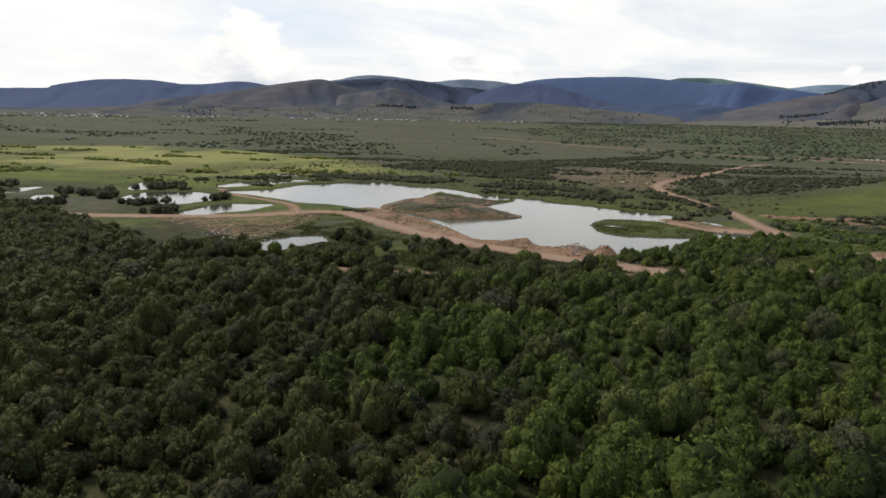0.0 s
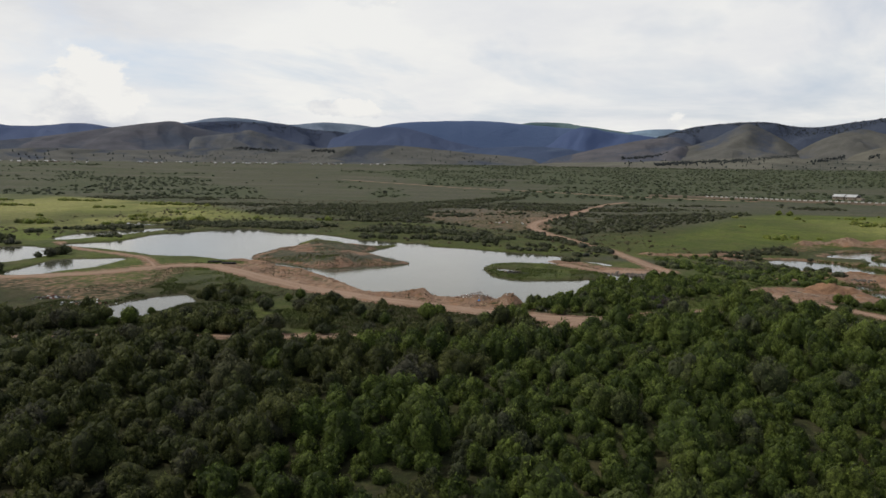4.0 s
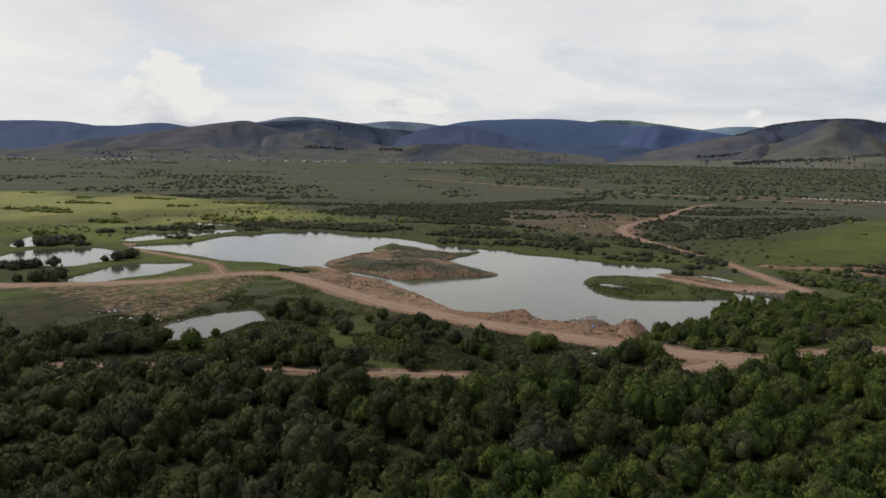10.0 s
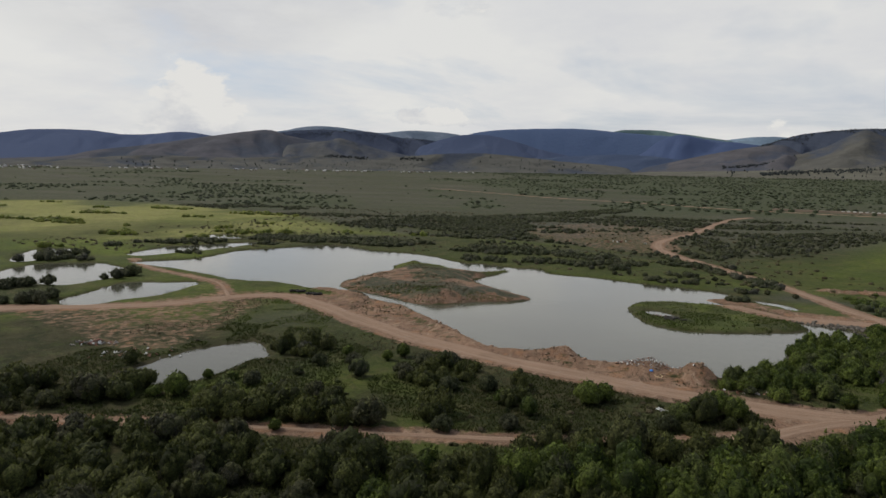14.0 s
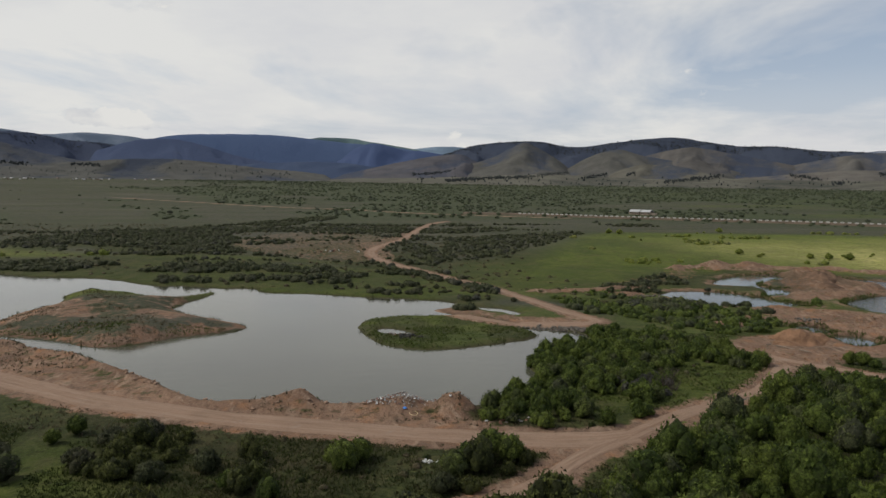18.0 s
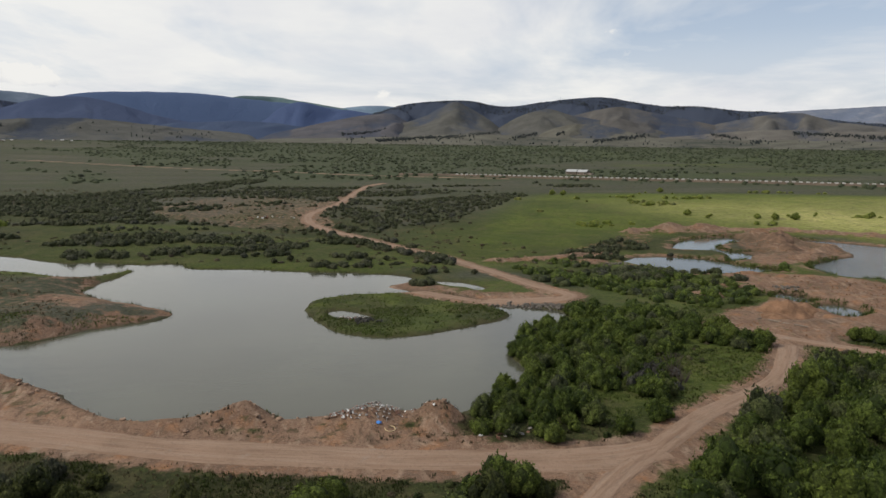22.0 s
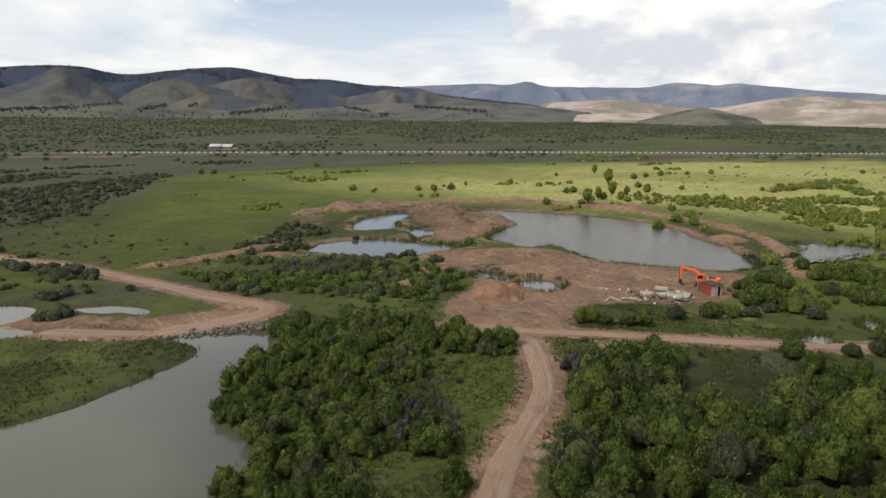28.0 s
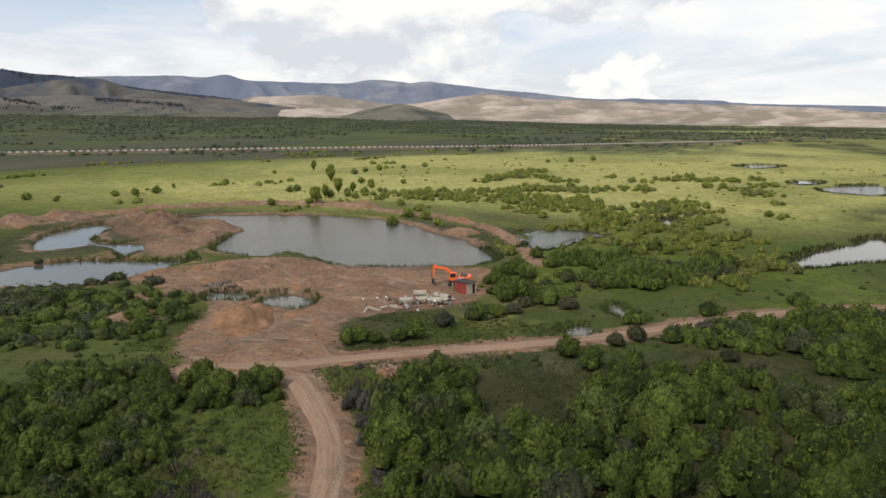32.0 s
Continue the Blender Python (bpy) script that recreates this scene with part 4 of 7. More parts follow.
HILLS = [  # name, label, foot, crest, heading and rise of the skyline in degrees, grass and wood tinted for haze, share of wood, folds
    ("a", "dark wooded ridge far beyond the village", 3300, 4400, [(75, 1.9), (57, 2.1), (54.5, 2.4), (51.7, 2.9), (48, 3.0), (45, 2.75), (41.3, 3.1), (39, 2.8), (35, 2.2), (31, 1.2)], (0.088, 0.106, 0.144), (0.064, 0.086, 0.152), 0.9, 0.5),
    ("b", "wooded blue-grey crest above the village", 3350, 3900, [(48, 1.3), (46.3, 1.45), (42, 2.05), (38.8, 2.6), (35, 3.15), (31, 3.58), (28.5, 3.5), (26.5, 3.45), (24, 3.0), (22, 2.9), (19.4, 2.5), (17, 2.1), (14.5, 1.5), (10, 0.8)], PURPLE, (0.052, 0.064, 0.098), 0.86, 0.9),
    ("b2", "bare brown hillside above the village", 2500, 3300, [(62, 0.6), (51, 0.95), (47.9, 1.48), (45.9, 1.77), (43.8, 2.06), (41.2, 2.51), (39.7, 2.8), (38.5, 3.0), (36.6, 3.28), (34.9, 3.46), (33.7, 3.11), (32.1, 2.8), (30.4, 2.53), (28.2, 1.72), (25.1, 1.31), (23, 0.8)], (0.066, 0.066, 0.076), (0.052, 0.062, 0.084), 0.26, 0.8),
    ("b3", "grassy spur with dark gullies above the village", 2500, 3050, [(35, 1.6), (33.4, 2.24), (30.4, 2.66), (29.3, 2.90), (28.2, 2.67), (25.9, 2.03), (23.2, 1.47), (21.4, 1.21), (18, 0.8)], (0.070, 0.072, 0.074), (0.050, 0.060, 0.084), 0.34, 0.9),
    ("b4", "low olive foothills behind the village", 2350, 2800, [(60, 0.5), (49.3, 0.88), (46.0, 1.14), (42.5, 1.25), (39.5, 1.14), (34.7, 1.26), (30.4, 1.46), (26.0, 1.3), (21.4, 1.68), (17.6, 1.81), (14.7, 1.6), (10.4, 1.16), (7.0, 0.9), (4, 0.5)], (0.074, 0.074, 0.067), (0.046, 0.055, 0.074), 0.30, 1.0),
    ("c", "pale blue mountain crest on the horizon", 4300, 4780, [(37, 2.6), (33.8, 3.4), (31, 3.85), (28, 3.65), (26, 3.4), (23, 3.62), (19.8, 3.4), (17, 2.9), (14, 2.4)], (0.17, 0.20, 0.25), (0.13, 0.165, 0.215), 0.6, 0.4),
    ("d", "long blue-green wooded mountain ridge", 3950, 4400, [(25, 1.8), (21.7, 2.6), (19.4, 3.05), (17, 3.64), (13.5, 3.84), (12, 3.86), (9.5, 3.86), (6, 3.55), (4, 3.35), (2, 3.2), (0, 3.0), (-1.8, 2.8), (-3.5, 2.35), (-6, 1.7), (-9, 1.0)], (0.094, 0.130, 0.190), (0.072, 0.104, 0.184), 0.95, 0.12),
    ("d2", "dark blue wooded spur of the mountain ridge", 3000, 3700, [(24, 1.8), (21.8, 2.54), (20.4, 3.0), (19.0, 3.30), (16.6, 3.28), (14.7, 2.85), (12.8, 2.27), (10.4, 1.72), (8.0, 1.36), (5, 0.8)], (0.080, 0.096, 0.122), (0.056, 0.074, 0.128), 0.92, 0.5),
    ("d3", "deep blue wooded knoll before the ridge", 3300, 3900, [(8, 1.0), (6, 1.45), (4.3, 1.84), (3.2, 2.67), (2.5, 3.03), (1.4, 3.34), (-0.3, 3.02), (-1.4, 2.70), (-2.5, 2.74), (-4.3, 2.46), (-5.8, 2.1), (-8, 1.4)], (0.070, 0.098, 0.156), (0.056, 0.080, 0.154), 0.95, 0.5),
    ("d4", "low wooded skirt of the blue ridge", 2900, 3500, [(17, 0.8), (13, 1.35), (10, 1.6), (7, 1.75), (4, 1.7), (1, 1.35), (-2, 1.1), (-5, 0.8)], (0.072, 0.094, 0.124), (0.052, 0.072, 0.122), 0.74, 0.7),
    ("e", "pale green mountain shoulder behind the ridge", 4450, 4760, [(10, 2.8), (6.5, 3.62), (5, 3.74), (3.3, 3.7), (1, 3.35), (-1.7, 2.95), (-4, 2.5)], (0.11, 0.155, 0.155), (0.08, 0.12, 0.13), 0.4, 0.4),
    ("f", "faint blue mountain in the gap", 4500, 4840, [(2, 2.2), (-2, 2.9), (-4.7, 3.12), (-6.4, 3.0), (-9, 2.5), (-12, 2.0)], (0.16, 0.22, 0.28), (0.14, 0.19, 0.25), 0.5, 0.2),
    ("g", "dark pine-covered crest behind the grassy spurs", 3250, 3650, [(4, 0.8), (0, 1.1), (-1.5, 1.6), (-4, 2.3), (-6, 2.95), (-7.5, 3.3), (-9.6, 3.5), (-11.5, 3.58), (-12.8, 3.5), (-14.2, 3.2), (-16, 3.1), (-18.8, 3.48), (-22.8, 3.8), (-25, 3.5), (-27.7, 3.05), (-30.5, 2.95), (-33.5, 2.6), (-35.8, 2.5), (-38.1, 2.1), (-41, 1.68), (-45.8, 1.2), (-49, 0.8), (-55, 0.3)], (0.066, 0.070, 0.074), PINEDARK, 0.9, 0.7),
    ("g1", "brown grassy shoulder of the pine hill", 2500, 3200, [(9, 0.2), (5.4, 0.45), (2.7, 1.01), (0.0, 1.63), (-2.8, 2.17), (-5.1, 2.47), (-6.1, 2.44), (-6.8, 2.07), (-8.0, 1.47), (-9.4, 0.9), (-11, 0.6)], PURPLE, PINEDARK, 0.24, 0.9),
    ("g2", "round grassy spur below the pine crest", 2450, 3100, [(-2.5, 0.4), (-4.6, 0.93), (-6.5, 1.6), (-8.4, 2.17), (-9.8, 2.88), (-11.1, 3.46), (-11.9, 3.21), (-13.1, 2.57), (-14.1, 1.97), (-15.3, 1.08), (-17, 0.4)], OLIVE, PINEDARK, 0.10, 0.8),
    ("g3", "bare olive spur below the pine crest", 2450, 3050, [(-12.5, 0.4), (-14.1, 0.98), (-15.2, 1.6), (-16.4, 2.25), (-17.8, 2.71), (-19.0, 2.85), (-20.6, 2.39), (-22.9, 1.97), (-25.1, 1.56), (-27.3, 1.19), (-30, 0.6)], OLIVE, PINEDARK, 0.16, 1.0),
    ("g4", "broad bare hill with shallow gullies", 2500, 3200, [(-17, 1.2), (-19.7, 2.02), (-22.0, 2.61), (-24.2, 3.01), (-25.5, 2.87), (-27.3, 2.49), (-29.4, 2.03), (-32.0, 1.45), (-34.0, 0.9), (-36, 0.5)], (0.078, 0.074, 0.069), PINEDARK, 0.20, 1.2),
    ("g5", "low tan mound at the foot of the hills", 2300, 2700, [(-15.5, 0.3), (-17.3, 0.44), (-18.9, 1.19), (-20.5, 1.61), (-22.4, 1.65), (-24.2, 1.38), (-25.5, 0.97), (-27.3, 0.52), (-29, 0.3)], (0.093, 0.089, 0.073), PINEDARK, 0.10, 0.9),
    ("g6", "smooth bare hill sloping to the valley", 2500, 3200, [(-28, 0.9), (-30.7, 1.37), (-32.4, 1.71), (-34.4, 2.12), (-35.9, 2.32), (-37.4, 2.38), (-38.6, 2.07), (-39.7, 1.69), (-41.1, 1.55), (-43.2, 1.26), (-46, 1.08), (-49, 0.75), (-53, 0.3)], (0.088, 0.084, 0.077), PINEDARK, 0.18, 1.1),
    ("g7", "long low tan foothill", 2350, 2800, [(-26, 0.4), (-30.3, 0.8), (-33.2, 1.04), (-36.6, 1.16), (-40.1, 1.01), (-43.8, 0.95), (-47.4, 0.66), (-50.7, 0.26), (-54, 0.05)], (0.100, 0.093, 0.082), PINEDARK, 0.14, 1.0),
    ("g8", "pale grassy apron below the hills", 1950, 2480, [(12, 0.05), (8.0, 0.12), (3.7, 0.38), (-1.8, 0.50), (-6.4, 0.62), (-9.3, 0.76), (-13.5, 0.82), (-18.2, 0.60), (-22.8, 0.50), (-27.2, 0.52), (-31.5, 0.46), (-35.5, 0.42), (-39.3, 0.36), (-43.1, 0.26), (-47, 0.0), (-51, -0.28), (-56, -0.6)], (0.094, 0.091, 0.073), (0.058, 0.062, 0.052), 0.20, 0.6),
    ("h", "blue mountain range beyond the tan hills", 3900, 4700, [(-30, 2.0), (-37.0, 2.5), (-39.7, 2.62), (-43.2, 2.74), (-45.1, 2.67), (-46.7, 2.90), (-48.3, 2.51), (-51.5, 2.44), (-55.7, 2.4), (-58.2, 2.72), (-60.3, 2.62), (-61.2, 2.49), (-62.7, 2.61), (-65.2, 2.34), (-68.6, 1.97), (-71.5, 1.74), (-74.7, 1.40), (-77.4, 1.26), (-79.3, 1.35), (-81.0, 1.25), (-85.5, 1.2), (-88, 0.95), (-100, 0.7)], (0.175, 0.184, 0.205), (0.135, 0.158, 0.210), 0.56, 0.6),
    # Tan hills: part of the sunlight is lightened into these base colours.
    ("i", "bare tan hills in pale sunlight", 2900, 3650, [(-44, 0.8), (-47, 1.2), (-50.4, 1.3), (-53.2, 1.45), (-56.0, 1.2), (-58.8, 0.83), (-61.9, 0.88), (-64.1, 1.28), (-67.1, 1.63), (-69.3, 1.49), (-71.4, 1.27), (-75.3, 1.2), (-79.1, 1.05), (-83.4, 0.9), (-91.4, 0.7), (-95, 0.4), (-100, 0.25), (-125, 0.2)], (0.330, 0.278, 0.238), (0.225, 0.198, 0.165), 0.46, 1.0),
    ("i2", "pale sandy foothills in sunlight", 2250, 2800, [(-46, 0.0), (-50, 0.25), (-54, 0.45), (-58, 0.30), (-62, 0.35), (-66, 0.62), (-70, 0.70), (-74, 0.50), (-78, 0.48), (-84, 0.36), (-92, 0.3), (-105, 0.2), (-125, 0.1)], (0.350, 0.295, 0.250), (0.235, 0.205, 0.165), 0.40, 1.0),
    ("i3", "small olive knoll before the sandy hills", 1950, 2450, [(-52, -0.2), (-54.7, 0.0), (-57.0, 0.33), (-58.4, 0.61), (-59.7, 0.80), (-61.1, 0.61), (-62.9, 0.17), (-65, -0.2)], (0.120, 0.112, 0.088), (0.060, 0.066, 0.060), 0.30, 0.5),
]


def hill_height(key, az, u, foot, crest, line, folds):
    """Height over the heading az (degrees) and the share u of the way from foot to crest."""
    heads = rounded(sorted(line), False, 6)
    seed = sum(ord(c) * (7 * k + 1) for k, c in enumerate(key))
    reach = foot + (crest - foot) * u
    x, y = -25 - np.sin(np.radians(az)) * reach, 60 + np.cos(np.radians(az)) * reach
    base = far_rise(-25 - np.sin(np.radians(az)) * foot, 60 + np.cos(np.radians(az)) * foot)
    jag = (bumps(az, az * 0, 0.9, 3, seed + 9) - 0.5) * 0.07
    top = 30 + crest * np.tan(np.radians(np.interp(az, heads[:, 0], heads[:, 1]) + jag))
    drift = (bumps(u * 1.5, az / 14, 0.5, 2, seed) - 0.5) * 4 + 2.0 * u
    broad = ease(bumps(az + drift, u * 1.0, 2.0, 2, seed + 1), 0.24, 0.70)
    small = bumps(az * 1.0 - 0.7 * drift, u * 1.6, 0.6, 3, seed + 2)
    spur = np.clip(0.70 * broad + 0.30 * small, 0, 1)
    v = np.clip(u, 0, 1)
    shape = np.where(u <= 1, 0.34 * v**1.2 + 0.66 * ease(v, 0.10, 1.04) / ease(np.array(1.0), 0.10, 1.04), 1 - 0.9 * (u - 1))
    bell = np.clip(4.0 * v * (1 - v) ** 0.8, 0, 1)
    z = base + (top - base) * shape * (1 - 0.50 * folds * bell * (1 - spur))
    fade = ease(az, heads[0, 0], heads[0, 0] + 1.6) * ease(-az, -heads[-1, 0], -heads[-1, 0] + (1.6 if key[0] != "i" else 5))
    return x, y, base - 12 + (z - base + 12) * fade, spur


def build_hill(key, label, foot, crest, line, grass, wood, cover, folds):
    heads = [h for h, _ in line]
    az, u = np.meshgrid(np.arange(min(heads), max(heads), 0.15), np.concatenate([np.linspace(-0.12, 1.0, 30), np.linspace(1.04, 1.25, 3)]))
    x, y, z, spur = hill_height(key, az, u, foot, crest, line, folds)
    z = np.where(u < 0, z - 14 * (-u / 0.12), z)
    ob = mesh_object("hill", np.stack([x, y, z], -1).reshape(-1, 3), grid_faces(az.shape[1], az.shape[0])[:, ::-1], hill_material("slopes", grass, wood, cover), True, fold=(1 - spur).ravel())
    tagged(ob, label, "hill", kind="structure")


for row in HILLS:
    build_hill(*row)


# ---- plants ----
BALLS = {}


def ball(fine=1):
    """A ball of triangles as arrays, without its underside."""
    if fine not in BALLS:
        bm = bmesh.new()
        bmesh.ops.create_icosphere(bm, subdivisions=fine, radius=1.0)
        verts = np.array([v.co[:] for v in bm.verts])
        faces = np.array([[v.index for v in f.verts] for f in bm.faces])
        bm.free()
        BALLS[fine] = verts, faces
    return BALLS[fine]


def shrub(rng, wide=2.0, tall=3.6, lobes=8, sprigs=34, leaf=0.24, fine=2):
    """The crown of a shrub about its foot: rounded leafy lobes heaped into a dome, with fine sprigs, as triangles."""
    verts, faces, flags, count = [], [], [], 0
    bv, bf = ball(fine)
    down = bv[bf].mean(1)[:, 2] < -0.30
    for k in range(lobes):
        r = wide * (0.29 + 0.16 * rng.random()) * (1 + 2.0 / lobes)
        turn = 2.4 * k + rng.random() * 0.9
        lean = (0.0 if k == 0 else math.sqrt((k + 0.3 * rng.random()) / lobes)) * 1.42
        reach = 0.72 + 0.30 * rng.random()
        c = np.array([math.cos(turn) * math.sin(lean) * (wide - 0.7 * r) * reach, math.sin(turn) * math.sin(lean) * (wide - 0.7 * r) * reach, max(0.20 * tall + math.cos(lean) * (0.80 * tall - r) * reach, r * 0.45)])
        squash = np.array([1.0, 1.0, 1.05 + 0.55 * rng.random()])
        v = bv * (r * 0.90 * (0.80 + 0.34 * rng.random((len(bv), 1)))) * squash + c
        verts.append(v), faces.append(bf[~down] + count), flags.append(np.zeros(len(v)))
        count += len(v)
        d = rng.normal(size=(sprigs, 3))
        d[:, 2] = np.abs(d[:, 2]) * 0.9 - 0.25
        d /= np.linalg.norm(d, axis=1)[:, None]
        base = c + d * r * squash * (0.80 + 0.38 * rng.random((sprigs, 1)))
        face = d + rng.normal(size=(sprigs, 3)) * 0.45
        up = np.array([0, 0, 1.0]) + rng.normal(size=(sprigs, 3)) * 0.4
        side = np.cross(up, face)
        side /= np.linalg.norm(side, axis=1)[:, None] + 1e-9
        rise = np.cross(face, side)
        rise /= np.linalg.norm(rise, axis=1)[:, None] + 1e-9
        size = leaf * (0.5 + 1.0 * rng.random((sprigs, 1)))
        leafy = np.stack([base - side * size * 0.62 - rise * size * 0.4, base + side * size * 0.62 - rise * size * 0.4, base + rise * size * 1.25 + d * size * 0.45], 1)
        verts.append(leafy.reshape(-1, 3)), flags.append(np.ones(3 * sprigs))
        faces.append(count + np.arange(3 * sprigs).reshape(-1, 3))
        count += 3 * sprigs
    cv, cf = ball(1)
    # Inner body; like the lobes, its flag of 0 takes the painted crown shade.
    if lobes > 3:
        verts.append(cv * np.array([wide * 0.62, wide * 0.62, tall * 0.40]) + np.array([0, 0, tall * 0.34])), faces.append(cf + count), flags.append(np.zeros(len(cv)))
    verts = np.concatenate(verts)
    across = np.percentile(np.hypot(verts[:, 0], verts[:, 1]), 97)
    return verts * np.array([wide / across, wide / across, tall / np.percentile(verts[:, 2], 99.5)]), np.concatenate(faces), np.concatenate(flags)


def stem_mesh(rng, tall, count=5, wide=1.0):
    """Several leaning tapered stems from one foot."""
    verts, faces, at = [], [], 0
    for k in range(count):
        turn = rng.random() * 6.283
        tip = np.array([math.cos(turn) * wide * rng.random(), math.sin(turn) * wide * rng.random(), tall * (0.6 + 0.2 * rng.random())])
        foot = np.array([math.cos(turn) * 0.15, math.sin(turn) * 0.15, -0.25])
        ring = np.array([[math.cos(a), math.sin(a), 0] for a in (0, 2.09, 4.19)])
        mid = foot * 0.4 + tip * 0.6 * np.array([0.6, 0.6, 1.0])
        verts.append(np.concatenate([foot + ring * 0.09, mid + ring * 0.055, tip + ring * 0.02]))
        for level in (0, 3):
            for s in range(3):
                a, b = at + level + s, at + level + (s + 1) % 3
                faces.append([a, b, b + 3, a + 3])
        at += 9
    return np.concatenate(verts), np.array(faces)


rng = np.random.default_rng(7)
NEAR_KINDS = [shrub(rng, 1.4 + 0.9 * rng.random(), 2.0 + 1.9 * rng.random(), 10, 48, 0.16, 1) for _ in range(12)]
MID_KINDS = [shrub(rng, 1.8 + 0.7 * rng.random(), 2.0 + 1.4 * rng.random(), 8, 19, 0.26, 1) for _ in range(10)]
LOW_KINDS = [shrub(rng, 1.5 + 0.9 * rng.random(), 1.2 + 1.0 * rng.random(), 3, 8, 0.34, 1) for _ in range(10)]
FAR_KINDS = [shrub(rng, 1.7, 0.8 + 0.7 * rng.random(), 1, 7, 0.5, 1) for _ in range(6)]


def thicket(name, spots, kinds, mat, label, category="scrub"):
    """Many shrubs joined: rows of x, y, size."""
    spots = np.asarray(spots)
    ground = height(spots[:, 0], spots[:, 1])
    verts, faces, tints, flags, at = [], [], [], [], 0
    for (x, y, size), z in zip(spots, ground):
        v, f, leafy = kinds[rng.integers(len(kinds))]
        flags.append(leafy)
        a = rng.random() * 6.283
        c, s = math.cos(a), math.sin(a)
        stretch = size * (0.85 + 0.3 * rng.random())
        verts.append(np.stack([(v[:, 0] * c - v[:, 1] * s) * size + x, (v[:, 0] * s + v[:, 1] * c) * size + y, v[:, 2] * stretch + z - 0.1], -1))
        faces.append(f + at)
        tints.append(np.full(len(v), np.clip(bumps(np.array([x]), np.array([y]), 18.0, 2, 61)[0] * 0.7 + 0.1 + (rng.random() - 0.5) * 0.75, 0, 0.99)))
        at += len(v)
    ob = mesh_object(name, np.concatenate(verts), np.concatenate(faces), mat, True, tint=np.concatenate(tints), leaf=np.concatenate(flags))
    return tagged(ob, label, category, kind="stuff")


def scatter(low, high, step, keep, size=(0.8, 1.2), clear=1.0):
    """Jittered spots in a rectangle that keep() lets stand: rows of x, y, size."""
    gx, gy = np.meshgrid(np.arange(low[0], high[0], step), np.arange(low[1], high[1], step))
    x = gx.ravel() + (rng.random(gx.size) - 0.5) * step * 0.95
    y = gy.ravel() + (rng.random(gx.size) - 0.5) * step * 0.95
    ok = keep(x, y)
    x, y = x[ok], y[ok]
    dry_land = (waters(x, y)[0] > clear) & (road_distance(x, y) > 1.3)
    x, y = x[dry_land], y[dry_land]
    return np.stack([x, y, size[0] + (size[1] - size[0]) * rng.random(len(x))], -1)


def chance(x, share):
    return rng.random(x.shape) < share


NORTH_EDGE = ([-400, -300, -200, -150, -125, -108, -80, -60, -45, -30, -20, 0, 10, 20, 28, 34, 45, 60, 80, 95, 160], [165, 158, 140, 122, 113, 108, 103, 108, 113, 117, 123, 143, 150, 156, 161, 160, 148, 133, 113, 95, 60])


def in_south(x, y):
    edge = np.interp(x, *NORTH_EDGE) + 6 * (bumps(x, y, 9, 2, 51) - 0.5)
    gaps = bumps(x, y, 16, 3, 52) > 0.17 - 0.17 * ease(-y, -70, -50)
    open_east = ~((x > 48) & (bumps(x, y, 11, 2, 53) < 0.56))
    glade = np.hypot((x - 36) / 1.8, y - 146) > 6
    seen = (x > -1.65 * y - 26) & ((x < 0.42 * y + 24) | (y > 114 - 0.16 * (x + 31)))
    return (y < edge) & gaps & open_east & glade & (x > -330) & seen


east_outline = np.array([(-17, 170), (-14, 181), (-5, 192), (4, 200), (16, 190), (24, 183), (22, 174), (14, 172), (8, 164), (2, 158), (-4, 150), (-12, 144.5), (-23, 146.5), (-26, 149), (-24, 156.5), (-20, 164)], float)
spots = scatter((-130, 18), (75, 165), 2.8, in_south, (0.62, 1.12))
spots[:, 2] *= 0.85 + 0.55 * (rng.random(len(spots)) < 0.22)
# The western side takes the darker leaves, which imitate cloud shade by colour.
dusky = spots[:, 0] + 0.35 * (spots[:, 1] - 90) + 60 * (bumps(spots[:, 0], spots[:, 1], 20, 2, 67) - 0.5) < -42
outer = (spots[:, 0] < -82) | ((spots[:, 0] > 42) & (spots[:, 1] < 105))
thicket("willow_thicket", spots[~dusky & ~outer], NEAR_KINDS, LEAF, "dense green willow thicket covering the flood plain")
thicket("alder_thicket", spots[dusky & ~outer], NEAR_KINDS, DARKLEAF, "dense grey-brown thicket, darkened for cloud shade, covering the flood plain")
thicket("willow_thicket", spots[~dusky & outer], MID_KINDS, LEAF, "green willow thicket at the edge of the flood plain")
thicket("alder_thicket", spots[dusky & outer], MID_KINDS, DARKLEAF, "grey-brown thicket, darkened for cloud shade, beside the small pond")
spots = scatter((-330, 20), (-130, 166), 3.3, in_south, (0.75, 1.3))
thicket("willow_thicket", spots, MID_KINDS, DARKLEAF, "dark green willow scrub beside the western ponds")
spots = scatter((75, -10), (200, 130), 3.6, in_south, (0.6, 1.1))
thicket("willow_scrub", spots, MID_KINDS, LEAF, "loose willow scrub over grassy ground")
spots = scatter((-32, 140), (30, 200), 1.95, lambda x, y: within(x, y, rounded(east_outline)) & ((bumps(x, y, 9, 2, 54) > 0.27) & ~((x > 6) & (x - y > -162))) | (line_distance(x, y, np.array([(8.0, 184.0), (22.5, 172.0)])) < 4.0), (0.36, 0.84), 0.05)
thicket("willow_thicket", spots, NEAR_KINDS, LEAF, "dense green willow thicket between lake and dirt road")
spots = scatter((-118, 104), (-14, 152), 2.6, lambda x, y: (y > np.interp(x, *NORTH_EDGE) - 2) & (bumps(x, y, 13, 3, 66) > 0.53 + 0.0045 * (y - 118)) & (line_distance(x, y, TRACKS["dike"][1]) > 5.5), (0.45, 1.0))
solo = len(spots) * 2 // 3
DIKE_SPOTS = spots[:solo]
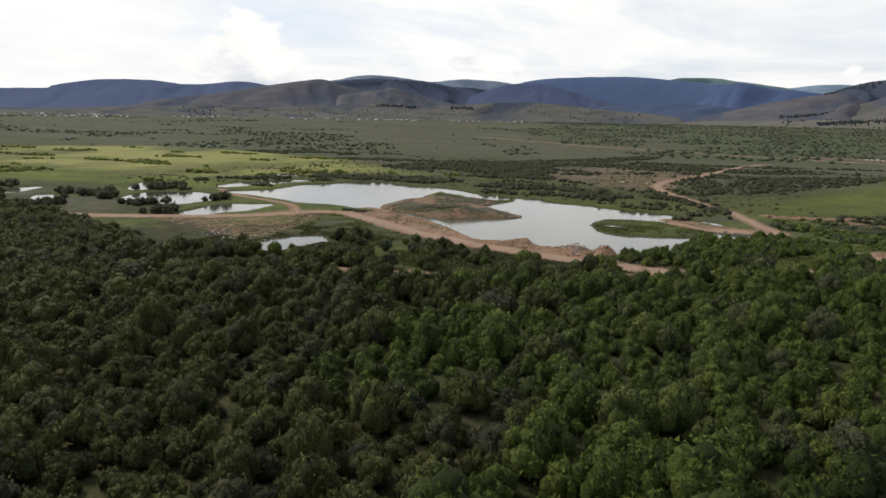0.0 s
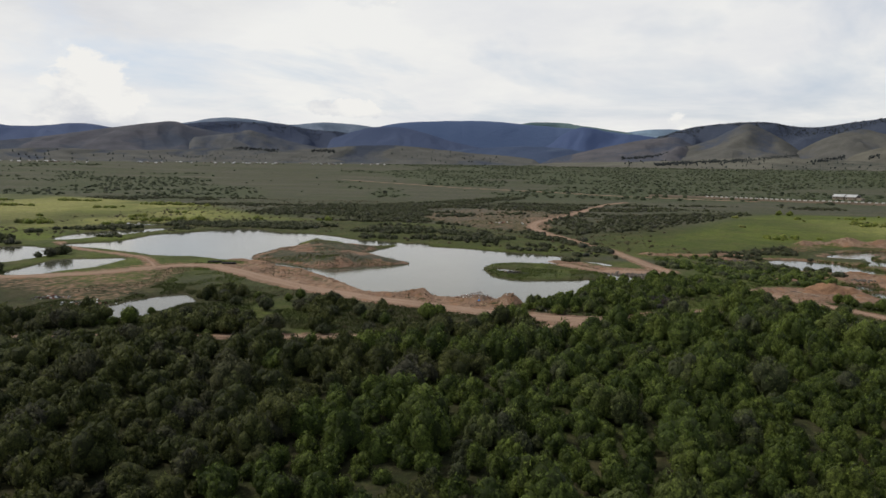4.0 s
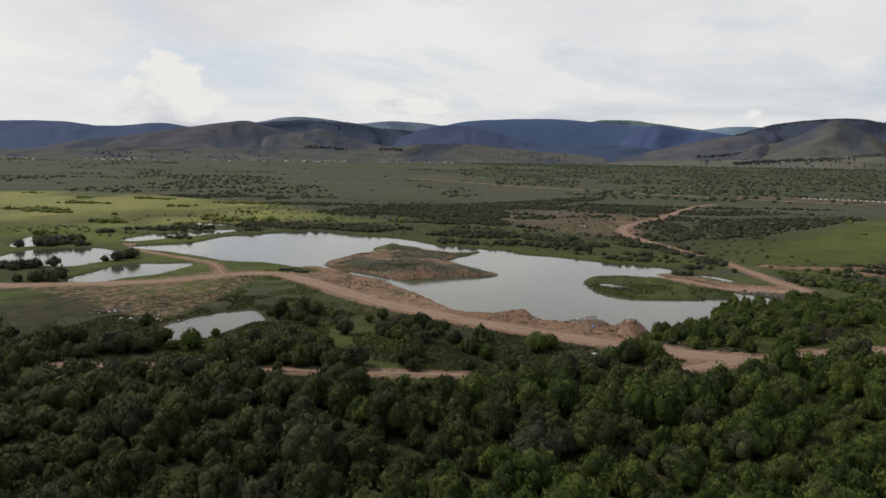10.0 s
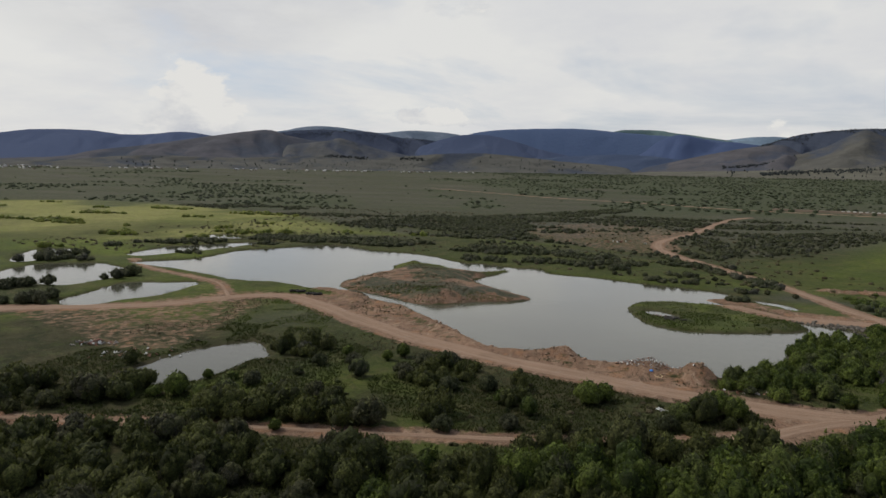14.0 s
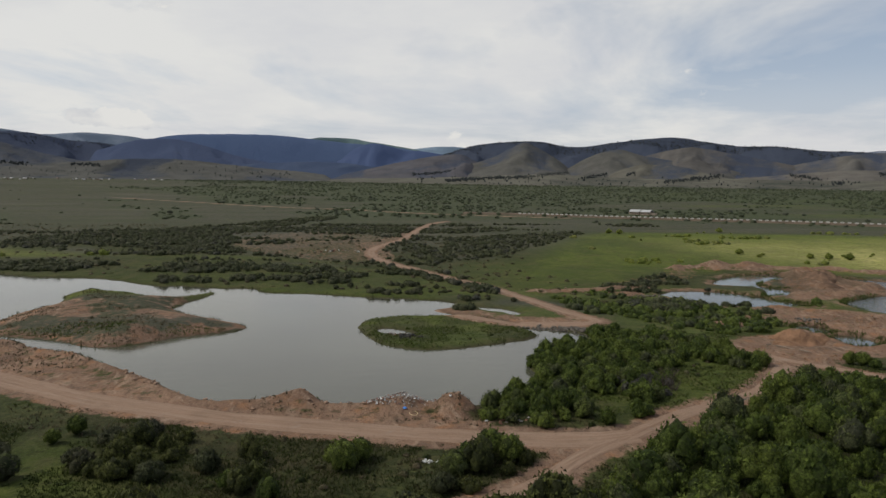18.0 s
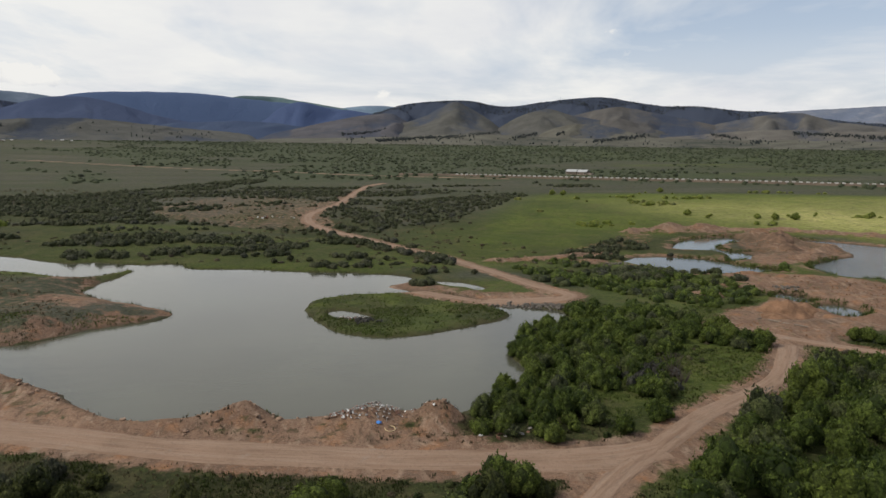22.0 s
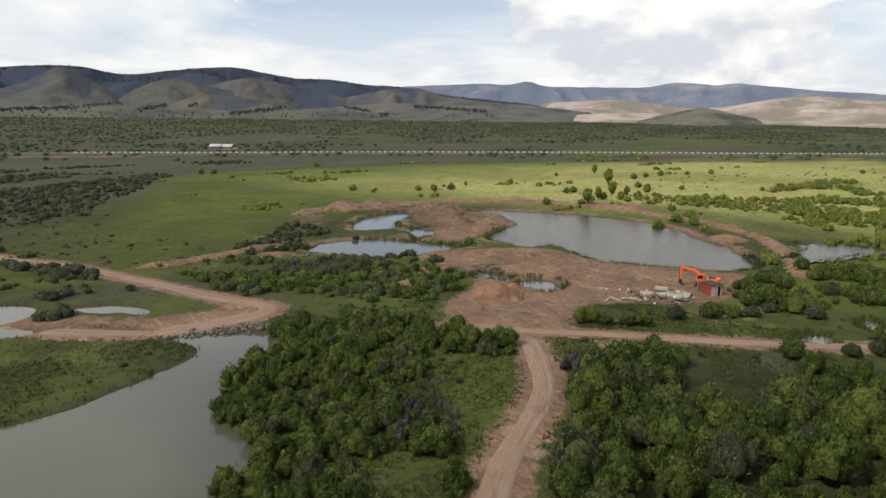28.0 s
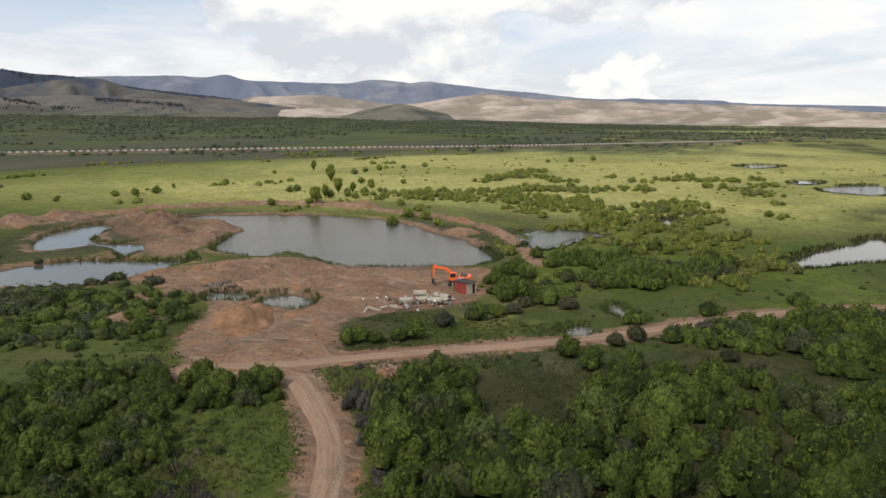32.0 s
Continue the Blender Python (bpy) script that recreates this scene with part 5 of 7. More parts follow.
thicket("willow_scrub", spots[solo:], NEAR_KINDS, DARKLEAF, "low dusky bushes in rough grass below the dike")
spots = np.concatenate([np.column_stack([cx + rng.normal(size=n) * wide, cy + rng.normal(size=n) * wide, 0.26 + 0.3 * rng.random(n)]) for cx, cy, wide, n in ((-2.5, 160.5, 2.2, 16), (2.5, 163.5, 1.6, 9), (23.5, 160.5, 1.3, 7), (18.5, 155.5, 1.2, 6), (13.5, 150.5, 1.2, 7), (-20.0, 166.5, 1.2, 5))])
spots = spots[(waters(spots[:, 0], spots[:, 1])[0] > 0.3) & (road_distance(spots[:, 0], spots[:, 1]) > 0.8)]
thicket("grey_scrub", spots, NEAR_KINDS, GREYLEAF, "grey half-dead bushes among the willows")
def verge(x, y):
    edge = np.interp(x, *NORTH_EDGE)
    return (y < edge - 0.5) & (y > edge - 7) & (bumps(x, y, 8, 2, 99) > 0.40)


spots = scatter((-85, 95), (26, 162), 2.9, verge, (0.95, 1.45))
leafy = spots[:, 0] > -48
thicket("willow_thicket", spots[leafy], NEAR_KINDS, LEAF, "tall green willows along the southern road")
thicket("alder_thicket", spots[~leafy], NEAR_KINDS, DARKLEAF, "tall grey-brown bushes, darkened for cloud shade, along the sandy track")
# scrub behind the first stretch of the way
spots = scatter((-190, -70), (190, 112), 4.6, lambda x, y: (y < np.interp(x, *NORTH_EDGE)) & ~in_south(x, y) & ((y < 46 - 0.3 * x) | (x > 60)) & (bumps(x, y, 16, 3, 52) > 0.3), (1.3, 2.3))
thicket("willow_thicket", spots, FAR_KINDS, LEAF, "low green willow thicket stretching along the flood plain")
# scrub on the flats north of the lake
FLATS = lambda x, y: (outline_distance(x, y, SHORES["lake"], 20.0) > 3) & (outline_distance(x, y, MEADOWS[0], 20.0) > 4) & (outline_distance(x, y, MEADOWS[1], 20.0) > 2)
spots = scatter((-330, 225), (60, 330), 2.5, lambda x, y: FLATS(x, y) & (bumps(x * 0.6, y * 1.6, 20, 3, 55) > 0.565), (0.6, 1.2))
thicket("flood_scrub", spots, LOW_KINDS, FARLEAF, "grey-green shrubs dotted over the flats")
ROADSIDE = rounded([(-38, 396), (-16, 328), (1, 342), (50, 412), (70, 444), (77, 474), (40, 462), (-4, 425), (-12, 380), (-26, 412)])
spots = scatter((-460, 330), (160, 560), 3.7, lambda x, y: FLATS(x, y) & ((bumps(x * 0.5, y * 1.5, 34, 3, 56) > 0.575 + 0.07 * (x < -150)) | within(x, y, ROADSIDE)) & ((outline_distance(x, y, BARES[4], 20.0) > 0) | (bumps(x, y, 12, 2, 91) > 0.56)), (0.45, 1.15))
thicket("flood_scrub", spots, LOW_KINDS, FARLEAF, "dark scrub belt across the plain")
BELT = rounded([(-152, 352), (-92, 356), (-112, 425), (-125, 470), (-82, 630), (-102, 655), (-165, 515), (-215, 462), (-230, 430), (-195, 380)])
spots = scatter((-345, 350), (-75, 660), 3.1, lambda x, y: within(x, y, BELT) & (bumps(x * 0.6, y, 14, 3, 68) > 0.45) & (outline_distance(x, y, BARES[4], 20.0) > 0), (0.45, 1.25))
thicket("flood_scrub", spots, LOW_KINDS, FARLEAF, "dense grey-green scrub belt beyond the lake")
spots = scatter((-300, 240), (20, 560), 3.1, lambda x, y: chance(x, 0.34) & (outline_distance(x, y, SHORES["lake"], 20.0) > 4) & (bumps(x, y, 20, 2, 69) > 0.42), (0.22, 0.75))
thicket("dry_scrub", spots, FAR_KINDS, DRYWEED, "low brown weeds and dry shrubs over the flats", "weeds")
spots = scatter((-50, 250), (12, 335), 2.6, lambda x, y: (line_distance(x, y, TRACKS["north"][1]) < 9) & (x < np.interp(y, [250, 271, 288, 311, 335], [2, -6, -14, -25, -35])) & (bumps(x, y, 8, 2, 78) > 0.44), (0.6, 1.25))
thicket("flood_scrub", spots, LOW_KINDS, FARLEAF, "grey-green bushes lining the winding dirt road")
spots = scatter((-700, 240), (-150, 520), 4.2, lambda x, y: (outline_distance(x, y, MEADOWS[1], 20.0) < 0) & (bumps(x * 0.5, y * 1.4, 24, 3, 63) > 0.69), (0.8, 1.5))
thicket("meadow_scrub", spots, LOW_KINDS, LIGHTLEAF, "low green shrubs over the western meadow")
spots = scatter((-300, 140), (-145, 262), 3.4, lambda x, y: (y > np.interp(x, *NORTH_EDGE)) & (waters(x, y)[0] < 9 + 8 * bumps(x, y, 20, 2, 65)) & (bumps(x, y, 13, 3, 64) > 0.62) & (x + 0.5 * y < -62) & (outline_distance(x, y, SHORES["lake"], 14.0) > 6), (0.6, 1.2))
thicket("pond_scrub", spots, MID_KINDS, FARLEAF, "dark bushes crowding round the western ponds")
spots = scatter((8, 182), (78, 268), 2.7, lambda x, y: (outline_distance(x, y, BARES[0]) > 1.5) & (outline_distance(x, y, BARES[1]) > 2) & (outline_distance(x, y, BARES[3]) > 1) & (bumps(x, y, 12, 3, 57) > 0.43) & (y < 262 - 0.3 * x), (0.5, 1.15))
thicket("pond_scrub", spots, LOW_KINDS, LEAF, "green shrubs between the road and the digging ponds")
YARDSIDE = rounded([(77, 167), (86, 171), (102, 170), (120, 160), (128, 146), (118, 132), (104, 128), (92, 136), (80, 147), (71, 157)])
spots = scatter((60, 105), (130, 175), 2.7, lambda x, y: (within(x, y, YARDSIDE) & (bumps(x, y, 10, 3, 75) > 0.40)) | (~within(x, y, YARDSIDE) & (y < 206 - x) & (y > 168 - x) & (bumps(x, y, 9, 2, 76) > 0.46)), (0.5, 1.15))
thicket("willow_scrub", spots, MID_KINDS, LEAF, "green willow bushes between the yard and the sandy road")
WET = rounded([(166, 246), (207, 250), (278, 242), (355, 254), (280, 212), (201, 174), (175, 160), (200, 150), (172, 130), (127, 128), (98, 148), (104, 160), (150, 180), (152, 200), (160, 222)])
spots = scatter((82, 118), (330, 272), 3.2, lambda x, y: (bumps(x, y, 16, 3, 58) > np.where(within(x, y, WET), 0.46 + 0.05 * (x > 165), 0.645)) & (road_distance(x, y) > 3) & (line_distance(x, y, RIDGES[2][2]) > 4) & (y > 0.2 * x + 60) & (y < 272 - 0.12 * (x - 80)) & ~((x < 98) & (y > 172)), (0.32, 0.92))
thicket("meadow_scrub", spots, MID_KINDS, LIGHTLEAF, "bright green shrubs over the eastern wet meadow")
spots = scatter((150, 70), (460, 300), 4.0, lambda x, y: chance(x, 0.10) & (bumps(x, y, 30, 2, 72) > 0.42) & ~within(x, y, WET), (0.22, 0.6))
thicket("meadow_scrub", spots, LOW_KINDS, LIGHTLEAF, "tiny shrubs dotted over the yellow-green pasture")
spots = scatter((60, 300), (520, 480), 4.5, lambda x, y: (bumps(x * 0.6, y * 1.2, 20, 3, 59) > 0.735), (0.5, 1.3))
thicket("meadow_scrub", spots, LOW_KINDS, LIGHTLEAF, "scattered small shrubs in the bright meadow")


def rank_grass(x, y):
    open_ground = (outline_distance(x, y, BARES[0]) > 1) & (bumps(x, y, 6, 2, 77) > 0.45)
    return open_ground & chance(x, 0.5) & (road_distance(x, y) > 1.6) & ~((x < -25) & (y > 150))


spots = scatter((-118, 100), (125, 200), 1.9, lambda x, y: rank_grass(x, y) & chance(x, 0.45) & (y > np.interp(x, *NORTH_EDGE) - 4), (0.14, 0.38))
thicket("rank_weeds", spots, LOW_KINDS, REED, "clumps of rank green weeds in the grass", "weeds")
spots = scatter((-118, 100), (60, 190), 2.2, lambda x, y: rank_grass(x, y) & chance(x, 0.3) & (y > np.interp(x, *NORTH_EDGE) - 4), (0.14, 0.40))
thicket("dry_weeds", spots, LOW_KINDS, DRYWEED, "clumps of dry brown weeds in the grass", "weeds")


def far_keep(x, y):
    r = np.hypot(x + 25, y - 60)
    heading = np.degrees(np.arctan2(-(x + 25), y - 60))
    return (r > 520) & (heading > -100) & (heading < 60) & ((bumps(x, y, 42, 3, 95) < 0.12 + 0.46 * far_share(x, y)) | chance(x, 0.008)) & (outline_distance(x, y, MEADOWS[0], 20.0) > 10) & (outline_distance(x, y, MEADOWS[1], 20.0) > 5)


spots = scatter((-1700, -150), (2150, 2350), 13.0, far_keep, (0.8, 2.4))
thicket("distant_scrub", spots, FAR_KINDS, FARBRUSH, "dark belts of scrub across the distant plain")


# ---- things ----
def thing(name, m, label, category, group=""):
    ob = new(name)
    ob.empty_display_size = 0.4
    ob.matrix_world = m
    return tagged(ob, label, category, group)


def part(name, bm, mat, parent, label=""):
    data = bpy.data.meshes.new(name)
    bm.normal_update()
    bm.to_mesh(data)
    bm.free()
    data.materials.append(mat)
    ob = new(name, data)
    ob.parent = parent
    return tagged(ob, label)


def block(*boxes, bevel=0.0, bm=None):
    """Boxes as (centre, size, turn about z), with softened edges."""
    bm = bm or bmesh.new()
    for centre, size, turn in boxes:
        made = bmesh.ops.create_cube(bm, size=1.0, matrix=Matrix.Translation(centre) @ Matrix.Rotation(radians(turn), 4, "Z") @ Matrix.Diagonal((*size, 1)))
        if bevel:
            edges = list({e for v in made["verts"] for e in v.link_edges})
            bmesh.ops.bevel(bm, geom=edges, offset=bevel, segments=1, affect="EDGES")
    return bm


def rod(a, b, r, r2=None, sides=10, bm=None):
    bm = bm or bmesh.new()
    a, b = Vector(a), Vector(b)
    turn = (b - a).to_track_quat("Z", "Y").to_matrix().to_4x4()
    bmesh.ops.create_cone(bm, cap_ends=True, segments=sides, radius1=r, radius2=r if r2 is None else r2, depth=(b - a).length, matrix=Matrix.Translation((a + b) / 2) @ turn)
    return bm


def slab(outline, low, high, axis=1, bm=None):
    """A flat outline in x and z given thickness in y (axis 1), or in x and y given height (axis 2)."""
    bm = bm or bmesh.new()
    def at(p, d):
        return (p[0], d, p[1]) if axis == 1 else (p[0], p[1], d)
    one, two = [bm.verts.new(at(p, low)) for p in outline], [bm.verts.new(at(p, high)) for p in outline]
    bm.faces.new(one), bm.faces.new(two[::-1])
    for i in range(len(outline)):
        j = (i + 1) % len(outline)
        bm.faces.new((one[j], one[i], two[i], two[j]))
    bmesh.ops.recalc_face_normals(bm, faces=bm.faces)
    return bm


def level(x, y):
    return float(height(np.array([x]), np.array([y]))[0])


ORANGE = plain_material("orange_paint", (0.62, 0.095, 0.018), (0.78, 0.15, 0.03), 0.45, 0.5, 2.0)
DARKSTEEL = plain_material("dark_steel", (0.018, 0.017, 0.016), (0.055, 0.048, 0.042), 0.6, 0.5, 4.0, 0.4)
GLASS = plain_material("cab_glass", (0.010, 0.013, 0.015), (0.020, 0.024, 0.028), 0.06, 0.6, 1.0, 0.0, 0.0)
CHROME = plain_material("polished_rod", (0.45, 0.45, 0.46), (0.6, 0.6, 0.6), 0.25, 0.5, 2.0, 1.0)
CONCRETE = plain_material("weathered_concrete", (0.25, 0.225, 0.185), (0.40, 0.365, 0.31), 0.9, 0.2, 1.6)
REDBOARD = plain_material("dark_red_boards", (0.17, 0.030, 0.026), (0.26, 0.055, 0.045), 0.8, 0.2, 2.2)
PALEBOARD = plain_material("whitewashed_boards", (0.30, 0.255, 0.20), (0.50, 0.45, 0.38), 0.85, 0.2, 2.0)
TARROOF = plain_material("tar_roof", (0.035, 0.030, 0.028), (0.085, 0.070, 0.062), 0.85, 0.2, 2.0)
SHADEHOLE = plain_material("painted_interior_shade", (0.012, 0.010, 0.009), (0.02, 0.017, 0.015), 0.9, 0.1, 1.0)
WHITEPAINT = plain_material("white_paint", (0.70, 0.70, 0.68), (0.85, 0.85, 0.83), 0.7, 0.3, 1.0)
GREYROOF = plain_material("sheet_roof", (0.30, 0.305, 0.31), (0.46, 0.465, 0.465), 0.6, 0.4, 0.6)
BROWNROOF = plain_material("brown_roof", (0.12, 0.085, 0.07), (0.20, 0.15, 0.125), 0.8, 0.3, 0.6)
WALLWOOD = plain_material("log_wall", (0.16, 0.125, 0.095), (0.28, 0.235, 0.19), 0.85, 0.2, 0.6)
STONE = plain_material("grey_rubble", (0.075, 0.066, 0.056), (0.20, 0.178, 0.15), 0.9, 0.2, 3.0)
RUBBISH = plain_material("white_plastic", (0.55, 0.55, 0.53), (0.80, 0.80, 0.78), 0.6, 0.4, 5.0)
RUBBISH_GREY = plain_material("grey_rubbish", (0.20, 0.185, 0.17), (0.40, 0.37, 0.34), 0.8, 0.2, 5.0)
RUBBISH_BROWN = plain_material("brown_rubbish", (0.16, 0.085, 0.06), (0.27, 0.15, 0.11), 0.85, 0.2, 5.0)
BLUE = plain_material("blue_plastic", (0.03, 0.16, 0.50), (0.06, 0.25, 0.65), 0.5, 0.4, 5.0)
RUBBER = plain_material("black_rubber", (0.012, 0.012, 0.012), (0.035, 0.033, 0.031), 0.85, 0.2, 6.0)
EMBANK = plain_material("dull_brown_earth", (0.085, 0.070, 0.052), (0.15, 0.115, 0.085), 0.95, 0.1, 0.15)
STRAW = plain_material("yellow_hose", (0.48, 0.36, 0.20), (0.60, 0.47, 0.28), 0.7, 0.3, 5.0)


def build_excavator(x, y, heading):
    rig = thing("excavator", pose(x, y, level(x, y), 0, 0, heading) @ Matrix.Scale(0.86, 4), "orange crawler excavator with its arm lowered, parked on bare earth", "excavator")
    for side in (-1.25, 1.25):
        loop = [(-2.1, 0.45), (-1.85, 0.12), (-1.5, 0.0), (1.5, 0.0), (1.85, 0.12), (2.1, 0.45), (1.85, 0.78), (1.5, 0.88), (-1.5, 0.88), (-1.85, 0.78)]
        track = part("track", slab(loop, side - 0.3, side + 0.3), DARKSTEEL, rig, "black steel crawler track")
        for k in range(-4, 5):
            part("track_pad", block(((k * 0.42, side, 0.93), (0.3, 0.62, 0.08), 0)), DARKSTEEL, track)
        for k in (-1.5, -0.5, 0.5, 1.5):
            part("roller", rod((k, side - 0.34, 0.42), (k, side + 0.34, 0.42), 0.2), DARKSTEEL, track)
    part("turntable", rod((0, 0, 0.7), (0, 0, 1.16), 0.75, sides=16, bm=block(((0, 0, 0.62), (1.5, 2.0, 0.4), 0), bevel=0.05)), DARKSTEEL, rig)
    part("platform", block(((-0.5, 0, 1.22), (4.2, 2.5, 0.16), 0), bevel=0.04), ORANGE, rig)
    hood = part("engine_hood", block(((-1.3, 0.05, 1.68), (2.0, 2.4, 0.78), 0), bevel=0.09), ORANGE, rig)
    part("hood_cover", block(((-1.4, 0.1, 2.12), (1.5, 1.5, 0.12), 0), bevel=0.03), DARKSTEEL, hood, "dark grey hood cover")
    for side in (-1.16, 1.26):
        part("side_stripe", block(((-1.3, side, 1.75), (1.5, 0.02, 0.22), 0)), WHITEPAINT, hood, "white stripe along the hood")
    part("counterweight", slab([(-2.95, -1.1), (-2.7, -1.3), (-2.2, -1.35), (-2.2, 1.35), (-2.7, 1.3), (-2.95, 1.1)], 1.2, 2.15, 2), ORANGE, rig)
    part("tool_box", block(((0.85, -0.85, 1.6), (1.3, 0.8, 0.6), 0), bevel=0.05), ORANGE, rig)
    cab = part("cab", slab([(0.15, 1.3), (1.75, 1.3), (1.85, 1.75), (1.5, 2.92), (0.25, 2.98), (0.15, 2.7)], 0.35, 1.3), ORANGE, rig)
    part("windscreen", slab([(1.84, 1.6), (1.88, 1.78), (1.54, 2.84), (1.48, 2.80)], 0.42, 1.22), GLASS, cab, "dark glass windscreen")
    for wall in (0.335, 1.31):
        part("side_window", slab([(0.35, 1.95), (1.62, 1.95), (1.42, 2.78), (0.38, 2.8)], wall, wall + 0.01), GLASS, cab, "dark glass side window")
    part("exhaust", rod((-1.0, -0.6, 2.2), (-1.0, -0.6, 2.85), 0.07), DARKSTEEL, rig)
    boom = part("boom", slab([(0.35, 1.35), (0.75, 1.35), (2.0, 2.75), (2.8, 3.35), (5.0, 3.72), (5.15, 3.95), (4.95, 4.1), (2.7, 3.92), (1.7, 3.45), (0.3, 1.75)], -0.26, 0.26), ORANGE, rig)
    arm = part("arm", slab([(4.6, 4.3), (5.0, 4.45), (5.35, 4.2), (5.42, 3.3), (5.32, 1.25), (5.12, 1.15), (4.98, 3.3), (4.7, 3.85)], -0.2, 0.2), ORANGE, rig)
    part("bucket", slab([(5.3, 1.45), (5.55, 1.1), (5.6, 0.55), (5.2, 0.1), (4.55, 0.02), (4.5, 0.1), (4.95, 0.4), (5.05, 0.95)], -0.55, 0.55), DARKSTEEL, rig, "worn dark steel bucket")
    for side in (-0.34, 0.34):
        lift = part("lift_cylinder", rod((1.0, side, 1.3), (1.6, side, 2.2), 0.09), DARKSTEEL, boom)
        part("piston", rod((1.6, side, 2.2), (2.35, side, 3.25), 0.05), CHROME, lift)
    push = part("arm_cylinder", rod((2.6, 0, 4.05), (3.7, 0, 4.3), 0.09), DARKSTEEL, boom)
    part("piston", rod((3.7, 0, 4.3), (4.75, 0, 4.42), 0.05), CHROME, push)
    part("bucket_cylinder", rod((5.45, 0, 3.4), (5.62, 0, 1.9), 0.07), DARKSTEEL, arm)
    part("bucket_link", rod((5.62, 0, 1.9), (5.45, 0, 1.2), 0.06), DARKSTEEL, arm)


build_excavator(81.0, 174.8, 112)


def build_shed(x, y, heading):
    shed = thing("shed", pose(x, y, level(x, y) - 0.05, 0, 0, heading), "dark red board hut with whitewashed front and open doorway", "shed")
    for k in range(11):
        part("board", block(((-1.4 + k * 0.28, -1.1, 1.08), (0.26, 0.06, 2.1), 0)), REDBOARD, shed)
        part("board", block(((-1.4 + k * 0.28, 1.1, 1.08), (0.26, 0.06, 2.1), 0)), REDBOARD, shed)
    for k in range(8):
        part("board", block(((-1.55, -0.98 + k * 0.28, 1.08), (0.06, 0.26, 2.1), 0)), PALEBOARD, shed)
        if k not in (5, 6):
            part("front_board", block(((1.55, -0.98 + k * 0.28, 1.05), (0.06, 0.26, 2.04), 0)), PALEBOARD, shed, "whitewashed front board")
    part("lintel", block(((1.56, 0.55, 1.98), (0.07, 0.6, 0.22), 0)), PALEBOARD, shed)
    # Near-black floor and an added inner sheet paint the shade behind the doorway.
    part("floor", block(((0, 0, 0.06), (3.0, 2.1, 0.1), 0)), SHADEHOLE, shed)
    part("doorway_shade_sheet", block(((0.6, 0, 1.0), (0.05, 2.0, 1.9), 0)), SHADEHOLE, shed)
    part("roof", block(((0, 0, 2.22), (3.5, 2.6, 0.1), 0), bevel=0.02), TARROOF, shed, "dark tar-paper roof")
    part("open_door", block(((-1.75, -1.4, 1.0), (0.06, 0.8, 1.8), 25)), PALEBOARD, shed, "loose white door panel leaning outside")


build_shed(76.5, 171.2, 246)
for k in range(3):
    plank = tagged(part("plank", block(((0, 0, 0.06), (2.2, 0.22, 0.08), 0), bevel=0.01), WALLWOOD, None), "grey weathered plank lying before the hut", "plank", "planks before the hut")
    plank.matrix_world = pose(73.9 + 0.25 * k, 168.9 - 0.3 * k, level(73.9, 168.9) + 0.01 * k, 0, 0, -52 + 5 * k)
for x, y, turn, long in ((34.5, 188.1, 30, 1.6), (35.5, 184.2, -64, 3.6), (37.4, 181.2, -60, 2.2)):
    pole = tagged(part("pole", rod((-long / 2, 0, 0.12), (long / 2, 0, 0.12), 0.13, 0.10, 8), WALLWOOD, None), "pale cut timber pole lying on the bare yard", "pole", "poles on the yard")
    pole.matrix_world = pose(x, y, level(x, y), 0, 0, turn)


def concrete_pipe(x, y, lift, heading, length, radius, label):
    pipe = thing("concrete_pipe", pose(x, y, level(x, y) + lift, 0, 0, heading), label, "pipe", "concrete pipes in the yard")
    bm = bmesh.new()
    rings = []
    for s, r in ((-0.5, radius), (0.36, radius), (0.37, radius * 1.14), (0.5, radius * 1.14), (0.5, radius * 0.82), (-0.5, radius * 0.82)):
        rings.append([bm.verts.new((s * length, math.cos(a) * r, radius + math.sin(a) * r)) for a in np.linspace(0, 6.2832, 19)[:-1]])
    for a, b in zip(rings, rings[1:] + rings[:1]):
        for i in range(18):
            bm.faces.new((a[i], a[(i + 1) % 18], b[(i + 1) % 18], b[i]))
    bmesh.ops.recalc_face_normals(bm, faces=bm.faces)
    part("barrel", bm, CONCRETE, pipe)


for row in ((63.6, 176.3, 0.0, 120, 2.6, 0.62), (65.2, 174.2, 0.0, 128, 2.4, 0.60), (66.0, 172.0, 0.0, 116, 2.6, 0.64), (66.9, 170.6, 0.0, 60, 2.2, 0.70), (68.0, 175.4, 0.0, 118, 2.6, 0.66), (68.9, 173.2, 0.0, 35, 2.2, 0.78), (65.9, 174.9, 1.1, 120, 2.5, 0.58), (70.2, 172.2, 0.0, 80, 2.0, 0.75)):
    concrete_pipe(*row[:4], row[4] * 0.85, row[5] * 0.85, "stacked pale concrete pipe on the bare yard" if row[2] else "pale concrete pipe lying on the bare yard")
for k, (x, y, turn, size) in enumerate(((59.9, 181.9, 20, (3.6, 0.45, 0.3)), (60.2, 180.3, 70, (3.0, 0.4, 0.3)), (61.6, 178.9, -20, (2.4, 0.9, 0.18)), (62.2, 177.6, 45, (1.6, 0.8, 0.2)), (60.9, 176.6, 110, (1.9, 0.5, 0.22)))):
    beam = tagged(part("concrete_beam", block(((0, 0, size[2] / 2), size, 0), bevel=0.03), CONCRETE, None), "broken pale concrete beam lying on the ground", "beam", "concrete beams in the yard")
    beam.matrix_world = pose(x, y, level(x, y), 0, 0, turn)


